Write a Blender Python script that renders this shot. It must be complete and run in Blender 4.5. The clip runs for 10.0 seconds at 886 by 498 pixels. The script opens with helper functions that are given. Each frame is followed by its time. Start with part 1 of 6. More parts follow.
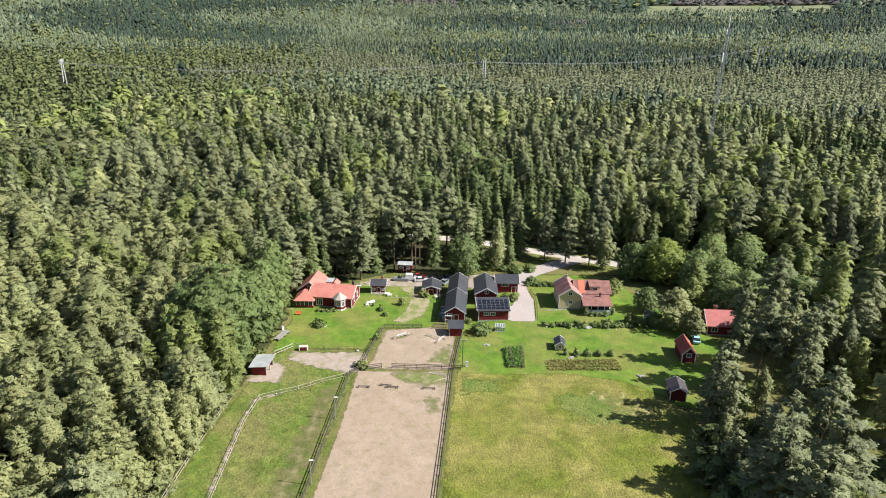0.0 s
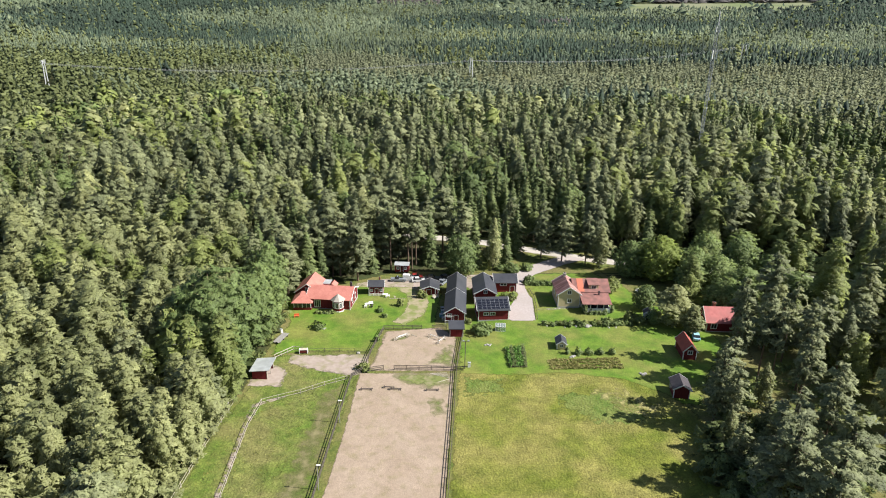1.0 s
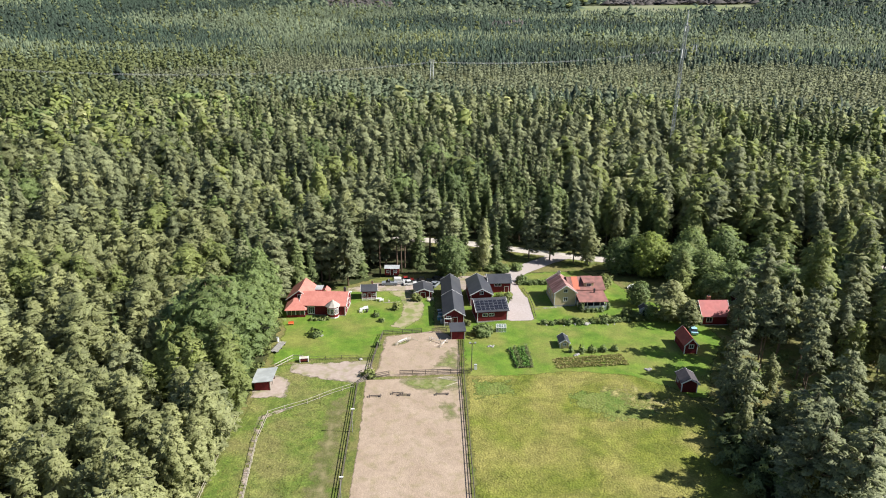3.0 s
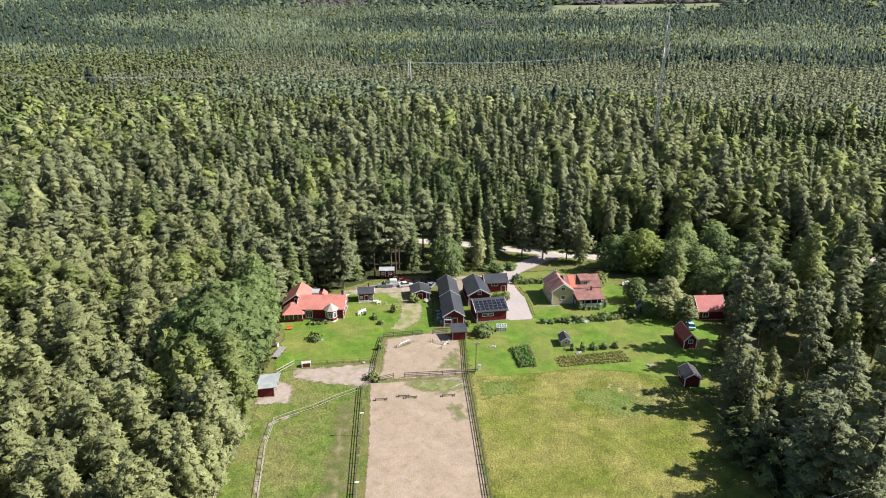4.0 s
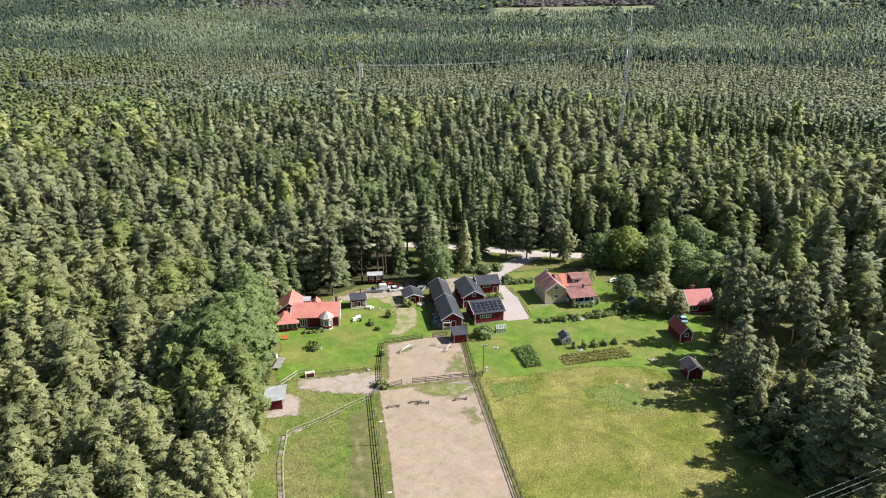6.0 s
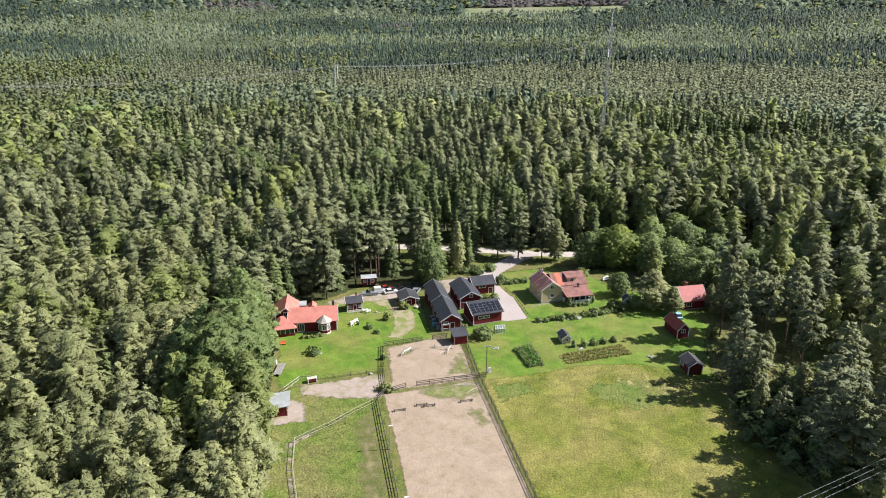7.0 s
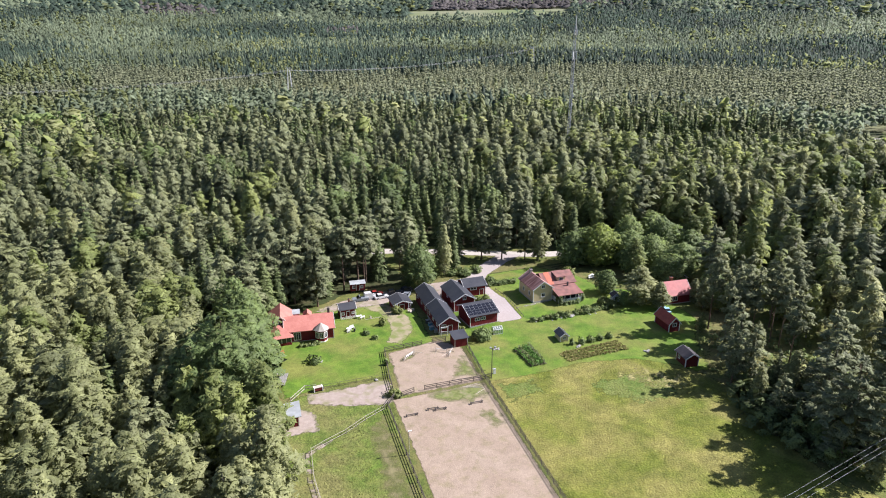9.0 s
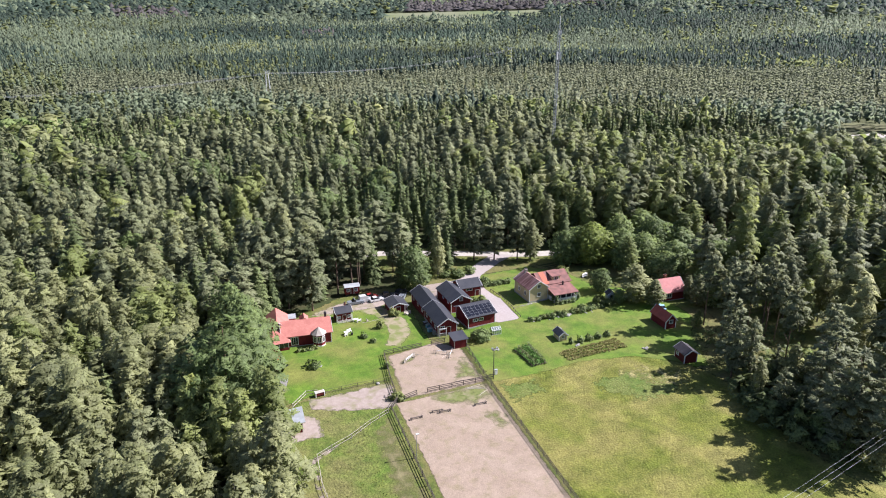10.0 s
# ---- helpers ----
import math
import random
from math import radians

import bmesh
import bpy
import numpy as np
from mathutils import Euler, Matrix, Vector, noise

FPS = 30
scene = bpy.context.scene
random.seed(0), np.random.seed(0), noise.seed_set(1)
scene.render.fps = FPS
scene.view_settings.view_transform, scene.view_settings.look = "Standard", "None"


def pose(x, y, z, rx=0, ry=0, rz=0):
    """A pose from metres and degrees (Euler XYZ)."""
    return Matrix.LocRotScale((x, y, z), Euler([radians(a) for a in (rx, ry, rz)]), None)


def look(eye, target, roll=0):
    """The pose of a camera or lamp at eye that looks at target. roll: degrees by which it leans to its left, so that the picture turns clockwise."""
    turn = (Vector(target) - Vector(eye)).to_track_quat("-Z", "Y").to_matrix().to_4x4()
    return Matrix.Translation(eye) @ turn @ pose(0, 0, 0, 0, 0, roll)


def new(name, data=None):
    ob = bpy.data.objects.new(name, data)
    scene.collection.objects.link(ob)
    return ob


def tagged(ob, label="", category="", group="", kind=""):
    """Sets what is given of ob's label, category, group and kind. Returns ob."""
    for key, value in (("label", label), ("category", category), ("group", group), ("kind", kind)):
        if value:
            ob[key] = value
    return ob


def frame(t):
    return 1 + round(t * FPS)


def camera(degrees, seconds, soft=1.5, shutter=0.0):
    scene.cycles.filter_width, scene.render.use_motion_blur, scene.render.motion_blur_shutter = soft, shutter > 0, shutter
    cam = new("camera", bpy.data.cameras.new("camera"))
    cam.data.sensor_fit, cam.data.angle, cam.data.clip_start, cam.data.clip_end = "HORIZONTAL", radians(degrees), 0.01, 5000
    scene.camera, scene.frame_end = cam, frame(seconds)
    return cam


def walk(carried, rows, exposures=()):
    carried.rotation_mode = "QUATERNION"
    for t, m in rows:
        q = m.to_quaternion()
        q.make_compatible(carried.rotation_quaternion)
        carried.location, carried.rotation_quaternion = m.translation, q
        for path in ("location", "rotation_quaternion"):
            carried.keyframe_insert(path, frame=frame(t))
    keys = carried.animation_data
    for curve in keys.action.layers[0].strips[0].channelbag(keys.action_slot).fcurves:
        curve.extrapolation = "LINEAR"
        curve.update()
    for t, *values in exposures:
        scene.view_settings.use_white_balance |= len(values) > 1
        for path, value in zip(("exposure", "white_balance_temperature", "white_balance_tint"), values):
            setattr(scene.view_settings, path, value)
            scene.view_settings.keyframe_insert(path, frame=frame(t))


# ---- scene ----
cam = camera(68.6, 10.0, soft=1.05)
PATH = [
    (0, (11.988, -125.626, 75.043), (11.971, -123.751, 74.347), 1.0),
    (1, (8.679, -124.722, 75.034), (8.705, -122.848, 74.335), 0.8),
    (2.5, (1.257, -122.903, 74.069), (1.381, -121.03, 73.377), 0.8),
    (4.5, (-10.018, -120.736, 74.072), (-9.745, -118.879, 73.383), 0.3),
    (5.5, (-16.202, -119.161, 73.821), (-15.846, -117.316, 73.136), 0.4),
    (7, (-24.847, -116.448, 73.873), (-24.371, -114.629, 73.192), 0.2),
    (9, (-35.942, -113.47, 74.159), (-35.316, -111.694, 73.486), 0.1),
    (10, (-40.075, -111.322, 73.917), (-39.386, -109.567, 73.248), -0.2),
]
EXPOSURES = [(0, 0.83, 6350, 10), (5, 0.83, 6280, 11.5), (7.5, 0.84, 6200, 13.5), (10, 0.88, 5900, 21)]
walk(cam, [(t, look(eye, target, roll)) for t, eye, target, roll in PATH], EXPOSURES)

# ---- world, sun ----
SUN_ELEV, SUN_AZ = 41.0, -8.0          # degrees; azimuth from +x towards +y
world = bpy.data.worlds.new("sky")
scene.world = world
world.use_nodes = True
wn = world.node_tree.nodes
sky = wn.new("ShaderNodeTexSky")
sky.sky_type = "NISHITA"
sky.sun_disc = False
sky.sun_elevation = radians(SUN_ELEV)
sky.sun_rotation = radians(90 - SUN_AZ)
sky.air_density, sky.dust_density, sky.ozone_density = 1.0, 1.0, 1.0
wn["Background"].inputs["Strength"].default_value = 0.06
world.node_tree.links.new(sky.outputs[0], wn["Background"].inputs[0])
sun = new("sun", bpy.data.lights.new("sun", "SUN"))
sun.data.energy, sun.data.angle, sun.data.color = 5.4, radians(0.6), (1.0, 0.955, 0.88)
sd = Vector((math.cos(radians(SUN_ELEV)) * math.cos(radians(SUN_AZ)), math.cos(radians(SUN_ELEV)) * math.sin(radians(SUN_AZ)), math.sin(radians(SUN_ELEV))))
sun.matrix_world = look(sd * 100, (0, 0, 0))



# ---- materials ----
def surf(name, c1, c2, scale=1.0, rough=0.8, c3=None, scale3=0.08, amount3=0.6, bump=0.0, bscale=6.0, metal=0.0, spec=0.3,
         translucent=0.0, island=0.0, per_object=0.0, stretch=None, tint=False, lo3=0.42, hi3=0.62, leafy=False, lace=0.0, ragged=0.0, grain=0.0, swirl=None, rscale=0.7, sparse=0.0, rsoft=0.26):
    """Two colours mixed by noise, a third in larger stains, fine relief."""
    m = bpy.data.materials.new(name)
    m.use_nodes = True
    nt = m.node_tree
    N, K = nt.nodes, nt.links
    b = N["Principled BSDF"]
    b.inputs["Roughness"].default_value = rough
    b.inputs["Metallic"].default_value = metal
    b.inputs["Specular IOR Level"].default_value = spec
    geo = N.new("ShaderNodeNewGeometry")
    pos = geo.outputs["Position"]
    if stretch:
        mp = N.new("ShaderNodeMapping")
        mp.inputs["Scale"].default_value = stretch
        K.new(pos, mp.inputs[0])
        pos = mp.outputs[0]

    def nz(s, detail=4.0):
        n = N.new("ShaderNodeTexNoise")
        n.inputs["Scale"].default_value = s
        n.inputs["Detail"].default_value = detail
        K.new(pos, n.inputs["Vector"])
        return n.outputs["Fac"]

    def ramp(src, a, z):
        r = N.new("ShaderNodeMapRange")
        r.inputs[1].default_value, r.inputs[2].default_value = a, z
        K.new(src, r.inputs[0])
        return r.outputs[0]

    def mix(f, a, z):
        x = N.new("ShaderNodeMix")
        x.data_type = "RGBA"
        if isinstance(f, float):
            x.inputs[0].default_value = f
        else:
            K.new(f, x.inputs[0])
        for i, c in ((6, a), (7, z)):
            if isinstance(c, tuple):
                x.inputs[i].default_value = (*c, 1)
            else:
                K.new(c, x.inputs[i])
        return x.outputs[2]

    col = mix(ramp(nz(scale), 0.3, 0.7), c1, c2)
    if c3:
        f = N.new("ShaderNodeMath")
        f.operation = "MULTIPLY"
        f.inputs[1].default_value = amount3
        K.new(ramp(nz(scale3, 5.0), lo3, hi3), f.inputs[0])
        col = mix(f.outputs[0], col, c3)
    for src, am in (("Random Per Island", island), ("Random", per_object)):
        if am:
            o = geo.outputs[src] if src != "Random" else N.new("ShaderNodeObjectInfo").outputs["Random"]
            hv = N.new("ShaderNodeHueSaturation")
            K.new(ramp(o, 0, 1), hv.inputs["Value"])
            hv.inputs["Value"].links[0].from_node.inputs[3].default_value = 1 - am
            hv.inputs["Value"].links[0].from_node.inputs[4].default_value = 1 + am
            K.new(col, hv.inputs["Color"])
            col = hv.outputs[0]
    for sc, am in swirl or ():
        sw = N.new("ShaderNodeTexNoise")
        sw.inputs["Scale"].default_value, sw.inputs["Detail"].default_value, sw.inputs["Distortion"].default_value = sc, 5.0, 2.2
        K.new(pos, sw.inputs["Vector"])
        rg = ramp(sw.outputs["Fac"], 0.36, 0.66)
        rg.node.inputs[3].default_value, rg.node.inputs[4].default_value = 1 - am, 1 + am
        hv = N.new("ShaderNodeHueSaturation")
        K.new(rg, hv.inputs["Value"])
        K.new(col, hv.inputs["Color"])
        col = hv.outputs[0]
    if grain:
        hv = N.new("ShaderNodeHueSaturation")
        gr = ramp(nz(2.6, 6.0), 0.32, 0.68)
        gr.node.inputs[3].default_value, gr.node.inputs[4].default_value = 1 - grain, 1 + grain
        K.new(gr, hv.inputs["Value"])
        K.new(col, hv.inputs["Color"])
        col = hv.outputs[0]
    if tint:
        at = N.new("ShaderNodeAttribute")
        at.attribute_name = "tint"
        hv = N.new("ShaderNodeHueSaturation")
        K.new(ramp(at.outputs["Fac"], 0, 1), hv.inputs["Value"])
        hv.inputs["Value"].links[0].from_node.inputs[3].default_value = 0.66
        hv.inputs["Value"].links[0].from_node.inputs[4].default_value = 1.4
        K.new(ramp(at.outputs["Fac"], 0, 1), hv.inputs["Hue"])
        hv.inputs["Hue"].links[0].from_node.inputs[3].default_value = 0.508
        hv.inputs["Hue"].links[0].from_node.inputs[4].default_value = 0.488
        K.new(col, hv.inputs["Color"])
        col = hv.outputs[0]
    K.new(col, b.inputs["Base Color"])
    if bump:
        bp = N.new("ShaderNodeBump")
        bp.inputs["Strength"].default_value = bump
        bp.inputs["Distance"].default_value = 0.6 / bscale
        K.new(nz(bscale), bp.inputs["Height"])
        K.new(bp.outputs[0], b.inputs["Normal"])
    if leafy:
        an = N.new("ShaderNodeAttribute")
        an.attribute_name = "outward"
        vt = N.new("ShaderNodeVectorTransform")
        vt.vector_type, vt.convert_from, vt.convert_to = "NORMAL", "OBJECT", "WORLD"
        K.new(an.outputs["Vector"], vt.inputs[0])
        nv = vt.outputs[0]
        for sc, am in ((1.1, 1.3), (3.4, 1.6)) if lace else ((0.4, 1.2), (1.3, 1.0)):
            tw = N.new("ShaderNodeTexNoise")
            tw.inputs["Scale"].default_value, tw.inputs["Detail"].default_value = sc, 2.0
            K.new(pos, tw.inputs["Vector"])
            cen = N.new("ShaderNodeVectorMath")
            cen.operation = "SUBTRACT"
            cen.inputs[1].default_value = (0.5, 0.5, 0.5)
            K.new(tw.outputs["Color"], cen.inputs[0])
            ad = N.new("ShaderNodeVectorMath")
            ad.operation = "MULTIPLY_ADD"
            ad.inputs[1].default_value = (am, am, am)
            K.new(cen.outputs[0], ad.inputs[0])
            K.new(nv, ad.inputs[2])
            nv = ad.outputs[0]
        un = N.new("ShaderNodeVectorMath")
        un.operation = "NORMALIZE"
        K.new(nv, un.inputs[0])
        K.new(un.outputs[0], b.inputs["Normal"])
    if translucent:
        tr = N.new("ShaderNodeBsdfTranslucent")
        K.new(col, tr.inputs[0])
        ms = N.new("ShaderNodeMixShader")
        ms.inputs[0].default_value = translucent
        K.new(b.outputs[0], ms.inputs[1])
        K.new(tr.outputs[0], ms.inputs[2])
        K.new(ms.outputs[0], N["Material Output"].inputs[0])
    if ragged:
        ed = N.new("ShaderNodeAttribute")
        ed.attribute_name = "edge"
        ad = N.new("ShaderNodeMath")
        ad.operation = "MULTIPLY_ADD"
        ad.inputs[1].default_value = ragged
        K.new(nz(rscale, 3.5), ad.inputs[0])
        K.new(ed.outputs["Fac"], ad.inputs[2])
        solid = ramp(ad.outputs[0], ragged * (0.5 + sparse) - 0.02, ragged * (0.5 + sparse) + rsoft)
        tp = N.new("ShaderNodeBsdfTransparent")
        ms3 = N.new("ShaderNodeMixShader")
        K.new(solid, ms3.inputs[0])
        K.new(tp.outputs[0], ms3.inputs[1])
        K.new(N["Material Output"].inputs[0].links[0].from_socket, ms3.inputs[2])
        K.new(ms3.outputs[0], N["Material Output"].inputs[0])
    if lace:
        hole = ramp(nz(lace, 2.5), 0.42, 0.46)
        tp = N.new("ShaderNodeBsdfTransparent")
        ms2 = N.new("ShaderNodeMixShader")
        K.new(hole, ms2.inputs[0])
        K.new(tp.outputs[0], ms2.inputs[1])
        K.new(N["Material Output"].inputs[0].links[0].from_socket, ms2.inputs[2])
        K.new(ms2.outputs[0], N["Material Output"].inputs[0])
    return m


M = {}
M["forest_floor"] = surf("forest floor", (0.03, 0.04, 0.012), (0.07, 0.06, 0.025), 0.6, 0.95, (0.035, 0.06, 0.012), 0.07, bump=0.5, bscale=1.5)
M["lawn"] = surf("lawn", (0.070, 0.142, 0.011), (0.132, 0.208, 0.021), 0.35, 0.9, (0.20, 0.19, 0.05), 0.1, 0.7, bump=0.5, bscale=3.5, grain=0.12, ragged=1.0, swirl=((0.13, 0.1), (0.6, 0.1)))
M["rough"] = surf("rough grass", (0.07, 0.10, 0.018), (0.145, 0.155, 0.035), 0.7, 0.9, (0.19, 0.15, 0.065), 0.15, 0.6, bump=0.6, bscale=2.5, grain=0.25, ragged=1.0)
M["meadow"] = surf("meadow", (0.111, 0.139, 0.015), (0.167, 0.180, 0.028), 0.28, 0.9, (0.265, 0.232, 0.072), 0.09, 0.7, bump=1.0, bscale=2.6, grain=0.2, ragged=0.9, swirl=((0.12, 0.16), (0.35, 0.12), (1.6, 0.1)))
M["paddock"] = surf("paddock grass", (0.078, 0.125, 0.016), (0.142, 0.168, 0.034), 0.5, 0.9, (0.195, 0.168, 0.065), 0.11, 0.65, bump=0.8, bscale=2.4, grain=0.18, ragged=1.0, swirl=((0.3, 0.2), (1.1, 0.2)))
M["sand"] = surf("riding sand", (0.300, 0.229, 0.167), (0.350, 0.274, 0.207), 0.16, 0.95, (0.215, 0.185, 0.095), 0.5, 0.62, bump=0.5, bscale=4.5, lo3=0.5, hi3=0.72, grain=0.08, ragged=0.7, swirl=((0.22, 0.06), (1.2, 0.05)))
M["lodged"] = surf("lodged pale dry grass", (0.27, 0.25, 0.088), (0.36, 0.32, 0.135), 0.6, 0.9, (0.20, 0.20, 0.05), 0.4, 0.7, bump=0.8, bscale=2.5, grain=0.2, ragged=2.0, rscale=0.6, sparse=0.4, rsoft=0.5, swirl=((0.5, 0.2),))
M["worn"] = surf("worn olive paddock turf", (0.130, 0.140, 0.046), (0.172, 0.168, 0.066), 0.4, 0.95, (0.24, 0.20, 0.11), 0.5, 0.6, bump=0.4, bscale=4, grain=0.12, ragged=1.4, rscale=0.5, rsoft=0.8)
M["gravel"] = surf("pale gravel", (0.345, 0.298, 0.280), (0.42, 0.368, 0.345), 2.0, 0.95, (0.34, 0.295, 0.265), 0.15, 0.5, bump=0.2, bscale=8, ragged=0.5)
M["path"] = surf("grassy worn gravel", (0.26, 0.23, 0.13), (0.33, 0.28, 0.18), 1.2, 0.95, (0.16, 0.19, 0.05), 0.35, 0.9, bump=0.3, bscale=5, lo3=0.45, hi3=0.6, ragged=1.3)
M["weedy"] = surf("weedy sand", (0.120, 0.158, 0.036), (0.195, 0.200, 0.072), 1.4, 0.95, (0.300, 0.246, 0.170), 0.35, 0.6, bump=0.4, bscale=4, lo3=0.5, hi3=0.66, ragged=1.8, rsoft=0.9)
M["track"] = surf("bare earth and gravel", (0.30, 0.24, 0.20), (0.37, 0.305, 0.26), 1.1, 0.95, (0.20, 0.19, 0.085), 0.3, 0.8, bump=0.3, bscale=5, lo3=0.5, hi3=0.66, ragged=1.1)
M["road"] = surf("gravel road", (0.40, 0.36, 0.31), (0.50, 0.46, 0.41), 1.5, 0.95, (0.32, 0.28, 0.22), 0.2, 0.5, bump=0.2, bscale=6, ragged=0.6)
LEAVES = {"spruce": ((0.098, 0.132, 0.044), (0.138, 0.168, 0.058), 0.7), "pine": ((0.138, 0.157, 0.074), (0.182, 0.198, 0.096), 0.7),
          "birch": ((0.182, 0.200, 0.082), (0.228, 0.240, 0.105), 0.65), "leaf": ((0.122, 0.172, 0.054), (0.164, 0.210, 0.070), 0.65),
          "aspen": ((0.150, 0.184, 0.050), (0.194, 0.220, 0.070), 0.65), "maple": ((0.145, 0.192, 0.036), (0.188, 0.232, 0.050), 0.65)}
for nm, (ca, cb, ro) in LEAVES.items():
    M[nm] = surf(nm + " foliage", ca, cb, 0.5, ro, None, island=0.22, translucent=0.14 if nm in ("pine", "spruce") else 0.27, tint=True, leafy=True, lace=3.3, grain=0.2)
    # 15% lighter copy, offsets how darkly the coarser crowns shade themselves
    M["mid_" + nm] = surf("lightened mid-distance " + nm + " foliage", tuple(1.15 * q for q in ca), tuple(1.15 * q for q in cb), 0.3, ro, None, island=0.2, translucent=0.3, tint=True, leafy=True)
# far_ foliage is tinted bluer than the near trees to imitate haze
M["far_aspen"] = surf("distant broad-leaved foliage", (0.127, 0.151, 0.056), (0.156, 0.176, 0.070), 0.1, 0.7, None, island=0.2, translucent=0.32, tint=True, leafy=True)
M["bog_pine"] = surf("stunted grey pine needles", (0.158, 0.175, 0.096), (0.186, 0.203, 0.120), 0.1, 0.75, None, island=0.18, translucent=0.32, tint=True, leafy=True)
M["far_spruce"] = surf("haze-tinted spruce needles", (0.045, 0.071, 0.048), (0.065, 0.094, 0.065), 0.1, 0.75, None, island=0.12, translucent=0.35, tint=True, leafy=True)
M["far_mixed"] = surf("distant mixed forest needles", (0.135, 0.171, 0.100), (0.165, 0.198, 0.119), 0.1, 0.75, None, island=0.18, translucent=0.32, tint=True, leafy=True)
M["bare_wood"] = surf("grey leafless twigs", (0.095, 0.085, 0.080), (0.12, 0.11, 0.105), 0.1, 0.9, None, island=0.15, translucent=0.3, tint=True, leafy=True)
M["bog"] = surf("brown bog heath", (0.122, 0.115, 0.056), (0.169, 0.176, 0.076), 0.05, 0.95, (0.11, 0.125, 0.045), 0.02, 0.7)
M["far_field"] = surf("distant pale hay field", (0.13, 0.165, 0.065), (0.16, 0.19, 0.08), 0.01, 0.95, (0.24, 0.23, 0.15), 0.004, 0.6)
M["bark"] = surf("grey brown bark", (0.10, 0.075, 0.055), (0.20, 0.14, 0.09), 1.5, 0.95, bump=0.5, bscale=8)
M["pine_bark"] = surf("red-brown pine bark", (0.10, 0.07, 0.052), (0.17, 0.115, 0.08), 1.5, 0.95, bump=0.5, bscale=8)
M["birch_bark"] = surf("pale birch bark", (0.24, 0.22, 0.20), (0.40, 0.38, 0.35), 1.2, 0.85, (0.08, 0.07, 0.06), 1.8, 0.8)
M["red_wood"] = surf("red painted boards", (0.140, 0.014, 0.017), (0.190, 0.020, 0.023), 1.2, 0.85, (0.095, 0.014, 0.013), 0.5, 0.5, stretch=(6, 6, 1), bump=0.2, bscale=2)
M["black_roof"] = surf("dark metal roof", (0.042, 0.044, 0.052), (0.058, 0.06, 0.068), 1.5, 0.42, (0.075, 0.075, 0.08), 0.3, 0.5, metal=0.0, spec=0.3)
M["white"] = surf("white painted wood", (0.72, 0.71, 0.68), (0.80, 0.79, 0.77), 2, 0.6)
M["orange_tile"] = surf("orange clay tiles", (0.420, 0.160, 0.126), (0.490, 0.200, 0.160), 2.5, 0.8, (0.36, 0.125, 0.10), 0.5, 0.6)
M["brown_tile"] = surf("weathered brown red tiles", (0.225, 0.105, 0.088), (0.315, 0.150, 0.128), 1.6, 0.8, (0.15, 0.080, 0.07), 0.8, 0.75)
M["streaked_tile"] = surf("streaked red-brown tiles", (0.165, 0.068, 0.058), (0.47, 0.28, 0.25), 0.8, 0.8, (0.15, 0.075, 0.065), 0.6, 0.5, stretch=(0.25, 2.2, 0.3), bump=0.3, bscale=3)
M["yellow_wood"] = surf("pale yellow boards", (0.54, 0.44, 0.26), (0.60, 0.50, 0.31), 1.5, 0.8, (0.45, 0.36, 0.2), 0.5, 0.4)
M["old_wood"] = surf("weathered dark fence wood", (0.06, 0.05, 0.045), (0.13, 0.11, 0.095), 3, 0.9)
M["grey_board"] = surf("silver-grey weathered board", (0.20, 0.19, 0.175), (0.29, 0.275, 0.25), 3, 0.9)
M["pale_wood"] = surf("bleached wood", (0.40, 0.35, 0.29), (0.52, 0.47, 0.40), 3, 0.85)
M["glass"] = surf("dark window glass", (0.02, 0.025, 0.03), (0.03, 0.035, 0.04), 1, 0.08, spec=0.6)
M["steel"] = surf("galvanised steel", (0.35, 0.36, 0.37), (0.48, 0.49, 0.5), 3, 0.5, metal=0.6)
M["pale_steel"] = surf("weathered pale galvanised steel", (0.52, 0.53, 0.54), (0.64, 0.65, 0.66), 0.5, 0.6, spec=0.4)
M["mast_steel"] = surf("dull grey galvanised steel", (0.33, 0.34, 0.35), (0.42, 0.43, 0.44), 0.5, 0.6, spec=0.4)
M["zinc_roof"] = surf("pale metal sheet roof", (0.45, 0.47, 0.48), (0.55, 0.57, 0.58), 1, 0.45, (0.35, 0.36, 0.36), 0.6, 0.5, metal=0.3)


# ---- shape helpers ----
def sm(a, b, v):
    t = np.clip((v - a) / (b - a), 0, 1)
    return t * t * (3 - 2 * t)


def gz(x, y):
    """Height of the ground."""
    x, y = np.asarray(x, float), np.asarray(y, float)
    z = -(0.55 * sm(10, 30, y) + 0.95 * sm(33, 46, y)) * (1 - sm(16, 30, x)) - 0.5 * sm(46, 62, y) - 1.5 * sm(46, 62, y) * sm(16, 30, x)
    z = z * (1 - 0.6 * sm(58, 95, x))
    d = np.hypot(x, y + 115)
    z = z + 5 * np.sin(x / 140.0 + 1) * np.sin(y / 170.0) * sm(220, 420, d)
    z = z + 178 * sm(1200, 4600, d) + 14 * np.sin(x / 420.0 + 0.6) * np.sin(y / 520.0 + 0.4) * sm(1200, 2400, d)
    return z


def hz(x, y):
    return float(gz(x, y))


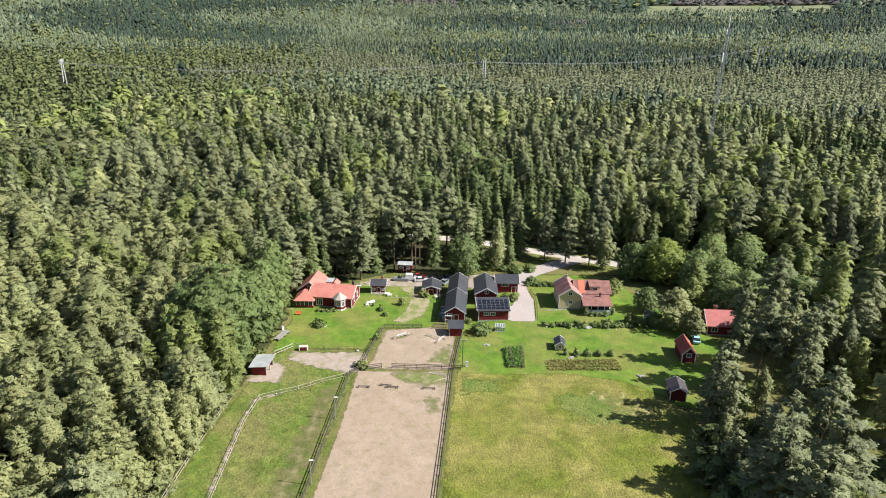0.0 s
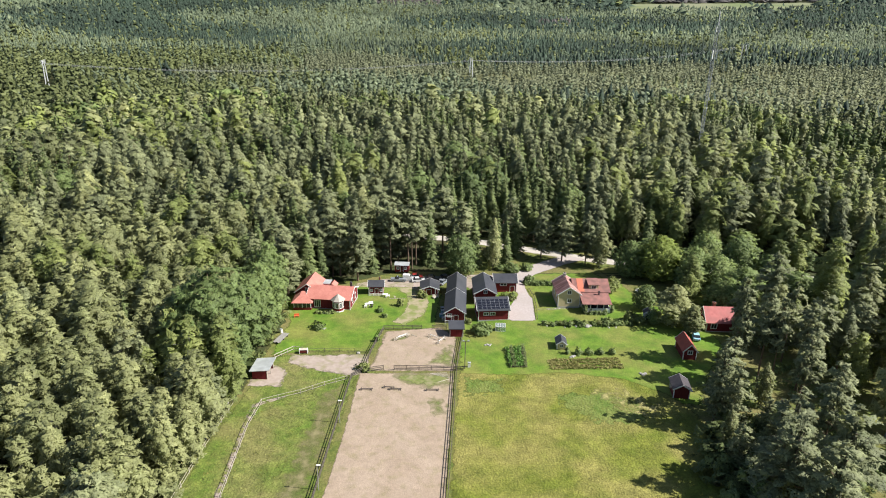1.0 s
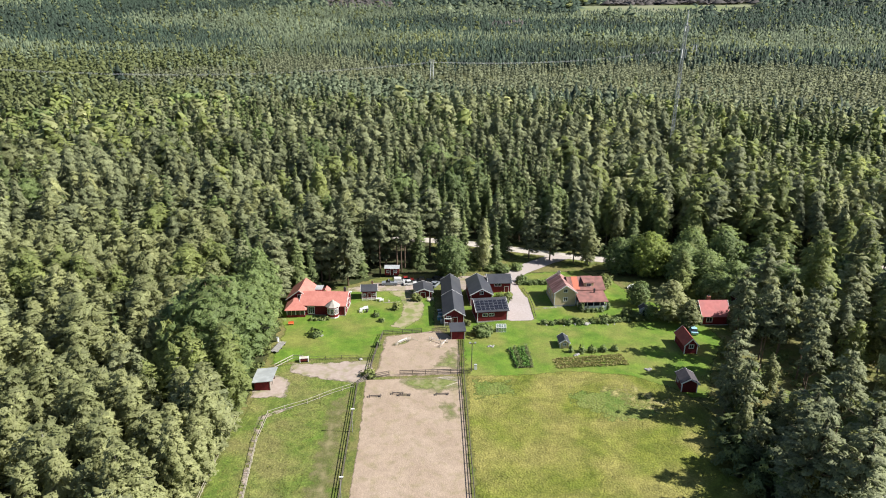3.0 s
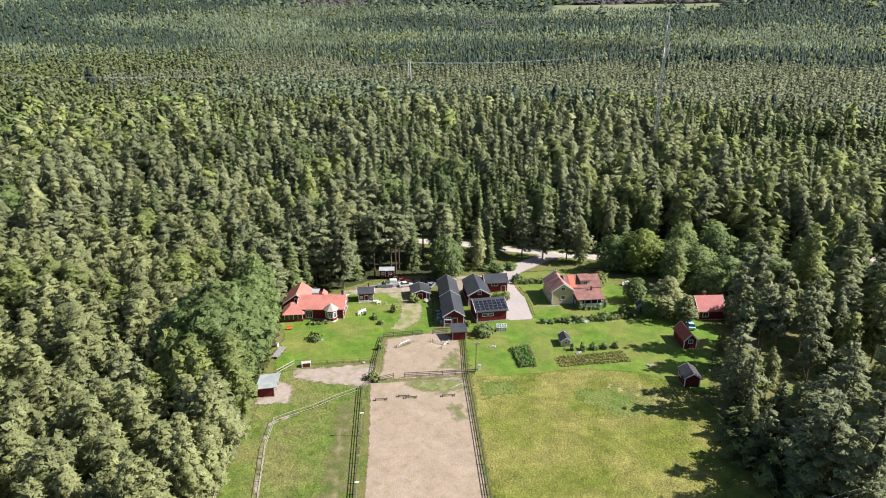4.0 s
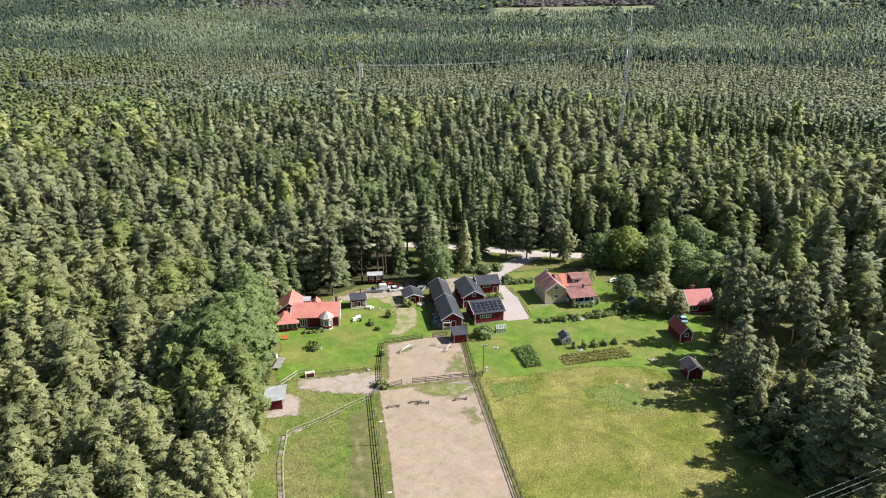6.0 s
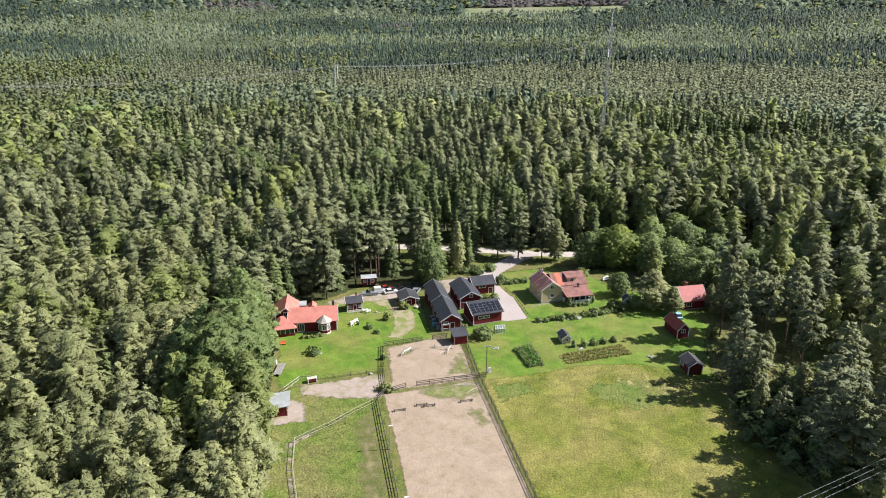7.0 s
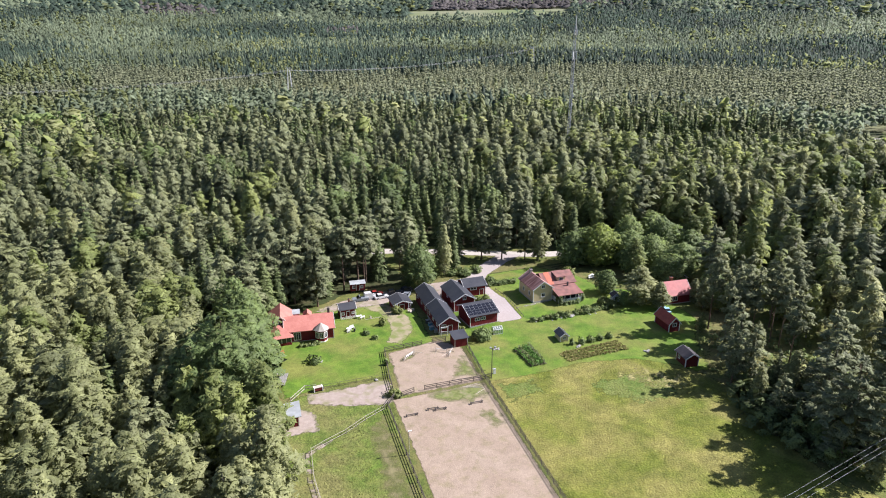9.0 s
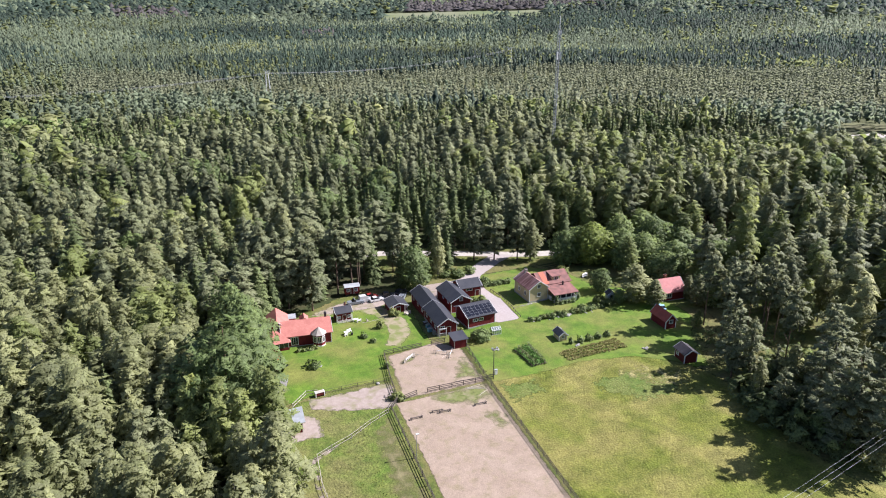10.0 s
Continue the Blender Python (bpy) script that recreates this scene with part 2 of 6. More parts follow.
def mesh_np(name, V, F, mats, mi=None, tint=None, out=None):
    """A mesh from numpy vertices and an (n, 3 or 4) face array."""
    me = bpy.data.meshes.new(name)
    n, k = F.shape
    me.vertices.add(len(V))
    me.vertices.foreach_set("co", np.ascontiguousarray(V, np.float32).ravel())
    me.loops.add(n * k)
    me.loops.foreach_set("vertex_index", np.ascontiguousarray(F, np.int32).ravel())
    me.polygons.add(n)
    me.polygons.foreach_set("loop_start", np.arange(0, n * k, k, dtype=np.int32))
    me.polygons.foreach_set("loop_total", np.full(n, k, np.int32))
    for m in mats:
        me.materials.append(m)
    if mi is not None:
        me.polygons.foreach_set("material_index", np.ascontiguousarray(mi, np.int32))
    if tint is not None:
        a = me.attributes.new("tint", "FLOAT", "FACE")
        a.data.foreach_set("value", np.ascontiguousarray(tint, np.float32))
    if out is not None:
        a = me.attributes.new("outward", "FLOAT_VECTOR", "POINT")
        a.data.foreach_set("vector", np.ascontiguousarray(out, np.float32).ravel())
    me.update(calc_edges=True)
    return me


def part(name, bm, material, parent=None, label=""):
    me = bpy.data.meshes.new(name)
    bm.to_mesh(me)
    bm.free()
    me.materials.append(material)
    ob = new(name, me)
    if parent is not None:
        ob.parent = parent
    if label:
        tagged(ob, label)
    return ob


def box(bm, x0, x1, y0, y1, z0, z1, m=None):
    vs = [bm.verts.new((x, y, z)) for z in (z0, z1) for y in (y0, y1) for x in (x0, x1)]
    if m is not None:
        for v in vs:
            v.co = m @ v.co
    for f in ((0, 2, 3, 1), (4, 5, 7, 6), (0, 1, 5, 4), (2, 6, 7, 3), (0, 4, 6, 2), (1, 3, 7, 5)):
        bm.faces.new([vs[i] for i in f])
    return vs


def beam(bm, a, b, w, h=None):
    """A bar of section w x h from a to b."""
    a, b = Vector(a), Vector(b)
    d = b - a
    m = Matrix.Translation(a) @ d.to_track_quat("X", "Z").to_matrix().to_4x4()
    h = h or w
    return box(bm, 0, d.length, -w / 2, w / 2, -h / 2, h / 2, m)


def rod(bm, a, b, r0, r1, n=8):
    a, b = Vector(a), Vector(b)
    d = b - a
    m = Matrix.Translation((a + b) / 2) @ d.to_track_quat("Z", "Y").to_matrix().to_4x4()
    bmesh.ops.create_cone(bm, cap_ends=True, segments=n, radius1=r0, radius2=r1, depth=d.length, matrix=m)


def prism(bm, pts, y0, y1, m=None):
    """Extrude a polygon in x-z from y0 to y1."""
    a = [bm.verts.new((x, y0, z)) for x, z in pts]
    b = [bm.verts.new((x, y1, z)) for x, z in pts]
    if m is not None:
        for v in a + b:
            v.co = m @ v.co
    n = len(pts)
    bm.faces.new(a)
    bm.faces.new(b[::-1])
    for i in range(n):
        j = (i + 1) % n
        bm.faces.new((a[j], a[i], b[i], b[j]))


def thing(name, x, y, rz=0.0, z=None, label="", category="", group="", kind=""):
    ob = new(name)
    ob.empty_display_size = 0.3
    ob.matrix_world = pose(x, y, hz(x, y) if z is None else z, 0, 0, rz)
    return tagged(ob, label, category, group, kind)


def window(parent, m, w, h, name="window", frame_mat=None, mull=1):
    """A framed window; m puts x along the wall, z up and -y outwards."""
    bm = bmesh.new()
    t = 0.13
    for x0, x1, z0, z1 in ((-w / 2 - t, -w / 2, -h / 2 - t, h / 2 + t), (w / 2, w / 2 + t, -h / 2 - t, h / 2 + t), (-w / 2, w / 2, h / 2, h / 2 + t), (-w / 2, w / 2, -h / 2 - t, -h / 2)):
        box(bm, x0, x1, -0.07, 0.05, z0, z1, m)
    for i in range(mull):
        x = -w / 2 + (i + 1) * w / (mull + 1)
        box(bm, x - 0.035, x + 0.035, -0.05, 0.03, -h / 2, h / 2, m)
    ob = part(name, bm, frame_mat or M["white"], parent, "white-framed window")
    bm = bmesh.new()
    box(bm, -w / 2, w / 2, -0.025, 0.02, -h / 2, h / 2, m)
    part("pane", bm, M["glass"], ob)
    return ob


def door(parent, m, w, h, material):
    bm = bmesh.new()
    box(bm, -w / 2, w / 2, -0.05, 0.03, 0, h, m)
    ob = part("door", bm, material, parent)
    bm = bmesh.new()
    for x0, x1, z0, z1 in ((-w / 2 - 0.12, -w / 2, 0, h + 0.12), (w / 2, w / 2 + 0.12, 0, h + 0.12), (-w / 2, w / 2, h, h + 0.12)):
        box(bm, x0, x1, -0.07, 0.03, z0, z1, m)
    part("door_frame", bm, M["white"], ob)
    return ob


def face(side, L, W, u, z):
    """Placement on a wall of a body L long in x and W deep in y. Sides: S is -y, N is +y, W is -x, E is +x."""
    if side == "S":
        return pose(u, -W / 2, z)
    if side == "N":
        return pose(u, W / 2, z, 0, 0, 180)
    if side == "W":
        return pose(-L / 2, u, z, 0, 0, -90)
    return pose(L / 2, u, z, 0, 0, 90)


def gable_body(ob, L, W, eave, ridge, wall, roof, over=0.35, thick=0.12, trim=None, ridge_off=0.0, eave_n=None, offset=(0, 0), base=0.6, corners=True, gable_wall=None):
    """Walls, two roof slopes and trim boards; the ridge lies along local x. ridge_off moves it in y."""
    ox, oy = offset
    en = eave if eave_n is None else eave_n
    tr = Matrix.Translation((ox, oy, 0))
    turn = tr @ Matrix.Rotation(radians(90), 4, "Z")      # prism x -> local y, prism y -> local -x
    bm = bmesh.new()
    prism(bm, [(-W / 2, -base), (W / 2, -base), (W / 2, en), (ridge_off, ridge), (-W / 2, eave)], -L / 2, L / 2, turn)
    part("wall", bm, wall, ob)
    for s, ev in ((-1, eave), (1, en)):
        run = W / 2 - s * ridge_off
        k = (ridge - ev) / run
        yo, zo = s * (W / 2 + over), ev - k * over
        bm = bmesh.new()
        prism(bm, [(yo, zo + 0.02), (ridge_off, ridge + 0.02), (ridge_off, ridge + 0.02 + thick), (yo, zo + 0.02 + thick)], -L / 2 - over, L / 2 + over, turn)
        r = part("roof_slope", bm, roof, ob)
        if trim:
            for e in (-1, 1):
                bm = bmesh.new()
                x = e * (L / 2 + over)
                a = tr @ Vector((x + e * 0.02, yo, zo + thick * 0.45))
                b = tr @ Vector((x + e * 0.02, ridge_off, ridge + thick * 0.45))
                beam(bm, a, b, 0.06, 0.24)
                part("barge_board", bm, trim, r)
    if trim and corners:
        for sx in (-1, 1):
            for sy in (-1, 1):
                bm = bmesh.new()
                x, y = ox + sx * L / 2, oy + sy * W / 2
                top = eave if sy < 0 else en
                box(bm, min(x, x - sx * 0.14) - 0.03 * (sx < 0), max(x, x - sx * 0.14) + 0.03 * (sx > 0), min(y, y - sy * 0.14) - 0.03 * (sy < 0), max(y, y - sy * 0.14) + 0.03 * (sy > 0), 0, top)
                part("corner_board", bm, trim, ob)


# ---- ground ----
def lines(dense0, dense1, step, far0, far1):
    v = list(np.arange(dense0, dense1 + 0.1, step))
    s, x = step, dense1
    while x < far1:
        s *= 1.18
        x += s
        v.append(x)
    s, x = step, dense0
    while x > far0:
        s *= 1.18
        x -= s
        v.insert(0, x)
    return np.array(v)


gx, gy = lines(-90, 110, 2.0, -4800, 4800), lines(-70, 110, 2.0, -4800, 4800)
X, Y = np.meshgrid(gx, gy)
V = np.stack([X.ravel(), Y.ravel(), gz(X, Y).ravel()], 1)
nx, ny = len(gx), len(gy)
I = np.arange(nx * ny).reshape(ny, nx)
F = np.stack([I[:-1, :-1], I[:-1, 1:], I[1:, 1:], I[1:, :-1]], -1).reshape(-1, 4)
ground = new("ground", mesh_np("ground", V, F, [M["forest_floor"]]))
for p in ground.data.polygons:
    p.use_smooth = True
tagged(ground, "forest floor of moss, needles and low scrub", "ground", kind="structure")

import mathutils


def wobbly(pts, step, amp, seed, closed=True):
    """Resample an outline and make it uneven."""
    out = []
    n = len(pts)
    for i in range(n if closed else n - 1):
        a, b = Vector(pts[i]), Vector(pts[(i + 1) % n])
        k = max(1, int((b - a).length / step))
        for j in range(k):
            p = a.lerp(b, j / k)
            d = noise.noise_vector((p.x * 0.35 + seed, p.y * 0.35, seed * 3.1))
            e = noise.noise_vector((p.x * 1.3 + seed, p.y * 1.3, seed * 1.7))
            out.append((p.x + amp * (d.x + 0.5 * e.x), p.y + amp * (d.y + 0.5 * e.y)))
    return out


def inside(poly, x, y):
    """Which of the points lie in the polygon."""
    r = np.zeros(np.shape(x), bool)
    n = len(poly)
    for i in range(n):
        (x0, y0), (x1, y1) = poly[i][:2], poly[(i + 1) % n][:2]
        if y0 != y1:
            r ^= ((y0 > y) != (y1 > y)) & (x < (x1 - x0) * (y - y0) / (y1 - y0) + x0)
    return r


def poly_dist(x, y, line):
    d = np.full(np.shape(x), 1e9)
    for (x0, y0), (x1, y1) in zip(line[:-1], line[1:]):
        dx, dy = x1 - x0, y1 - y0
        t = np.clip(((x - x0) * dx + (y - y0) * dy) / (dx * dx + dy * dy), 0, 1)
        d = np.minimum(d, np.hypot(x - x0 - t * dx, y - y0 - t * dy))
    return d


def patch(name, pts, material, dz, label, category, amp=0.4, step=0.8, cell=1.2, seed=1.0, soft=2.2):
    """A surface that lies on the ground, with an uneven outline."""
    out = wobbly(pts, step, amp, seed)
    P = np.array(out)
    ix, iy = np.meshgrid(np.arange(P[:, 0].min(), P[:, 0].max(), cell), np.arange(P[:, 1].min(), P[:, 1].max(), cell))
    ok = inside(out, ix.ravel(), iy.ravel())
    pts2 = [Vector(p) for p in out] + [Vector(p) for p in np.stack([ix.ravel()[ok], iy.ravel()[ok]], 1)]
    v, _, f, *_ = mathutils.geometry.delaunay_2d_cdt(pts2, [], [list(range(len(out)))], 1, 1e-4)
    me = bpy.data.meshes.new(name)
    me.from_pydata([(p.x, p.y, hz(p.x, p.y) + dz) for p in v], [], f)
    me.materials.append(material)
    rim = poly_dist(np.array([q.x for q in v]), np.array([q.y for q in v]), list(pts) + [pts[0]])
    at = me.attributes.new("edge", "FLOAT", "POINT")
    at.data.foreach_set("value", np.clip(rim / soft, 0, 1).astype(np.float32))
    for q in me.polygons:
        q.use_smooth = True
    return tagged(new(name, me), label, category, kind="structure")


def ribbon(name, pts, width, material, dz, label, category, seed=1.0, amp=0.25):
    """A strip of ground along a line."""
    left, right = [], []
    for i, p in enumerate(pts):
        a, b = Vector(pts[max(i - 1, 0)]), Vector(pts[min(i + 1, len(pts) - 1)])
        d = (b - a).normalized()
        w = width[i] if isinstance(width, (list, tuple)) else width
        left.append((p[0] - d.y * w / 2, p[1] + d.x * w / 2))
        right.append((p[0] + d.y * w / 2, p[1] - d.x * w / 2))
    return patch(name, left + right[::-1], material, dz, label, category, amp, seed=seed, soft=1.6)


M["weeds"] = surf("tall green weeds", (0.085, 0.14, 0.02), (0.15, 0.19, 0.042), 0.5, 0.9, (0.2, 0.2, 0.06), 0.2, 0.5, bump=1.0, bscale=2, grain=0.25, ragged=1.6)

CLEARING = [(-34, -80), (-33.5, -42), (-33.5, -27), (-31.5, -12), (-30, 0), (-29.5, 12), (-29, 24), (-33, 38), (-27, 50), (-12, 55), (-2, 62), (10, 62), (22, 61),
            (30, 72), (48, 74), (60, 64), (64, 50), (66, 34), (80, 36), (86, 20), (80, 2), (70, -4), (63, -11), (58, -16), (57, -27), (57, -42), (60, -80)]
ROAD = [(-40, 104), (-15, 100), (4, 94.5), (22, 90), (42, 81), (60, 73), (90, 62), (128, 54), (195, 56), (260, 60), (330, 70)]

patch("rough_grass", [(x0 * 1.01, y0) for x0, y0 in CLEARING], M["rough"], 0.015, "rough grass and weeds at the forest edge", "grass", amp=1.0, seed=1.5)
patch("roadside", [(18, 58), (24, 58), (60, 60), (64, 34), (84, 34), (120, 28), (145, 30), (145, 50), (100, 56), (60, 78), (24, 96), (12, 96), (14, 70)], M["rough"], 0.008, "rough grass and scrub beneath the roadside trees", "grass", amp=1.5, seed=1.2)
patch("glade", [(54, -78), (135, -78), (135, 30), (86, 34), (66, 33), (64, 0), (56, -12)], M["rough"], 0.01, "rough grass and scrub beneath open pines", "grass", amp=1.5, seed=1.8)
patch("paddock", [(-33, -75), (-32.5, -27), (-30.5, -12), (-29, 0), (-27, 6), (-6, 7), (-8, -6), (-11, -40), (-12, -75)], M["paddock"], 0.03, "worn paddock grass with pale dry patches", "grass", seed=2.0)
patch("lawn_west", [(-28.5, 6), (-20, 8), (-6, 8), (-3.6, 19), (9, 20), (11, 46), (9, 52), (0, 52), (-10, 50.5), (-26, 47), (-31, 36), (-28, 24)], M["lawn"], 0.035, "mown green lawn with faint tracks", "lawn", seed=3.0)
patch("lawn_east", [(14.3, -5), (25, -6), (38, -5), (50, -7), (57, -12), (63, -13), (70, 0), (78, 10), (78, 30), (66, 34), (63, 50), (58, 62), (36, 60), (33, 52), (16, 56), (15, 20)], M["lawn"], 0.04, "mown garden lawn with mowing stripes", "lawn", seed=4.0)
patch("meadow", [(14.2, -1), (25, -1.5), (38, -0.5), (50, -3), (58, -9), (61, -16), (63, -30), (57.5, -39), (58, -52), (68, -64), (72, -95), (10, -95), (12, -30)], M["meadow"], 0.05, "tall yellow-green meadow grass", "meadow", seed=5.0)
patch("riding_arena", [(-7.4, -1.5), (13.2, -1.2), (12.2, -18), (10.8, -40), (8.5, -75), (-11.6, -75), (-9.3, -41), (-8.0, -22)], M["sand"], 0.06, "sandy riding arena with weedy patches", "riding arena", amp=0.15, seed=6.0, soft=1.2)
patch("yard", [(-5.4, -0.6), (13.2, -0.6), (14.2, 13), (14, 16), (10, 21), (-3.0, 18.5)], M["sand"], 0.065, "trampled sand yard with sparse grass", "yard", amp=0.3, seed=7.0)
patch("weed_strip", [(-0.5, -0.9), (13.1, -0.9), (12.7, -6.2), (8, -7.6), (3, -6.4), (0.2, -4)], M["weedy"], 0.075, "weedy strip of sand below the gate", "weeds", amp=0.9, seed=13.0)
patch("meadow_weeds", [(34, -9), (44, -8), (52, -13), (50, -19), (42, -20), (35, -15)], M["weeds"], 0.06, "patch of darker green weeds in the meadow", "weeds", amp=1.6, seed=15.0, soft=4)
patch("meadow_weeds", [(15, -3), (24, -4), (23, -9), (15, -10)], M["weeds"], 0.058, "patch of darker green weeds in the meadow", "weeds", amp=1.2, seed=16.0, soft=4)
patch("yard_weeds", [(6.5, 2.5), (13.2, 1.5), (13.8, 12), (11.2, 11), (9.2, 6.5)], M["weedy"], 0.08, "sparse weeds in the trampled yard", "weeds", amp=1.0, seed=14.0)
patch("track", [(-23.6, 6.2), (-6.2, 6.6), (-5.9, 1.0), (-8, -3.0), (-13, -1.6), (-19, 0.2), (-23.8, 2.6)], M["track"], 0.07, "bare gravel track between the fences", "track", amp=0.3, seed=8.0)
patch("shelter_pad", [(-30.5, -7), (-23.2, -7), (-23, -1), (-25.5, 1.2), (-30, 1)], M["track"], 0.07, "bare sand pad beside the shelter", "pad", amp=0.4, seed=9.0)
patch("driveway", [(27.6, 24.2), (34.8, 24.2), (35.7, 36.7), (34.7, 45), (35.5, 52), (40, 60), (50, 68), (58, 73), (52, 77), (40, 68), (33, 60), (26, 58), (22, 54), (31.6, 50), (32, 40), (28.5, 32)], M["gravel"], 0.075, "pale gravel driveway", "driveway", amp=0.25, seed=10.0, soft=0.9)
patch("parking", [(-15, 49.5), (-9, 54), (2, 57.5), (10, 58), (13, 55), (11, 50.5), (4, 48.5), (-6, 48.2)], M["track"], 0.06, "bare sandy parking ground before the forest edge", "parking", amp=0.6, seed=17.0)
patch("barnyard", [(18, 47), (32, 48.5), (34.5, 54), (27, 59), (19, 59.5), (17, 52)], M["track"], 0.062, "bare sandy ground behind the barns", "yard", amp=0.6, seed=18.0)
patch("arena_weeds", [(7.2, -10.5), (11.5, -11), (11.2, -17.5), (8.4, -17)], M["weedy"], 0.076, "clump of green weeds in the sand", "weeds", amp=1.2, seed=20.0, soft=2.5)
patch("lodged_grass", [(16, -3), (26, -3.2), (38, -2.5), (50, -4), (57, -9), (60, -15), (52, -22), (44, -19), (38, -10), (24, -9), (16, -8)], M["lodged"], 0.075, "pale lodged dry grass", "grass", amp=1.6, seed=21.0, soft=5)
patch("worn_turf", [(-14.5, -9), (-10.0, -5.5), (-10.8, -22), (-11.6, -40), (-13, -74), (-18, -74), (-16.8, -40), (-15.6, -24)], M["worn"], 0.045, "worn olive turf along the fence", "grass", amp=0.5, seed=22.0, soft=3.5)
ribbon("fence_path", [(-21.5, -10.6), (-25.4, -12.6), (-26.9, -14), (-27.0, -21), (-26.5, -33), (-25.8, -50), (-25.2, -72)], [1.0, 1.6, 1.5, 1.1, 1.0, 1.0, 1.0], M["track"], 0.05, "trodden bare path beside the tape fence", "path", seed=23.0)
ribbon("wheel_track", [(18.6, 16), (19.2, 9), (20.2, 2), (21.5, -4)], 0.7, M["lodged"], 0.055, "faint wheel track in the lawn", "track", seed=24.0)
ribbon("wheel_track", [(20.6, 16), (21.0, 9), (21.9, 2), (23.2, -4)], 0.7, M["lodged"], 0.055, "faint wheel track in the lawn", "track", seed=25.0)
ribbon("garden_path", [(36.4, 31.0), (39.0, 31.3), (42.5, 31.8), (46.5, 32.2)], 0.9, M["gravel"], 0.06, "narrow pale gravel path to the villa", "path", seed=27.0)
LOT = [(335, 150), (425, 165), (425, 212), (345, 212)]
patch("gravel_lot", [(352, 178), (410, 182), (415, 206), (356, 206)], M["road"], 0.3, "pale gravel lot in the forest", "gravel lot", amp=3, step=6, cell=8, seed=28.0)
ribbon("forest_road", ROAD, 5.2, M["road"], 0.06, "pale gravel forest road", "road", seed=11.0)
ribbon("footpath", [(-14, 49.5), (-8, 51), (-1, 50), (3.5, 44), (4.5, 36), (3.5, 29), (-0.5, 23)], [4, 5, 6, 6, 6, 5.5, 4], M["path"], 0.055, "worn gravel path across the lawn", "path", seed=12.0)


# ---- trees ----
def quads(c, n, sx, sy, rng, lean=None):
    """Small three-cornered leaf clumps at c, facing n."""
    k = len(c)
    n = n / np.maximum(np.linalg.norm(n, axis=1, keepdims=True), 1e-6)
    r = rng.normal(size=(k, 3)) if lean is None else lean
    u = np.cross(n, r)
    u /= np.maximum(np.linalg.norm(u, axis=1, keepdims=True), 1e-6)
    v = np.cross(n, u)
    sx, sy = np.broadcast_to(sx, k)[:, None], np.broadcast_to(sy, k)[:, None]
    j = rng.uniform(0.6, 1.35, (3, k, 1))
    w = rng.uniform(-0.6, 0.6, (2, k, 1))
    flip = np.where(rng.uniform(size=(k, 1)) < 0.5, -1.0, 1.0)
    V = np.stack([c - u * sx * j[0] + v * sy * (w[0] - 0.3) * flip, c + u * sx * j[1] + v * sy * (w[1] - 0.3) * flip, c + v * sy * j[2] * flip + u * sx * w[0]], 1)
    return V.reshape(-1, 3), np.arange(3 * k).reshape(k, 3)


def outward(V, zc, up=0.3):
    """Soft shading directions of a crown: away from its core."""
    o = np.stack([V[:, 0], V[:, 1], (V[:, 2] - zc) * 0.45], 1)
    o /= np.maximum(np.linalg.norm(o, axis=1, keepdims=True), 1e-6)
    o[:, 2] += up
    return o / np.linalg.norm(o, axis=1, keepdims=True)


def unit(v):
    return v / np.maximum(np.linalg.norm(v, axis=1, keepdims=True), 1e-6)


def fans(c, n, u, su, sv, cup, k, rng, lead, jag=0.38):
    """Cupped sprays of leaves or needles: a raised middle and a jagged drooping rim of k points.

    n is the axis of a spray, u the way it is drawn out; lead bends its shading away from the tree."""
    m = len(c)
    n = unit(n)
    v = unit(np.cross(n, u))
    u = np.cross(v, n)
    su, sv, cup = (np.broadcast_to(q, m)[:, None] for q in (su, sv, cup))
    th = (np.arange(k) + rng.uniform(-0.3, 0.3, (m, k))) * 2 * math.pi / k + rng.uniform(0, 6, (m, 1))
    q = rng.uniform(1 - jag, 1 + jag, (m, k)) * np.where(np.arange(k) % 2, 0.72, 1.2)
    ra = u[:, None] * (np.cos(th) * q * su)[..., None] + v[:, None] * (np.sin(th) * q * sv)[..., None]
    rim = c[:, None] + ra - n[:, None] * (cup * rng.uniform(0.5, 1.4, (m, k)))[..., None]
    V = np.concatenate([c[:, None] + rng.normal(0, 0.05, (m, 1, 3)), rim], 1)
    rn = n[:, None] * 0.55 + ra / np.maximum(np.linalg.norm(ra, axis=-1, keepdims=True), 1e-6) * 0.75
    O = np.concatenate([n[:, None], rn], 1) + lead[:, None]
    O /= np.maximum(np.linalg.norm(O, axis=-1, keepdims=True), 1e-6)
    i = np.arange(k)
    f = np.stack([np.zeros(k, int), 1 + i, 1 + (i + 1) % k], 1)
    F = f[None] + (np.arange(m) * (k + 1))[:, None, None]
    return V.reshape(-1, 3), F.reshape(-1, 3), O.reshape(-1, 3)


def trunk_np(h, r, k=5, bend=0.3, rng=None):
    zs = np.array((-0.5, 0.12 * h, 0.5 * h, h))
    rs = np.array((1.25 * r, r, 0.65 * r, 0.12 * r))
    a = np.arange(k) * 2 * math.pi / k
    off = np.array(((0, 0), (0.1, 0), (0.3, 0.2), (0, 0))) * bend
    V = np.concatenate([np.stack([np.cos(a) * q + o[0], np.sin(a) * q + o[1], np.full(k, z)], 1) for z, q, o in zip(zs, rs, off)])
    F = [(l * k + i, l * k + (i + 1) % k, (l + 1) * k + (i + 1) % k, (l + 1) * k + i) for l in range(3) for i in range(k)]
    return V, np.array(F)


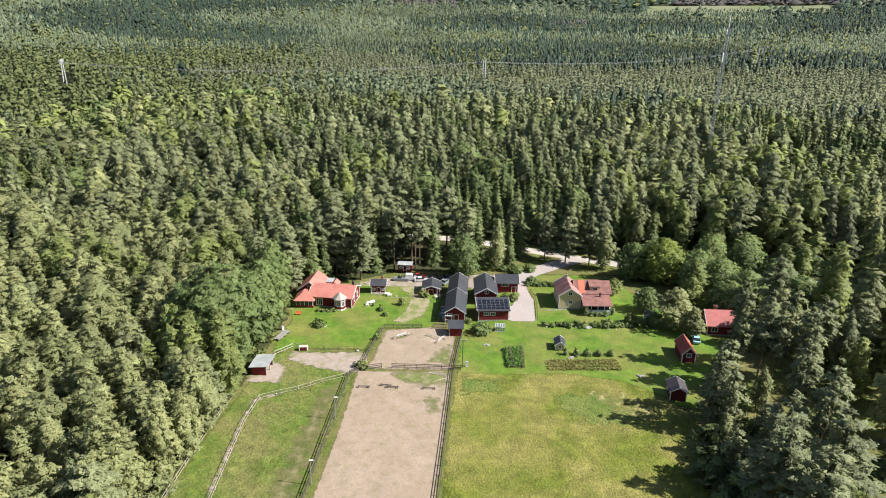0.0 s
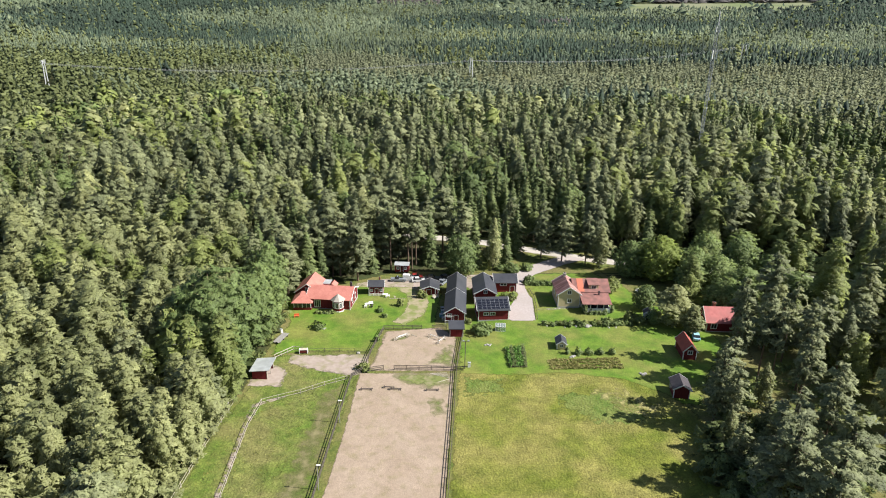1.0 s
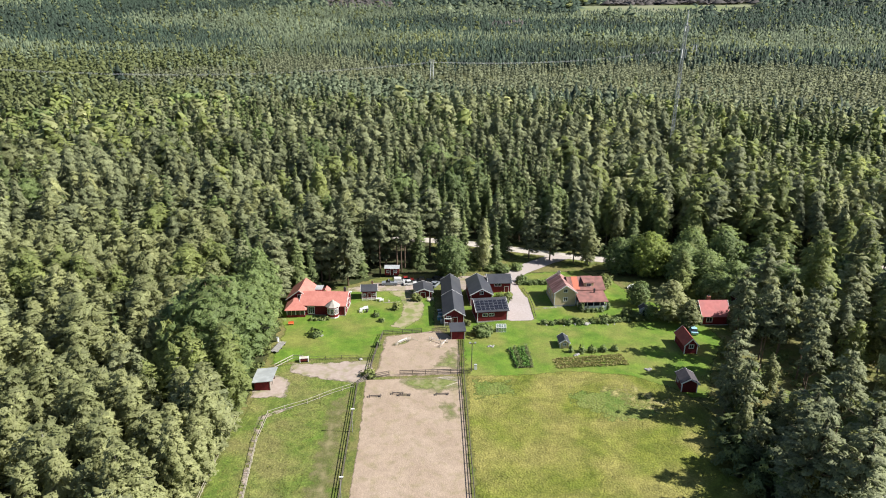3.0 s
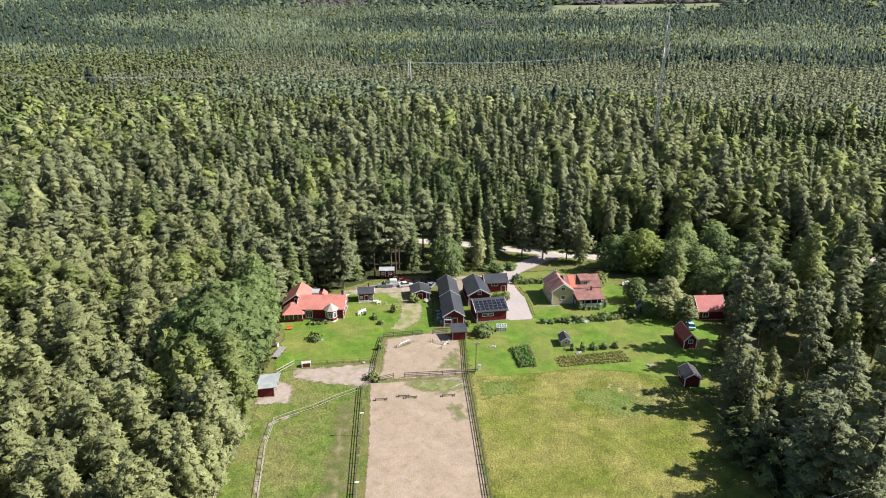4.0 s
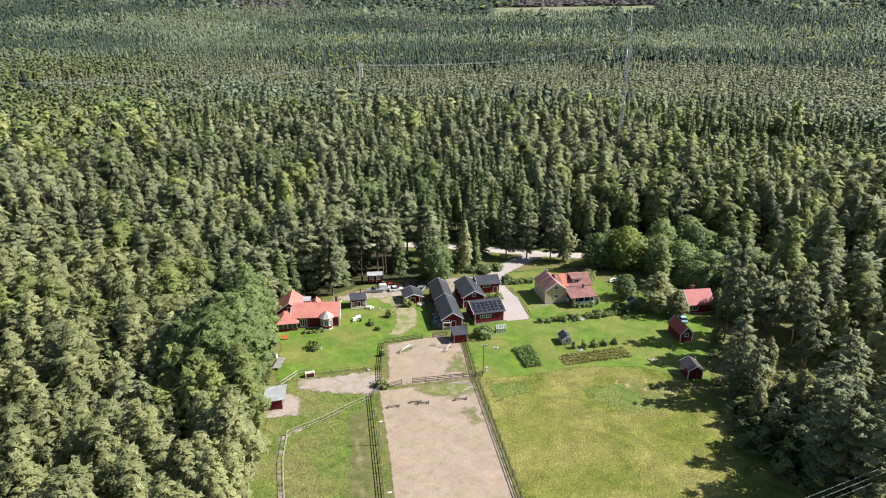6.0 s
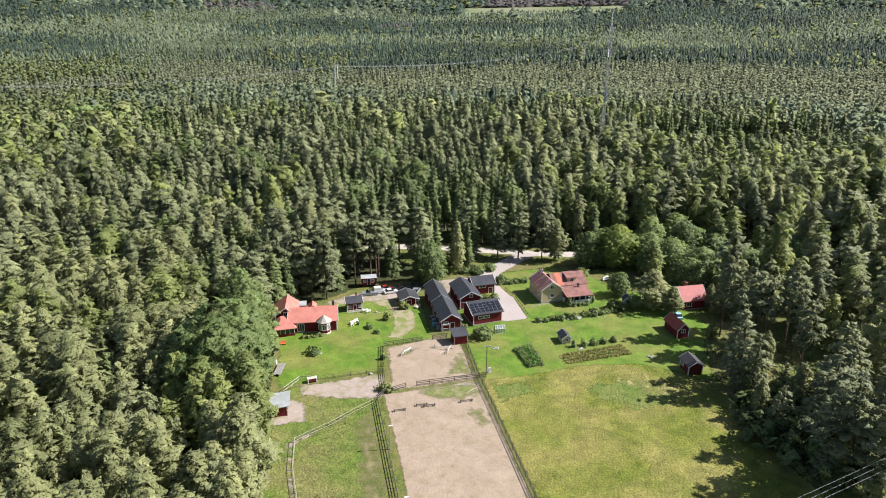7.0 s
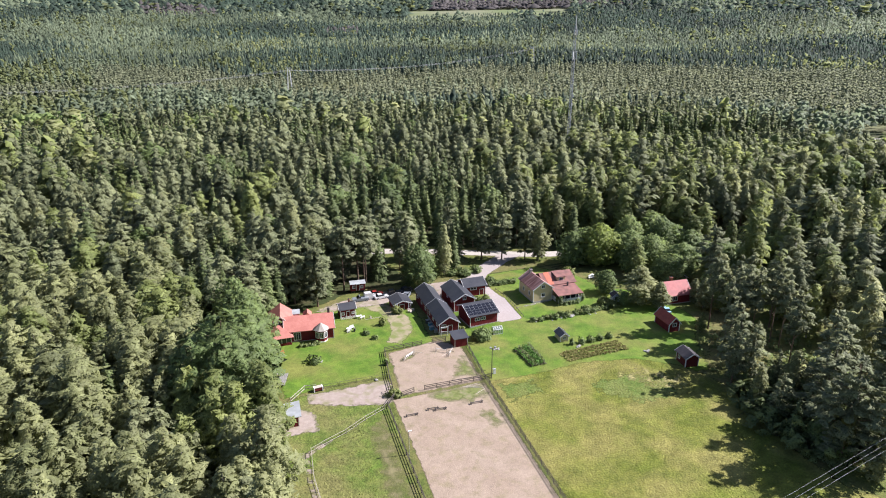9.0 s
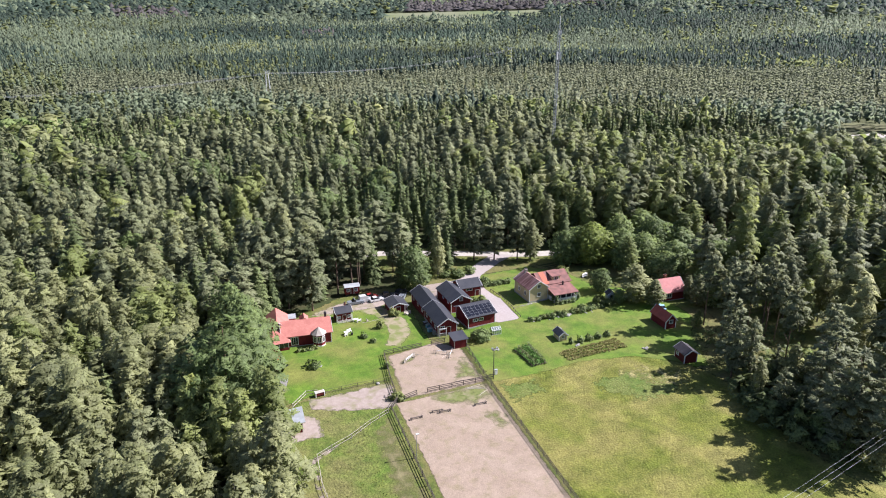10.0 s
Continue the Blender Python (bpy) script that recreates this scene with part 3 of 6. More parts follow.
def limb_np(a, b, r, k=4):
    a, b = np.array(a, float), np.array(b, float)
    d = (b - a) / np.linalg.norm(b - a)
    u = np.cross(d, (0.3, 0.2, 1.0)); u /= np.linalg.norm(u)
    v = np.cross(d, u)
    an = np.arange(k) * 2 * math.pi / k
    ring = np.cos(an)[:, None] * u + np.sin(an)[:, None] * v
    V = np.concatenate([a + ring * r, b + ring * r * 0.3])
    return V, np.array([(i, (i + 1) % k, k + (i + 1) % k, k + i) for i in range(k)])


def join(*vf):
    V, F, o = [], [], 0
    for v, f in vf:
        f = np.concatenate([f[:, :3], f[:, [0, 2, 3]]]) if f.shape[1] == 4 else f
        V.append(v); F.append(f + o); o += len(v)
    return np.concatenate(V), np.concatenate(F)


rng = np.random.default_rng(5)
KINDS = ("spruce", "pine", "birch", "leaf", "aspen", "maple")
BARKS = {"spruce": "bark", "pine": "pine_bark", "birch": "birch_bark", "leaf": "bark", "aspen": "birch_bark", "maple": "bark"}


def profile(shape, f):
    """Crown radius at the fraction f of its height."""
    if shape == "pine":
        return np.clip(np.minimum((1.03 - f) / 0.62, 0.62 + f * 1.5), 0.03, 1) ** 0.75
    if shape == "birch":
        return np.clip(np.minimum((1.03 - f) / 0.55, 0.6 + f * 1.6), 0.03, 1) ** 0.62
    if shape == "spruce":
        return np.clip(1.02 - f, 0.02, 1) ** 0.82
    return np.clip(1 - (2 * f - 0.92) ** 2, 0.04, 1) ** 0.5


def core_np(h, r, low, shape, seg, rings, rng):
    """The dense inside of a crown."""
    V, F = [], []
    for i in range(rings + 1):
        f = 0.03 + 0.93 * i / rings
        R = r * float(profile(shape, np.array(f)))
        for j in range(seg):
            a = 2 * math.pi * (j + 0.5 * (i % 2)) / seg
            q = R * rng.uniform(0.75, 1.1)
            V.append((math.cos(a) * q, math.sin(a) * q, low + (h - low) * (f + rng.uniform(-0.03, 0.03))))
    for i in range(rings):
        for j in range(seg):
            k = (j + 1) % seg
            F.append((i * seg + j, i * seg + k, (i + 1) * seg + k, (i + 1) * seg + j))
    return np.array(V), np.array(F)


def spread_over(shape, m, rng):
    """Heights and bearings that cover a crown evenly."""
    g = np.linspace(0, 1, 400)
    w = np.cumsum(profile(shape, g) ** 0.8 + 0.06)
    f = np.interp((np.arange(m) + rng.uniform(0.1, 0.9, m)) / m, w / w[-1], g)
    return f, np.arange(m) * 2.39996 + rng.uniform(-0.45, 0.45, m)


def conifer(h, r, low, m, k, shape, rng, drop, pads, tier, tilt=0.5):
    """Boughs in tiers: each a spray drawn outwards, with dark gaps between the tiers."""
    f, a = spread_over(shape, m, rng)
    nl = max(4, int((h - low) / tier))
    f = np.clip((np.round(f * nl) + rng.normal(0, 0.13, m)) / nl, 0, 1)
    side = 1 + 0.22 * np.sin(a + rng.uniform(0, 6)) + 0.12 * np.sin(2 * a + f * 9 + rng.uniform(0, 6))
    R = r * profile(shape, f) * side * rng.uniform(0.7, 1.15, m) + 0.12
    d = np.stack([np.cos(a), np.sin(a), np.zeros(m)], 1)
    long = np.clip(0.5 * R, 0.22, pads * 1.5) * rng.uniform(0.85, 1.2, m)
    t = np.maximum(R - long, 0.1)
    c = d * t[:, None]
    c[:, 2] = low + (h - low) * f - drop * t + rng.normal(0, 0.12, m)
    n = d * rng.uniform(tilt - 0.25, tilt + 0.25, (m, 1)) + np.array((0, 0, 0.9)) + rng.normal(0, 0.18, (m, 3))
    s = fans(c, n, d + rng.normal(0, 0.15, (m, 3)), long, np.clip(long * 0.75, 0.2, pads), 0.3 * long, k, rng, d * 0.55 + np.array((0, 0, 0.25)))
    tip, tn = np.zeros((3, 3)), rng.normal(size=(3, 3)) * np.array((1, 1, 0.1))
    tip[:, 2] = h * 0.985
    tv, tf = quads(tip, tn, 0.16, h * 0.034, rng, np.tile((0, 0.0, 1.0), (3, 1)))
    V, F = join(s[:2], (tv, tf))
    return V, F, np.concatenate([s[2], np.tile((0.0, 0, 1.0), (9, 1))])


def pine_crown(h, r, low, boughs, per, k, pad, rng):
    """A Scots pine: separate pads of needles at the ends of uneven boughs, and a rounded top."""
    f, a = spread_over("pine", boughs, rng)
    f = np.clip(f + rng.normal(0, 0.02, boughs), 0, 1)
    side = 1 + 0.2 * np.sin(a + rng.uniform(0, 6))
    R = r * profile("pine", f) * side * rng.uniform(0.62, 1.12, boughs) + 0.1
    b = np.repeat(np.arange(boughs), per)
    m = len(b)
    d = np.stack([np.cos(a[b]), np.sin(a[b]), np.zeros(m)], 1)
    s = np.stack([-np.sin(a[b]), np.cos(a[b]), np.zeros(m)], 1)
    t = R[b] * rng.uniform(0.45, 1.0, m)
    c = d * t[:, None] + s * (rng.normal(0, 0.26, m) * np.clip(R[b], 0.7, 2.4))[:, None]
    c[:, 2] = low + (h - low) * f[b] + 0.22 * t - 0.1 * t * t / r + rng.normal(0, 0.16, m)
    n = d * rng.uniform(0.1, 0.7, (m, 1)) + np.array((0, 0, 0.9)) + rng.normal(0, 0.28, (m, 3))
    q = pad * rng.uniform(0.7, 1.25, m) * np.clip(0.6 + 0.25 * R[b], 0.6, 1.1)
    return fans(c, n, d + rng.normal(0, 0.3, (m, 3)), q * 1.15, q * 0.9, q * 0.4, k, rng, d * 0.5 + np.array((0, 0, 0.2)))


def broad(h, r, low, m, k, shape, size, rng, weep, lobes):
    """A broad-leaved crown: clumps of leaves on a lumpy rounded form, with hollows between the lobes."""
    f, a = spread_over(shape, m, rng)
    w = np.zeros(m)
    for _ in range(6):
        w += np.sin(rng.integers(1, 4) * a + rng.uniform(4, 15) * f + rng.uniform(0, 7))
    w /= 2.3
    R = r * profile(shape, f) * (1 + lobes * w) * rng.uniform(0.66, 1.1, m)
    c = np.stack([np.cos(a) * R, np.sin(a) * R, low + (h - low) * f + 0.3 * w], 1)
    o = unit(np.stack([np.cos(a), np.sin(a), 0.25 + 1.5 * np.clip(f - 0.55, 0, 1)], 1))
    n = o * 0.75 + np.array((0, 0, 0.45)) + rng.normal(0, 0.5 if shape == "round" else 0.36, (m, 3))
    sz = size * rng.uniform(0.65, 1.3, m) * (0.75 + 0.25 * profile(shape, f))
    return fans(c, n, np.tile((0.0, 0, 1.0), (m, 1)) + rng.normal(0, 0.5, (m, 3)), sz * weep, sz, sz * 0.5, k, rng, o * 0.6 + np.array((0, 0, 0.15)))


def puffs(h, r, clumps, per, size, rng):
    """A low leafy bush of small clumps."""
    V, F, O = broad(h, r, 0.05, clumps, per, "round", size, rng, 1.0, 0.25)
    return V, F, O


def with_core(crown, core, zc):
    V, F = join(crown[:2], core)
    return V, F, np.concatenate([crown[2], outward(core[0], zc)])


def crown_np(kind, level, rng, tall=False):
    """Crown of a tree that is 18 m high (broad leaf 14 m). Level 0 is the finest."""
    m, k = ((250, 8), (120, 6), (62, 5), (38, 4))[level]
    seg, rings = ((7, 6), (5, 4), (4, 3), (4, 2))[level]
    grow = (250 / m) ** 0.5
    edge_tree = level == 0
    if kind == "spruce":
        low = 1.0 if edge_tree else 4.5
        s = conifer(18, 2.9, low, m, k, "spruce", rng, 0.42, 0.62 * grow, 0.95 if level < 2 else 1.35, (0.5, 0.6, 1.0, 1.3)[level])
        return with_core(s, core_np(15.5, 0.9, low, "spruce", seg, rings, rng), 8.0)
    if kind == "pine":
        low = 8.5 if tall and edge_tree else (2.5 if edge_tree else 6.0)
        if level < 1 or level == 1 and tall:
            nb = (22 if tall else 34) if edge_tree else 24
            s = pine_crown(18, 3.3, low, nb, max(3, m // nb), k, 0.6 * grow, rng)
        else:
            s = conifer(18, 3.5, low, m, k, "pine", rng, 0.12, 0.6 * grow, 1.25 if level < 2 else 1.6, (0.5, 0.6, 1.0, 1.3)[level])
        return with_core(s, core_np(16.0, 0.8, low + 0.5, "pine", seg, rings, rng), 9.0)
    if kind in ("birch", "aspen"):
        low = 1.6 if edge_tree else 3.0
        s = broad(18, 2.75, low, m, k, "birch", 0.62 * grow, rng, 1.25, 0.22)
        return with_core(s, core_np(15.8, 1.7, low + 0.5, "birch", seg, rings, rng), 8.0)
    s = broad(14, 4.5, 0.6, int(m * (2.8, 2.2, 3.0, 4.0)[level]), k, "round", (0.5, 0.58, 0.5, 0.42)[level] * grow, rng, 1.0, 0.15)
    return with_core(s, core_np(12.9, 3.5, 1.0, "round", seg + 2, rings, rng), 6.0)


def tree_meshes(kind, level, rng, tall=False):
    fine = level == 0
    h = 14 if kind in ("leaf", "maple") else 18
    tv, tf = trunk_np(h * 0.93, 0.3 if h == 14 else 0.19, (7, 5, 4, 3)[level])
    bits = [(tv, tf)]
    if fine and kind != "spruce":
        for i in range(9):
            a, z = i * 2.4, h * (0.3 + 0.06 * i)
            L = rng.uniform(1.2, 2.4)
            bits.append(limb_np((0, 0, z), (math.cos(a) * L, math.sin(a) * L, z + L * 0.6), 0.07))
    return join(*bits), crown_np(kind, level, rng, tall)


LEVELS = [{k: [tree_meshes(k, lv, rng, i % 2 == 1) for i in range(4 if lv == 0 else 8)] for k in KINDS} for lv in range(4)]
TREE_ME = [{k: [(mesh_np("trunk", *t, [M[BARKS[k]]]), mesh_np("crown", c[0], c[1], [M[k]], tint=np.full(len(c[1]), 0.3 + 0.4 * (i % 4) / 3), out=c[2])) for i, (t, c) in enumerate(LEVELS[lv][k])] for k in KINDS} for lv in (0, 1)]

TREE_TAGS = {"spruce": ("dark green spruce with drooping boughs", "spruce tree"), "pine": ("grey-green pine with a bare lower trunk", "pine tree"),
             "birch": ("light green birch with a pale trunk", "birch tree"), "leaf": ("broad round green deciduous tree", "deciduous tree"), "aspen": ("bright yellow-green aspen at the forest edge", "aspen tree"), "maple": ("broad yellow-green maple beside the road", "maple tree")}
tree_rng = np.random.default_rng(11)


def tree(kind, x, y, s, wide=1.0, label="", variant=None, level=0):
    i = int(tree_rng.integers(4)) if variant is None else variant
    ob = thing(kind.replace("leaf", "deciduous") + "_tree", x, y, float(tree_rng.uniform(0, 360)), label=label or TREE_TAGS[kind][0], category=TREE_TAGS[kind][1], group="trees at the forest edge")
    ob.scale = (s * wide, s * wide, s)
    for nm, me in zip(("trunk", "crown"), TREE_ME[level][kind][i]):
        new(nm, me).parent = ob
    return ob


def scatter(x0, x1, y0, y1, step, rng, jit=0.42):
    x, y = np.meshgrid(np.arange(float(x0), x1, step), np.arange(float(y0), y1, step))
    x[1::2] += step / 2
    x = x.ravel() + rng.uniform(-jit, jit, x.size) * step
    y = y.ravel() + rng.uniform(-jit, jit, y.size) * step
    return x, y


def n2(x, y, s, o=0.0):
    return np.array([noise.noise((a * s + o, b * s - o, o)) for a, b in zip(x, y)])


def in_view(x, y, margin=8):
    """The sector of land that the flight looks over."""
    a = np.degrees(np.arctan2(x + 12, y + 130))
    return (a > -36 - margin) & (a < 56 + margin)


def plant(name, kind, x, y, s, wide, lib, label, tint_shift=0.0, spread=0.2, rng=rng, trunks=True, material=None, broad_tint=0.0):
    """Many trees joined into one mesh."""
    Vs, Fs, mi, ti, outs, o = [], [], [], [], [], 0
    z = gz(x, y)
    which = rng.integers(len(lib), size=len(x))
    tint = np.clip(rng.normal(0.42 + tint_shift, spread, len(x)) + 0.3 * n2(x, y, 0.02, 9.0) + broad_tint * n2(x, y, 0.0035, 4.0), 0, 1)
    for w, (t, c) in enumerate(lib):
        sel = np.nonzero(which == w)[0]
        if not len(sel):
            continue
        TV, TF = join(t, c[:2]) if trunks else c[:2]
        nt = 2 * len(t[1]) if trunks and t[1].shape[1] == 4 else len(t[1]) if trunks else 0
        a = rng.uniform(0, 2 * math.pi, len(sel))
        ca, sa = np.cos(a)[:, None], np.sin(a)[:, None]
        q = (s[sel] * wide[sel])[:, None]
        px = (TV[:, 0] * ca - TV[:, 1] * sa) * q + x[sel][:, None]
        py = (TV[:, 0] * sa + TV[:, 1] * ca) * q + y[sel][:, None]
        pz = TV[:, 2] * s[sel][:, None] + z[sel][:, None]
        Vs.append(np.stack([px, py, pz], -1).reshape(-1, 3))
        Fs.append((TF[None] + (np.arange(len(sel)) * len(TV))[:, None, None] + o).reshape(-1, TF.shape[1]))
        o += len(sel) * len(TV)
        on = np.zeros((len(TV), 3))
        on[len(TV) - len(c[0]):] = c[2]
        outs.append(np.stack([on[:, 0] * ca - on[:, 1] * sa, on[:, 0] * sa + on[:, 1] * ca, np.broadcast_to(on[:, 2], (len(sel), len(TV)))], -1).reshape(-1, 3))
        mi.append(np.tile((np.arange(len(TF)) < nt).astype(np.int32), len(sel)))
        ti.append(np.repeat(tint[sel], len(TF)))
    if not Vs:
        return
    me = mesh_np(name, np.concatenate(Vs), np.concatenate(Fs), [M[material or kind], M[BARKS[kind]]], np.concatenate(mi), np.concatenate(ti), np.concatenate(outs))
    return tagged(new(name, me), label, "forest", kind="stuff")


# near and middle forest
def westness(x, y):
    """How far the birch wood of the west side reaches."""
    return sm(-14, -44, x - 0.1 * y) * sm(120, 30, y)


xa, ya = scatter(-240, 340, -80, 340, 5.7, rng)
xb, yb = scatter(-150, 0, -80, 120, 4.7, rng)
wa, wb = westness(xa, ya), westness(xb, yb)
YOUNG = [(135, 118), (330, 108), (345, 195), (165, 205)]
xc, yc = scatter(130, 345, 105, 205, 4.4, rng)
in_c, in_a = inside(YOUNG, xc, yc), inside(YOUNG, xa, ya)
x, y = np.concatenate([xa[(wa < 0.5) & ~in_a], xb[wb >= 0.5], xc[in_c]]), np.concatenate([ya[(wa < 0.5) & ~in_a], yb[wb >= 0.5], yc[in_c]])
WIRE = [(-6, -67), (104, -45), (160, -34)]
GLADE = [(54, -75), (92, -75), (93, 0), (100, 16), (84, 32), (60, 6)]        # open pine stand east of the meadow
SPOTS = [("leaf", -38.6, 0.5, 1.72, 1.15), ("leaf", -34.5, 10, 1.3, 1.0), ("leaf", -33.5, 18.5, 1.3, 0.9), ("leaf", -34, 27.5, 1.25, 0.85), ("leaf", -36, 36, 1.25, 0.85),
         ("leaf", 16.6, 57.0, 1.0, 1.0), ("spruce", 14.5, 60.5, 0.9, 1.0), ("maple", 75.2, 53, 1.02, 1.25), ("leaf", 67.5, 57, 0.85, 1.1), ("leaf", 83.5, 49, 0.85, 1.2), ("birch", 61.0, 66.5, 0.8, 1.2), ("leaf", 88.5, 44.5, 0.8, 1.2),
         ("birch", 69.3, 22.8, 0.6, 2.3), ("leaf", 64.5, 23.0, 0.3, 1.1), ("birch", 72.5, 18.5, 0.42, 2.0), ("leaf", 64.5, 32, 0.5, 1.2),
         ("pine", 72.0, -31.5, 0.85, 1.0, 2), ("birch", 70.5, -27.5, 0.62, 1.0), ("pine", 62.7, -19.5, 1.0, 0.95, 0), ("spruce", 65.3, -17.2, 0.62, 0.85), ("pine", 67.0, -14.0, 0.95, 1.0, 2), ("pine", 65.0, -21.5, 0.85, 0.9, 2), ("spruce", 63.8, -22.0, 0.35, 1.2),
         ("pine", 77.9, -4.8, 1.15, 0.8, 1), ("pine", 80.0, -6.5, 1.1, 0.75, 3), ("pine", 85.0, -7.4, 1.15, 0.75, 1), ("pine", 84.5, -10.6, 1.05, 0.7, 3), ("pine", 90.6, -1.6, 1.15, 0.85, 1), ("pine", 72.8, -5.6, 1.0, 0.6, 3),
         ("pine", 78.3, -19.4, 1.1, 0.75, 1), ("pine", 79.6, -27.2, 1.1, 0.8, 3), ("pine", 76.0, -32.4, 1.05, 0.8, 1), ("pine", 88.0, 4.5, 1.1, 0.75, 3), 
         ("pine", 76.4, 3.7, 1.2, 0.7, 1), ("pine", 81.5, 1.5, 1.1, 0.75, 3), ("pine", 70.8, -45.0, 1.2, 1.35, 0), ("pine", 66.0, -38.6, 1.15, 1.2, 0), ("leaf", 61.8, -42.5, 0.5, 1.1), ("birch", 61.8, -27.5, 0.5, 1.0), ("pine", 61.0, -33.5, 0.62, 1.1, 2), ("spruce", 60.0, -38.5, 0.5, 1.2), ("pine", 61.6, -46.9, 1.2, 1.25, 0), ("pine", 65.5, -51.5, 1.15, 1.2, 2), ("spruce", 69.0, -34.0, 0.6, 1.1), ("leaf", 66.5, -33.0, 0.38, 1.2), ("birch", 63.5, -52.0, 0.35, 1.6), ("leaf", 63.5, -46.5, 0.4, 1.3), ("leaf", 67.0, -43.0, 0.45, 1.2), ("birch", 64.2, -30.5, 0.38, 0.9), ("leaf", 68.5, -38.5, 0.3, 1.3),
         
         ("birch", 75.0, -13.0, 0.55, 1.0), ("birch", 71.5, -26.0, 0.45, 1.0), ("spruce", 73.5, -30.0, 0.55, 1.0), ("spruce", 66.0, -28.0, 0.3, 1.3), ("spruce", 68.0, -33.0, 0.38, 1.3), ("pine", 65.5, -36.0, 0.42, 1.4, 0), ("spruce", 69.5, -36.5, 0.45, 1.3), ("pine", 64.5, -41.0, 0.4, 1.5, 2), ("spruce", 67.5, -25.0, 0.35, 1.3),
         ("pine", 70.5, -23.5, 0.5, 1.2, 0), ("pine", 71.8, -33.8, 0.6, 1.2, 2), ("birch", 68.0, -29.5, 0.42, 1.3),
         ("aspen", 92.0, 10.0, 0.75, 1.2), ("aspen", 97.0, 2.0, 0.8, 1.2), ("aspen", 96.0, -8.0, 0.8, 1.1), ("birch", 94.0, 20.0, 0.7, 1.2), ("aspen", 73.5, 3.0, 0.3, 1.2), ("birch", 83.5, 14.0, 0.5, 1.5), ("aspen", 86.5, 11.0, 0.5, 1.5), ("leaf", 90.0, 18.0, 0.6, 1.2), ("aspen", 97.0, 27.0, 0.7, 1.4), ("birch", 83.8, 18.2, 0.4, 1.2), ("leaf", 84.0, 33.0, 0.5, 1.3), ("aspen", 78.0, 36.5, 0.5, 1.4),
         ("birch", 27, 64, 0.95, 0.75), ("spruce", 31, 67, 1.0, 0.8), ("pine", 33.5, 79, 1.15, 1.0, 0), ("pine", 43.5, 73.5, 1.15, 1.0, 0), ("pine", 50, 71.5, 1.1, 1.05, 2), ("pine", 57, 68.5, 1.0, 1.0, 0), ("pine", -3, 70, 1.15, 1.2, 0), ("pine", -9, 66, 1.15, 1.2, 2),
         ("pine", -15, 60.5, 1.2, 1.25, 0), ("pine", -22, 57, 1.15, 1.2, 2), ("spruce", 7, 69, 1.1, 1.0), ("spruce", 21, 67, 1.1, 0.9), ("pine", -33.5, 45.5, 1.1, 1.0, 0), ("pine", -14.0, 53.2, 1.2, 1.05, 0), ("pine", -19.8, 57.5, 1.2, 1.1, 2), ("pine", -4.8, 62.5, 1.25, 1.0, 1), ("pine", -26.3, 56.0, 1.15, 1.1, 0), ("spruce", -20.5, 61.5, 1.1, 1.0), ("spruce", -10.5, 60.5, 1.0, 0.9), ("leaf", 98.0, 52.0, 1.0, 1.1), ("leaf", 92.0, 62.0, 0.9, 1.1)]
thin2 = inside([(66, 36), (84, 5), (145, 5), (145, 75), (70, 74)], x, y)
thin = inside([(-6, 58), (62, 58), (66, 36), (100, 36), (106, 54), (70, 70), (40, 84), (20, 92), (-6, 98)], x, y)
keep = in_view(x, y) & (~thin | (rng.uniform(size=len(x)) < 0.5)) & (~thin2 | (rng.uniform(size=len(x)) < 0.62)) & ~inside(CLEARING, x, y) & ~inside(GLADE, x, y) & (poly_dist(x, y, WIRE) > 5.5)
for kd_, sx_, sy_, ss_, *_w in SPOTS:
    keep &= np.hypot(x - sx_, y - sy_) > (4.6 if kd_ == "leaf" else 3.2) * ss_
keep &= ~(inside([(90, -80), (135, -80), (135, 30), (90, 30)], x, y) & (rng.uniform(size=len(x)) < 0.48))
keep &= ~(inside([(84, -80), (126, -80), (122, -36), (84, -34)], x, y) & (rng.uniform(size=len(x)) < 0.75))
keep &= (poly_dist(x, y, ROAD) > np.where(x > 165, 9.0, 5.5)) & ~inside(LOT, x, y) & ~inside([(186, 28), (214, 34), (212, 58), (190, 58)], x, y) & (np.hypot(x + 12, y + 115) + 90 * n2(x, y, 0.014, 30.0) < 470)
x, y = x[keep], y[keep]
dist = np.hypot(x + 12, y + 115)
az = np.degrees(np.arctan2(x + 12, y + 115))
mixn = 1.3 * n2(x, y, 0.013, 3.0) + 0.5 * n2(x, y, 0.05, 6.0) + 0.3 * rng.normal(size=len(x))
west = westness(x, y)
light = sm(-8, -18, az) * sm(250, 330, dist) * 0.6 * 0.5 + 0.05 + 0.3 * sm(0.22, 0.45, n2(x, y, 0.022, 12.0))
u = rng.uniform(size=len(x))
kind = np.where(u < west * 0.95, 2, np.where(mixn > 0.16, 0, 1))
pale = (rng.uniform(size=len(x)) < light) & (west < 0.5)
kind = np.where(pale, np.where(u < 0.5, 4, np.where(u < 0.8, 2, 3)), kind)
kind = np.where((west > 0.5) & (n2(x, y, 0.05, 15.0) > 0.33), 4, kind)
kind = np.where((x > 54) & (y < 30) & (kind < 2), 1, kind)
kind = np.where((x > 70) & (x < 280) & (y < 170) & (rng.uniform(size=len(x)) < 0.52), np.where(u < 0.6, 4, 2), kind)
kind = np.where(np.hypot(x + 130, y - 352) < 28, 3, kind)
young = inside(YOUNG, x, y)
kind = np.where(young, np.where(u < 0.25, 4, np.where(u < 0.75, 1, 0)), kind)
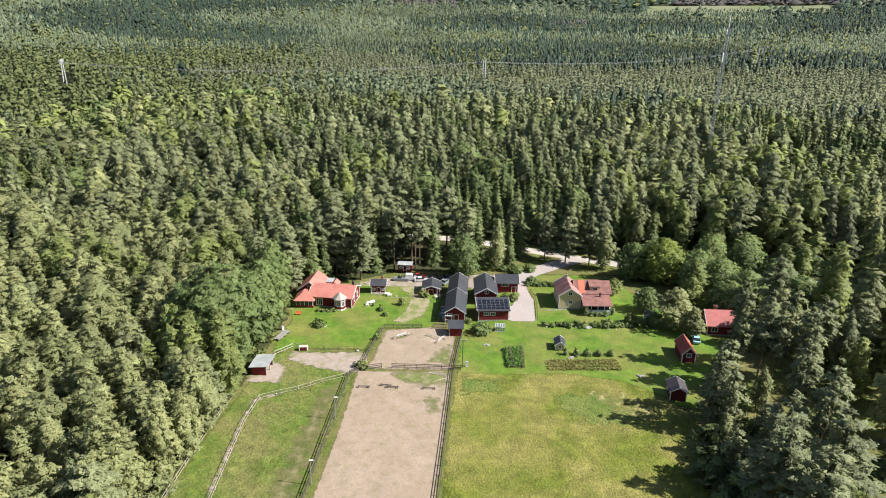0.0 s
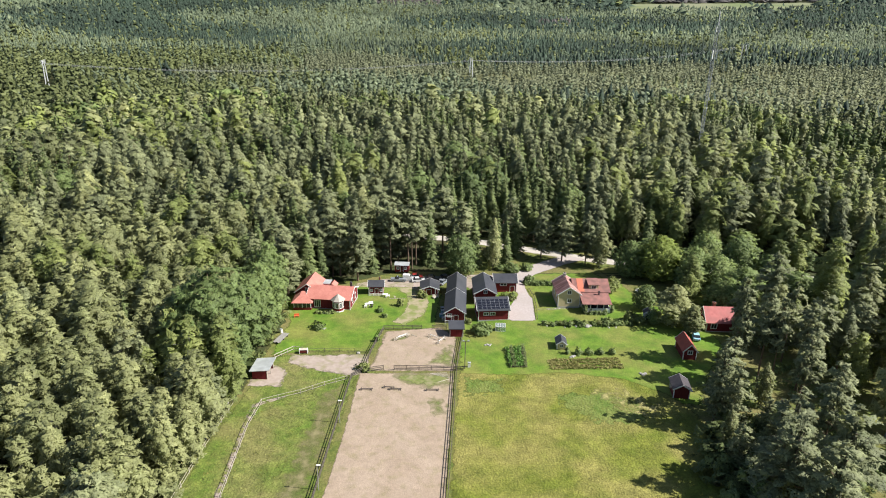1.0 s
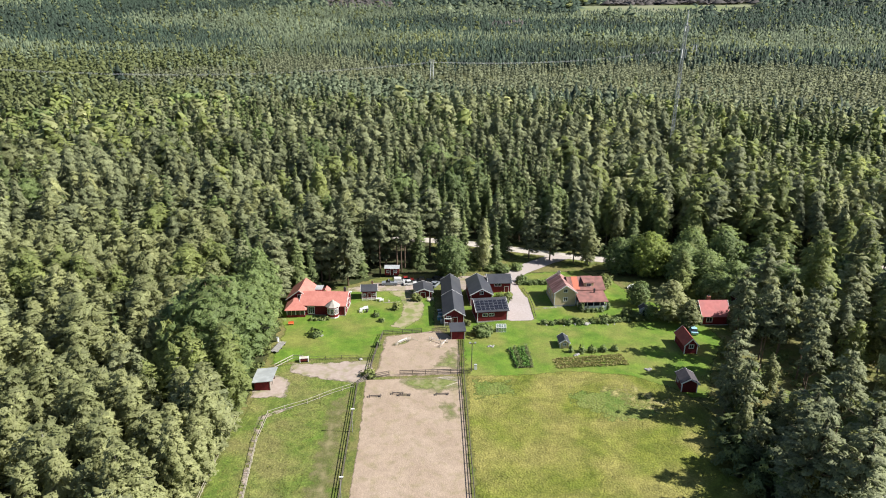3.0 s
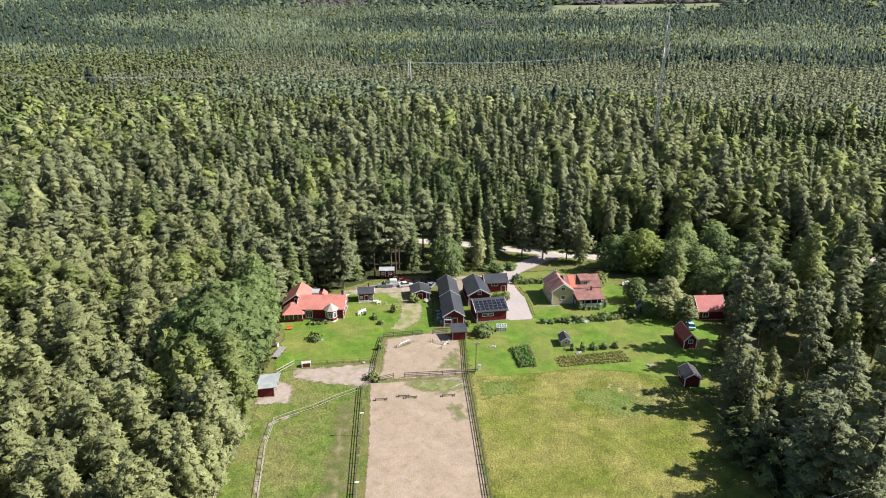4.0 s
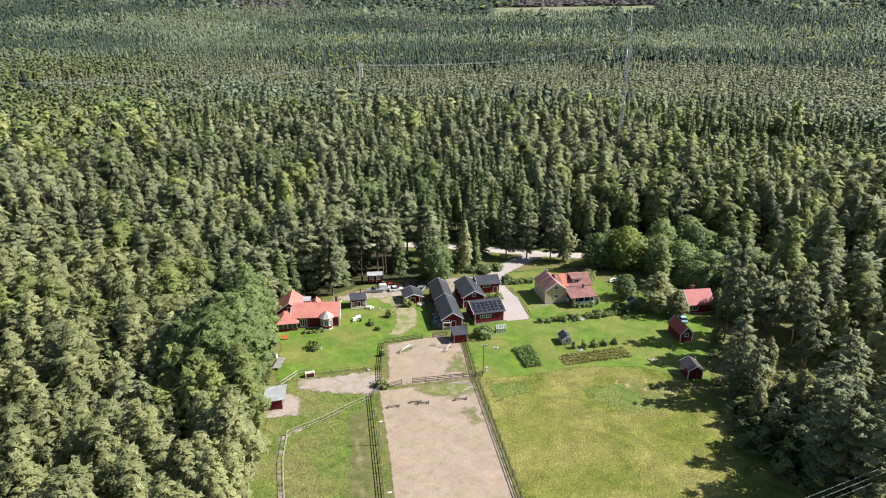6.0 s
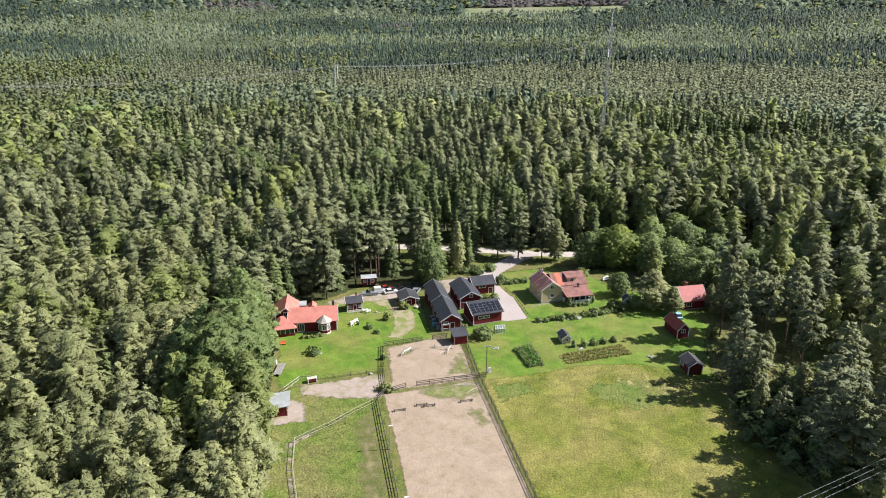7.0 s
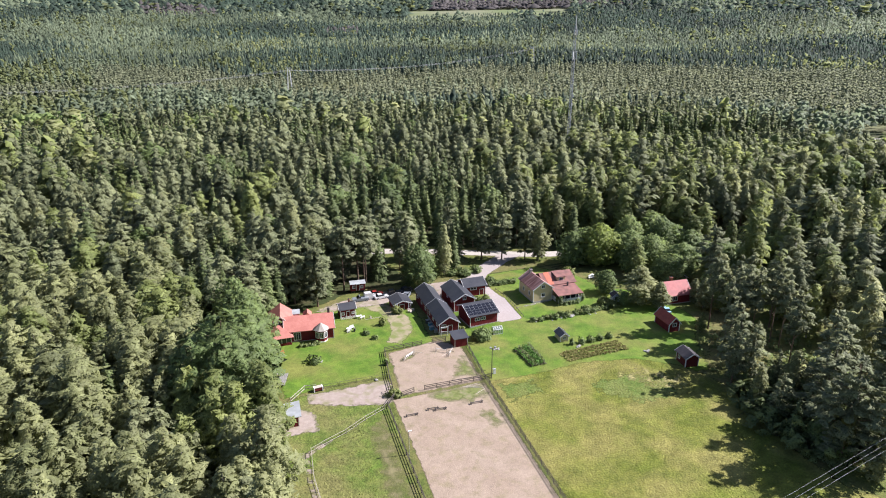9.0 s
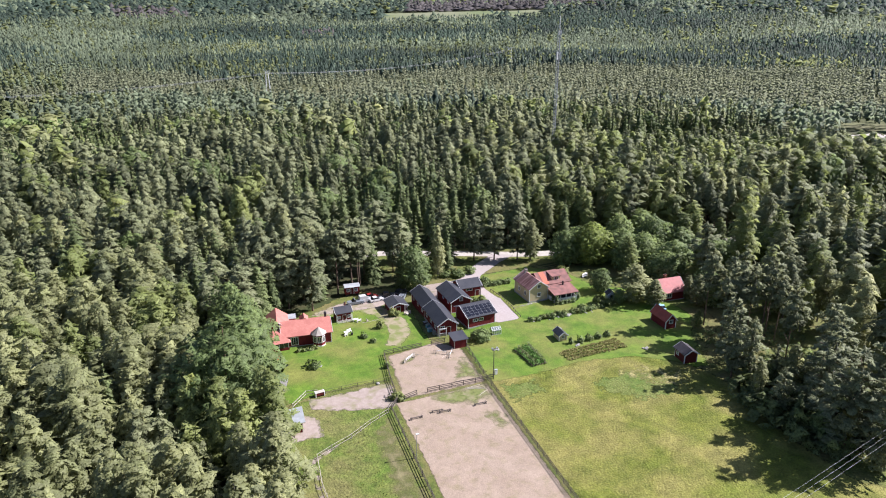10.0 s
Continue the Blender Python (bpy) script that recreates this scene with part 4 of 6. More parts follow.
kind = np.where((x > -48) & (x < -18) & (y > 40) & (y < 75) & (kind > 1), np.where(u < 0.5, 0, 1), kind)
size = rng.normal(1.08, 0.18, len(x)) * (1 - (0.2 + 0.12 * sm(0, -20, y)) * west) * np.where(young, 0.55, 1) * np.where(kind == 3, 1.1, 1)
low_ = inside([(66, 34), (84, 28), (128, 28), (128, 70), (70, 74)], x, y)
kind = np.where(low_, np.where(u < 0.5, 3, 4), kind)
size = np.clip(size * np.where(low_, 0.68, 1.0), 0.4, 1.65)
grove = np.hypot(x + 130, y - 352) < 28
size = np.where(grove, 1.55, size)
wide = rng.uniform(0.9, 1.35, len(x)) * np.where(grove, 1.15, 1.0) * np.where(young, 1.25, np.where(low_, 1.3, 1)) * np.where(west > 0.5, 1.12, 1.0) * (1 + 0.22 * sm(240, 360, dist))
edge = poly_dist(x, y, CLEARING + CLEARING[:1])
for sp in SPOTS:
    tree(*sp[:4], sp[4] * (1.05 if sp[0] == "pine" else 1.1), variant=sp[5] if len(sp) > 5 else None)
ids = np.argsort(edge + 1000 * ((y > 100) | (x > 110) | (x < -75) | (y < -60)))[:230]
for i in ids:
    tree(KINDS[kind[i]], x[i], y[i], float(size[i]), float(wide[i]), level=0 if edge[i] < 7 else 1)
rest = np.ones(len(x), bool)
rest[ids] = False
detail = np.where(young, 400.0, dist)
NAMES = {0: ("spruce_forest", "dense dark spruce forest"), 1: ("pine_forest", "tall grey-green pine forest"), 2: ("birch_forest", "light green birch wood"), 3: ("deciduous_wood", "scattered broad-leaved trees in the forest"), 4: ("aspen_wood", "bright yellow-green aspens among the conifers")}
for k in range(5):
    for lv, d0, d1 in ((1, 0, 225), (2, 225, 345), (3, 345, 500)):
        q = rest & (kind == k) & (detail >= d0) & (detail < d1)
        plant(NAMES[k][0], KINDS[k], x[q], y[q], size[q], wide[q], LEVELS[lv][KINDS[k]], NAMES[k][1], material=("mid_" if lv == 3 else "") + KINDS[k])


# far woods
def simple(kind, rng, tiers, k):
    """A tree of a few faces for the distance, 18 m high."""
    if kind == "spruce":
        f = np.arange(tiers) / (tiers - 1)
        c = np.stack([rng.normal(0, 0.08, tiers), rng.normal(0, 0.08, tiers), 9.5 + 8.5 * f], 1)
        R = 2.5 - 1.4 * f
        up = np.tile((0.0, 0, 1.0), (tiers, 1))
        return fans(c, up + rng.normal(0, 0.04, (tiers, 3)), np.tile((1.0, 0, 0), (tiers, 1)), R, R, 5.5, k, rng, up * 0.05, 0.3)
    m = tiers * 2
    f, a = (np.arange(m) + 0.6) / m, np.arange(m) * 2.4 + rng.uniform(0, 6)
    R = np.where(f > 0.85, 0.1, 1.9 * (1.15 - f) ** 0.6 * rng.uniform(0.7, 1.1, m))
    d = np.stack([np.cos(a), np.sin(a), np.full(m, 0.3)], 1)
    c = d * R[:, None]
    c[:, 2] = 8.0 + 9.6 * f
    q = (2.5 if tiers < 4 else 1.9) * (1.15 - 0.5 * f)
    return fans(c, d * 0.95 + np.array((0, 0, 0.35)) + rng.normal(0, 0.15, (m, 3)), np.tile((0.0, 0, 1.0), (m, 1)) + rng.normal(0, 0.2, (m, 3)), q * 1.15, q * 0.72, q * 0.6, max(4, k - 1), rng, d * 0.4 + np.array((0, 0, 0.6)), 0.4)


def far_lib(tiers, k):
    out = {}
    for kd in ("spruce", "pine"):
        out[kd] = []
        for _ in range(8):
            out[kd].append((None, simple(kd, rng, tiers, k)))
    return out


TINY, MINI = far_lib(4, 5), far_lib(2, 5)
PYLINE = [(-800, 420), (-355, 502), (48, 630), (455, 855), (900, 1180)]
CAMP = (-12, -115)


def sector(r0, r1, a0, a1, n=10):
    """Outline of a ring sector seen from the flight; angles from +y towards +x."""
    an = np.radians(np.linspace(a0, a1, n))
    return [(CAMP[0] + r0 * math.sin(a), CAMP[1] + r0 * math.cos(a)) for a in an] + [(CAMP[0] + r1 * math.sin(a), CAMP[1] + r1 * math.cos(a)) for a in an[::-1]]


patch("bog", sector(540, 960, -18, 58, 24), M["bog"], 0.5, "open brown bog with heath and sparse pines", "bog", amp=30, step=25, cell=40, seed=31.0)
FIELD = sector(2620, 3060, 16.0, 29.5)
patch("distant_field", FIELD, M["far_field"], 2.0, "distant pale green field beyond the forest", "field", amp=60, step=80, cell=90, seed=32.0)
for name, r0, r1, step, scale in (("far_woods", 480, 1000, 7.2, 1.0), ("farther_woods", 1000, 1600, 9.0, 1.1), ("distant_woods", 1600, 2700, 15.5, 1.35), ("horizon_woods", 2700, 4700, 34, 1.9)):
    x, y = scatter(-r1, r1, 60, r1, step, rng)
    d = np.hypot(x + 12, y + 115)
    k = in_view(x, y, 3) & (d > r0 * 0.8) & (d < r1 * 1.14) & ~inside(FIELD, x, y) & ~inside(LOT, x, y)
    x, y, d = x[k], y[k], d[k]
    dn = d * (1 + 0.2 * n2(x, y, 0.006, 17.0)) + rng.normal(0, 0.015, len(x)) * d
    k = (dn > r0 if r0 > 500 else d + 90 * n2(x, y, 0.014, 30.0) > 470) & (dn < r1)
    k &= (poly_dist(x, y, PYLINE) > 16) | (rng.uniform(size=len(x)) < 0.12)
    k &= (poly_dist(x, y, [(-355, 502), (-300, 404)]) > 8) & (poly_dist(x, y, [(48, 630), (42, 575)]) > 15) & (poly_dist(x, y, [(455, 855), (425, 800)]) > 15)
    x, y, d = x[k], y[k], d[k]
    az = np.degrees(np.arctan2(x - CAMP[0], y - CAMP[1]))
    g = rng.normal(size=len(x))
    near_ = name == "far_woods"
    v, w = n2(x, y, 0.0045 if near_ else 0.0019, 7.0), n2(x, y, 0.011 if near_ else 0.006, 2.0)
    dd = d + 190 * v + 90 * w + 25 * g
    bog = (dd > 560) & (dd < 960 + 60 * v) & (az + 14 * w + 8 * v > -13)
    pale = (rng.uniform(size=len(x)) < 0.75 * sm(-8, -17, az + 10 * w) * sm(1050, 850, dd) + 0.06 + 0.5 * sm(0.25, 0.45, w) * sm(1700, 1200, d)) & ~bog
    bare = ((np.abs(az - 26) < 8) & (d > 3060) & (d < 3400)) | ((np.abs(az - 10.3) < 1.3) & (np.abs(d - 2050) < 60)) | ((np.abs(az + 2) < 2.6) & (d > 2750) & (d < 2950))
    dark = (v + 0.12 * g > (0.28 if near_ else -0.05)) & ~bog & ~pale & ~bare
    mixed = ~dark & ~bog & ~pale & ~bare
    open_ = (n2(x, y, 0.012, 21.0) > 0.22) & (d > 600) & (d < 840) & bog
    open_ |= bog & ((((x - 40) / 115) ** 2 + ((y - 592) / 42) ** 2 < 1) | (((x - 235) / 75) ** 2 + ((y - 530) / 36) ** 2 < 1) | (((x - 345) / 60) ** 2 + ((y - 640) / 40) ** 2 < 1))
    hold = ~(open_ & (rng.uniform(size=len(x)) < 0.75)) & (~bog | (rng.uniform(size=len(x)) < 0.97))
    s = np.where(bog, 0.78, 1.0) * np.where(pale, 1.05, 1.0) * np.where(mixed & (v < -0.3), 0.75, 1.0) * rng.normal(1, 0.17, len(x)) * scale
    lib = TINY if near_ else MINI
    for flag, kd, mt, lb in ((bog, "pine", "bog_pine", "stunted grey-green pines on the bog"), (pale, "pine", "far_aspen", "distant yellow-green broad-leaved trees"), (dark, "spruce", "far_spruce", "distant dark spruce forest tinted blue for haze"),
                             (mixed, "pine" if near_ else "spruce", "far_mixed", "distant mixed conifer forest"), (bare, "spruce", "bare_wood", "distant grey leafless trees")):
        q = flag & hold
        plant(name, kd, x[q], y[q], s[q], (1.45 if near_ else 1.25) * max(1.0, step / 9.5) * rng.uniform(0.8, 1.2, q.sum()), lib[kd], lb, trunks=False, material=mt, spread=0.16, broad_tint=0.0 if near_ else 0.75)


# ---- meadow and paddock grass ----
M["grass_tuft"] = surf("dry meadow grass blades", (0.132, 0.165, 0.019), (0.199, 0.214, 0.036), 0.28, 0.9, (0.300, 0.262, 0.084), 0.09, 0.75, island=0.08, translucent=0.3, leafy=True, swirl=((0.12, 0.16), (0.35, 0.12), (1.6, 0.1)))


def tufts(name, poly, step, h, material, label, seed, keep=1.0):
    g = np.random.default_rng(seed)
    P = np.array(poly)
    x, y = scatter(P[:, 0].min(), P[:, 0].max(), max(P[:, 1].min(), -48), P[:, 1].max(), step, g, 0.5)
    k = inside(poly, x, y) & (g.uniform(size=len(x)) < keep)
    x, y = x[k], y[k]
    hh = h * g.uniform(0.5, 1.3, len(x)) * (1 + 0.8 * n2(x, y, 0.25, 5.0))
    hh = np.maximum(hh, 0.08)
    c = np.stack([x, y, gz(x, y) + hh * 0.5 + 0.04], 1)
    n = g.normal(size=(len(x), 3))
    n[:, 2] = n[:, 2] * 0.25 + 0.45
    V, F = quads(c, n, np.full(len(x), step * 0.42), hh * 0.7, g, np.tile((0.0, 0, 1.0), (len(x), 1)) + g.normal(0, 0.25, (len(x), 3)))
    return tagged(new(name, mesh_np(name, V, F, [material], out=np.tile((0.12, -0.02, 1.0), (len(V), 1)))), label, "grass", kind="stuff")


tufts("meadow_grass", [(14.6, -2), (25, -2), (38, -1), (50, -3), (58, -9), (61, -16), (63, -30), (57.5, -39), (58, -48), (11.5, -48), (13.2, -20)], 0.27, 0.13, M["grass_tuft"], "tall dry meadow grass", 3, 0.6)

tufts("paddock_grass", [(-30, -13), (-24, -12), (-15, -8), (-16.5, -24), (-17.5, -48), (-31.5, -48)], 0.42, 0.13, M["grass_tuft"], "coarse paddock grass and weeds", 4, 0.3)


# ---- scrub under the forest edge ----
def scrub(name, poly, step, h, kind, label, seed, keep=0.8):
    """A low thicket of leafy bushes, too dense to count."""
    g = np.random.default_rng(seed)
    P = np.array(poly)
    x, y = scatter(P[:, 0].min(), P[:, 0].max(), P[:, 1].min(), P[:, 1].max(), step, g, 0.5)
    k = inside(poly, x, y) & (g.uniform(size=len(x)) < keep)
    x, y = x[k], y[k]
    lib = []
    for _ in range(5):
        lib.append((None, puffs(1.0, 0.75, 22, 6, 0.24, g)))
    plant(name, kind, x, y, h * g.uniform(0.5, 1.35, len(x)), g.uniform(0.9, 1.5, len(x)), lib, label, trunks=False, rng=g)


scrub("edge_scrub", [(-39, -75), (-34.2, -75), (-34, -27), (-32, -12), (-36, -8), (-39, -30)], 1.9, 2.6, "birch", "dense leafy scrub below the birch wood", 41)
scrub("edge_scrub", [(-36, 2), (-30.5, 2), (-29.8, 24), (-33.6, 38), (-28, 50.5), (-33, 52), (-38, 36)], 2.2, 2.0, "aspen", "bright green bushes along the lawn edge", 42, 0.6)
scrub("glade_scrub", [(61, -14), (68, -2), (92, 4), (94, -50), (60, -52), (60, -40), (64, -30), (62, -22)], 2.4, 1.4, "leaf", "low scrub and saplings beneath the pines", 43, 0.5)
scrub("glade_scrub", [(58.5, -26), (63, -23), (72, -22), (77, -30), (77, -43), (60, -46), (57.5, -38), (57.5, -31)], 1.9, 3.4, "spruce", "dark spruce saplings and scrub beneath the pines", 44, 0.75)


# ---- buildings ----
RW, WH, BR = M["red_wood"], M["white"], M["black_roof"]
M["panel"] = surf("solar cells", (0.010, 0.012, 0.020), (0.015, 0.017, 0.027), 2, 0.3, spec=0.25)
M["panel_frame"] = surf("grey panel frame", (0.26, 0.265, 0.275), (0.32, 0.325, 0.335), 3, 0.5, metal=0.2)
M["brick"] = surf("chimney brick", (0.22, 0.09, 0.06), (0.30, 0.13, 0.09), 4, 0.9)
M["concrete"] = surf("grey plinth stone", (0.30, 0.29, 0.27), (0.40, 0.39, 0.36), 2, 0.9)
M["dark_red"] = surf("dark red boards", (0.10, 0.014, 0.013), (0.14, 0.02, 0.017), 1.2, 0.85, stretch=(6, 6, 1))
M["red_sheet"] = surf("faded red sheet roof", (0.37, 0.105, 0.098), (0.45, 0.14, 0.128), 1.4, 0.6, (0.31, 0.12, 0.11), 0.5, 0.5)
M["red_tile"] = surf("red roof tiles", (0.32, 0.07, 0.05), (0.40, 0.10, 0.07), 1.6, 0.75, (0.26, 0.07, 0.055), 0.6, 0.5)
M["bright_tile"] = surf("new orange tiles", (0.43, 0.13, 0.078), (0.50, 0.165, 0.10), 2.5, 0.75)
M["pale_slate"] = surf("pale grey shingles", (0.33, 0.29, 0.25), (0.42, 0.38, 0.33), 2, 0.7)
M["teal"] = surf("faded blue cloth", (0.10, 0.25, 0.36), (0.22, 0.42, 0.52), 1, 0.7)
M["orange"] = surf("orange plastic", (0.62, 0.12, 0.04), (0.70, 0.16, 0.06), 2, 0.6)
M["rubber"] = surf("black rubber", (0.015, 0.015, 0.016), (0.03, 0.03, 0.03), 3, 0.9)
M["plum"] = surf("aged black-brown roof felt", (0.05, 0.045, 0.05), (0.08, 0.07, 0.075), 1.5, 0.7)


def plinth(ob, L, W, off=(0, 0), h=0.25):
    bm = bmesh.new()
    box(bm, off[0] - L / 2 - 0.04, off[0] + L / 2 + 0.04, off[1] - W / 2 - 0.04, off[1] + W / 2 + 0.04, -0.9, h)
    part("plinth", bm, M["concrete"], ob)


def chimney(ob, x, y, z0, z1, material, w=0.6):
    bm = bmesh.new()
    box(bm, x - w / 2, x + w / 2, y - w / 2, y + w / 2, z0, z1)
    box(bm, x - w / 2 - 0.07, x + w / 2 + 0.07, y - w / 2 - 0.07, y + w / 2 + 0.07, z1, z1 + 0.12)
    c = part("chimney", bm, material, ob)
    bm = bmesh.new()
    box(bm, x - 0.16, x + 0.16, y - 0.16, y + 0.16, z1 + 0.12, z1 + 0.4)
    part("flue", bm, M["black_roof"], c)


# long stable: a higher front half and a lower rear half
b = thing("stable", 14.25, 29.2, 87.3, z=-0.15, label="long red stable, tall front half, dark metal roof", category="stable")
gable_body(b, 11.4, 5.0, 2.75, 4.35, RW, BR, 0.36, trim=WH)
plinth(b, 11.4, 5.0)
window(b, face("W", 11.4, 5, 1.35, 1.9), 1.0, 0.8)
door(b, face("W", 11.4, 5, -0.3, 0), 1.0, 2.0, M["dark_red"])
for u in (-3.5, 0, 3.5):
    window(b, face("N", 11.4, 5, u, 1.5), 0.9, 0.6)
bm = bmesh.new()
for u in (2.42, 0.75):
    beam(bm, (-6.9, u, 0), (-6.9, u, 2.3), 0.13)
beam(bm, (-6.9, 2.5, 2.3), (-6.9, 0.6, 2.3), 0.14)
beam(bm, (-6.9, 2.5, 1.1), (-6.9, 0.6, 1.1), 0.1)
part("porch_frame", bm, WH, b, "white painted entrance frame")
b = thing("stable", 14.9, 41.2, 87.3, z=-0.85, label="lower rear half of the stable, dark metal roof", category="stable")
gable_body(b, 12.4, 4.9, 2.85, 4.45, RW, BR, 0.34, trim=WH)
for u in (-4, 0, 4):
    window(b, face("N", 12.4, 4.9, u, 1.6), 0.9, 0.6)

# shed in front of the stable
b = thing("shed", 14.2, 17.2, 0, z=-0.05, label="small red shed with a flat dark metal roof", category="shed")
bm = bmesh.new()
prism(bm, [(-1.55, -0.3), (1.6, -0.3), (1.6, 2.5), (-1.55, 2.15)], -1.65, 1.65, Matrix.Rotation(radians(90), 4, "Z"))
part("wall", bm, RW, b)
bm = bmesh.new()
prism(bm, [(-1.95, 2.14), (2.0, 2.58), (2.0, 2.7), (-1.95, 2.26)], -1.95, 1.95, Matrix.Rotation(radians(90), 4, "Z"))
part("roof", bm, BR, b)
for sx in (-1, 1):
    bm = bmesh.new()
    box(bm, sx * 1.58 - 0.09, sx * 1.58 + 0.09, -1.6, -1.5, 0, 2.1)
    part("corner_board", bm, M["pale_wood"], b)

# solar barn
b = thing("barn", 23.65, 28.15, 4.2, z=-0.15, label="red barn with solar panels on its dark roof", category="barn")
gable_body(b, 7.8, 6.9, 3.0, 4.6, RW, BR, 0.42, trim=WH, ridge_off=0.75, eave_n=3.4)
plinth(b, 7.8, 6.9)
for u in (-1.9, -0.25):
    window(b, face("S", 7.8, 6.9, u, 1.95), 1.15, 0.62)
window(b, face("E", 7.8, 6.9, 0.5, 1.7), 1.0, 0.9)
k = (4.6 - 3.0) / (3.45 + 0.75)
slope = math.atan(k)
for i in range(7):
    for j in range(2):
        cx, s = -3.42 + i * 1.14, 0.55 + j * 1.78
        m = pose(0, -3.87, 3.0 - k * 0.42 + 0.15) @ Matrix.Rotation(slope, 4, "X") @ pose(cx, s + 0.85, 0.05)
        bm = bmesh.new()
        box(bm, -0.55, 0.55, -0.86, 0.86, -0.03, 0.02, m)
        p = part("solar_panel", bm, M["panel_frame"], b, "dark solar panel with a thin metal frame")
        for q in (-1, 1):
            bm = bmesh.new()
            box(bm, -0.525, 0.525, min(q * 0.02, q * 0.84), max(q * 0.02, q * 0.84), 0.021, 0.03, m)
            part("cells", bm, M["panel"], p)

# two-storey barn and its wing
b = thing("barn", 22.5, 40.1, 90, z=-0.5, label="two-storey red barn with dark metal roof", category="barn")
gable_body(b, 10.4, 5.8, 3.35, 4.95, RW, BR, 0.36, trim=WH)
plinth(b, 10.4, 5.8)
window(b, face("W", 10.4, 5.8, 0, 3.75), 0.75, 0.75)
for u in (-3, 0.5):
    window(b, face("N", 10.4, 5.8, u, 2.6), 0.8, 0.7)
b = thing("barn", 28.7, 45.3, 0, z=-0.9, label="red barn wing with dark metal roof", category="barn")
gable_body(b, 6.2, 5.8, 3.75, 5.15, RW, BR, 0.34, trim=WH)
window(b, face("S", 6.2, 5.8, -0.6, 3.15), 1.7, 0.6)
door(b, face("S", 6.2, 5.8, 1.9, 0.5), 1.1, 2.1, M["dark_red"])
window(b, face("E", 6.2, 5.8, 0, 2.0), 0.9, 0.9)

# carport-like shed beside the path
b = thing("shed", 7.4, 44.9, 90, z=-1.55, label="small red shed with a grey gable roof and open front", category="shed")
gable_body(b, 5.2, 4.8, 2.15, 3.0, RW, BR, 0.42, trim=WH, offset=(0.3, 0))
for u in (-1.6, 1.6):
    bm = bmesh.new()
    beam(bm, (-2.8, u, 0), (-2.8, u, 2.3), 0.14)
    part("post", bm, WH, b)
door(b, face("W", 4.6, 4.8, 0.2, 0), 1.2, 1.85, M["dark_red"])

# guest hut with a porch
b = thing("hut", -7.7, 44.1, 1.5, z=-1.5, label="small red hut with dark roof and white porch rail", category="hut")
gable_body(b, 4.0, 3.4, 2.75, 3.8, RW, BR, 0.36, trim=WH, offset=(0, 0.3))
door(b, face("S", 4.0, 2.8, 0.1, 0.1), 0.8, 1.9, M["dark_red"])
for u in (-1.25, 1.35):
    window(b, face("S", 4.0, 2.8, u, 1.5), 0.5, 0.6)
bm = bmesh.new()
box(bm, -2.0, 2.0, -2.5, -1.45, 0.05, 0.2)
part("porch_floor", bm, M["pale_wood"], b)
for u in (-1.95, -0.65, 0.65, 1.95):
    bm = bmesh.new()
    beam(bm, (u, -2.45, 0.1), (u, -2.45, 2.5 if abs(u) > 1 else 1.0), 0.1)
    part("post", bm, WH, b)
for z in (0.45, 0.75, 1.0):
    bm = bmesh.new()
    beam(bm, (-1.95, -2.45, z), (1.95, -2.45, z), 0.05, 0.1)
    part("rail", bm, WH, b)
chimney(b, 0.9, 0.9, 3.2, 4.3, M["brick"], 0.4)

# wagon hut at the forest edge
b = thing("wagon_hut", -1.2, 60.6, -4, z=-1.9, label="red wooden wagon hut with a pale arched roof", category="hut")
bm = bmesh.new()
box(bm, -2.1, 2.1, -1.2, 1.2, 0.7, 2.9)
part("wall", bm, RW, b)
bm = bmesh.new()
prism(bm, [(-1.45, 2.85), (-1.0, 3.15), (-0.4, 3.3), (0.4, 3.3), (1.0, 3.15), (1.45, 2.85), (1.0, 3.05), (0, 3.2), (-1.0, 3.05)], -2.3, 2.3, Matrix.Rotation(radians(90), 4, "Z"))
part("roof", bm, M["zinc_roof"], b)
for u in (-1.2, 1.1):
    window(b, face("S", 4.2, 2.4, u, 1.9), 0.6, 0.7)
door(b, face("S", 4.2, 2.4, 0, 0.75), 0.75, 1.9, M["dark_red"])
for sx in (-1.4, 1.4):
    for sy in (-1.05, 1.05):
        bm = bmesh.new()
        rod(bm, (sx, sy - 0.1, 0.4), (sx, sy + 0.1, 0.4), 0.42, 0.42, 14)
        part("wheel", bm, M["rubber"], b)

# red house with orange tiles
b = thing("house", -18.8, 35.9, -6, z=-0.6, label="red wooden house with orange tile roofs and corner porch", category="house")
OT = M["orange_tile"]
gable_body(b, 11.6, 8.8, 2.95, 4.8, RW, OT, 0.35, trim=WH)
plinth(b, 11.6, 8.8)
window(b, face("E", 11.6, 8.8, -1.6, 1.7), 0.9, 1.3)
window(b, face("E", 11.6, 8.8, 1.6, 1.7), 0.9, 1.3)
window(b, face("E", 11.6, 8.8, 0, 3.5), 0.7, 0.7)
window(b, face("S", 11.6, 8.8, -3.0, 1.55), 1.5, 1.9, mull=2)
chimney(b, 5.0, 0.9, 4.2, 5.6, M["plum"], 0.55)
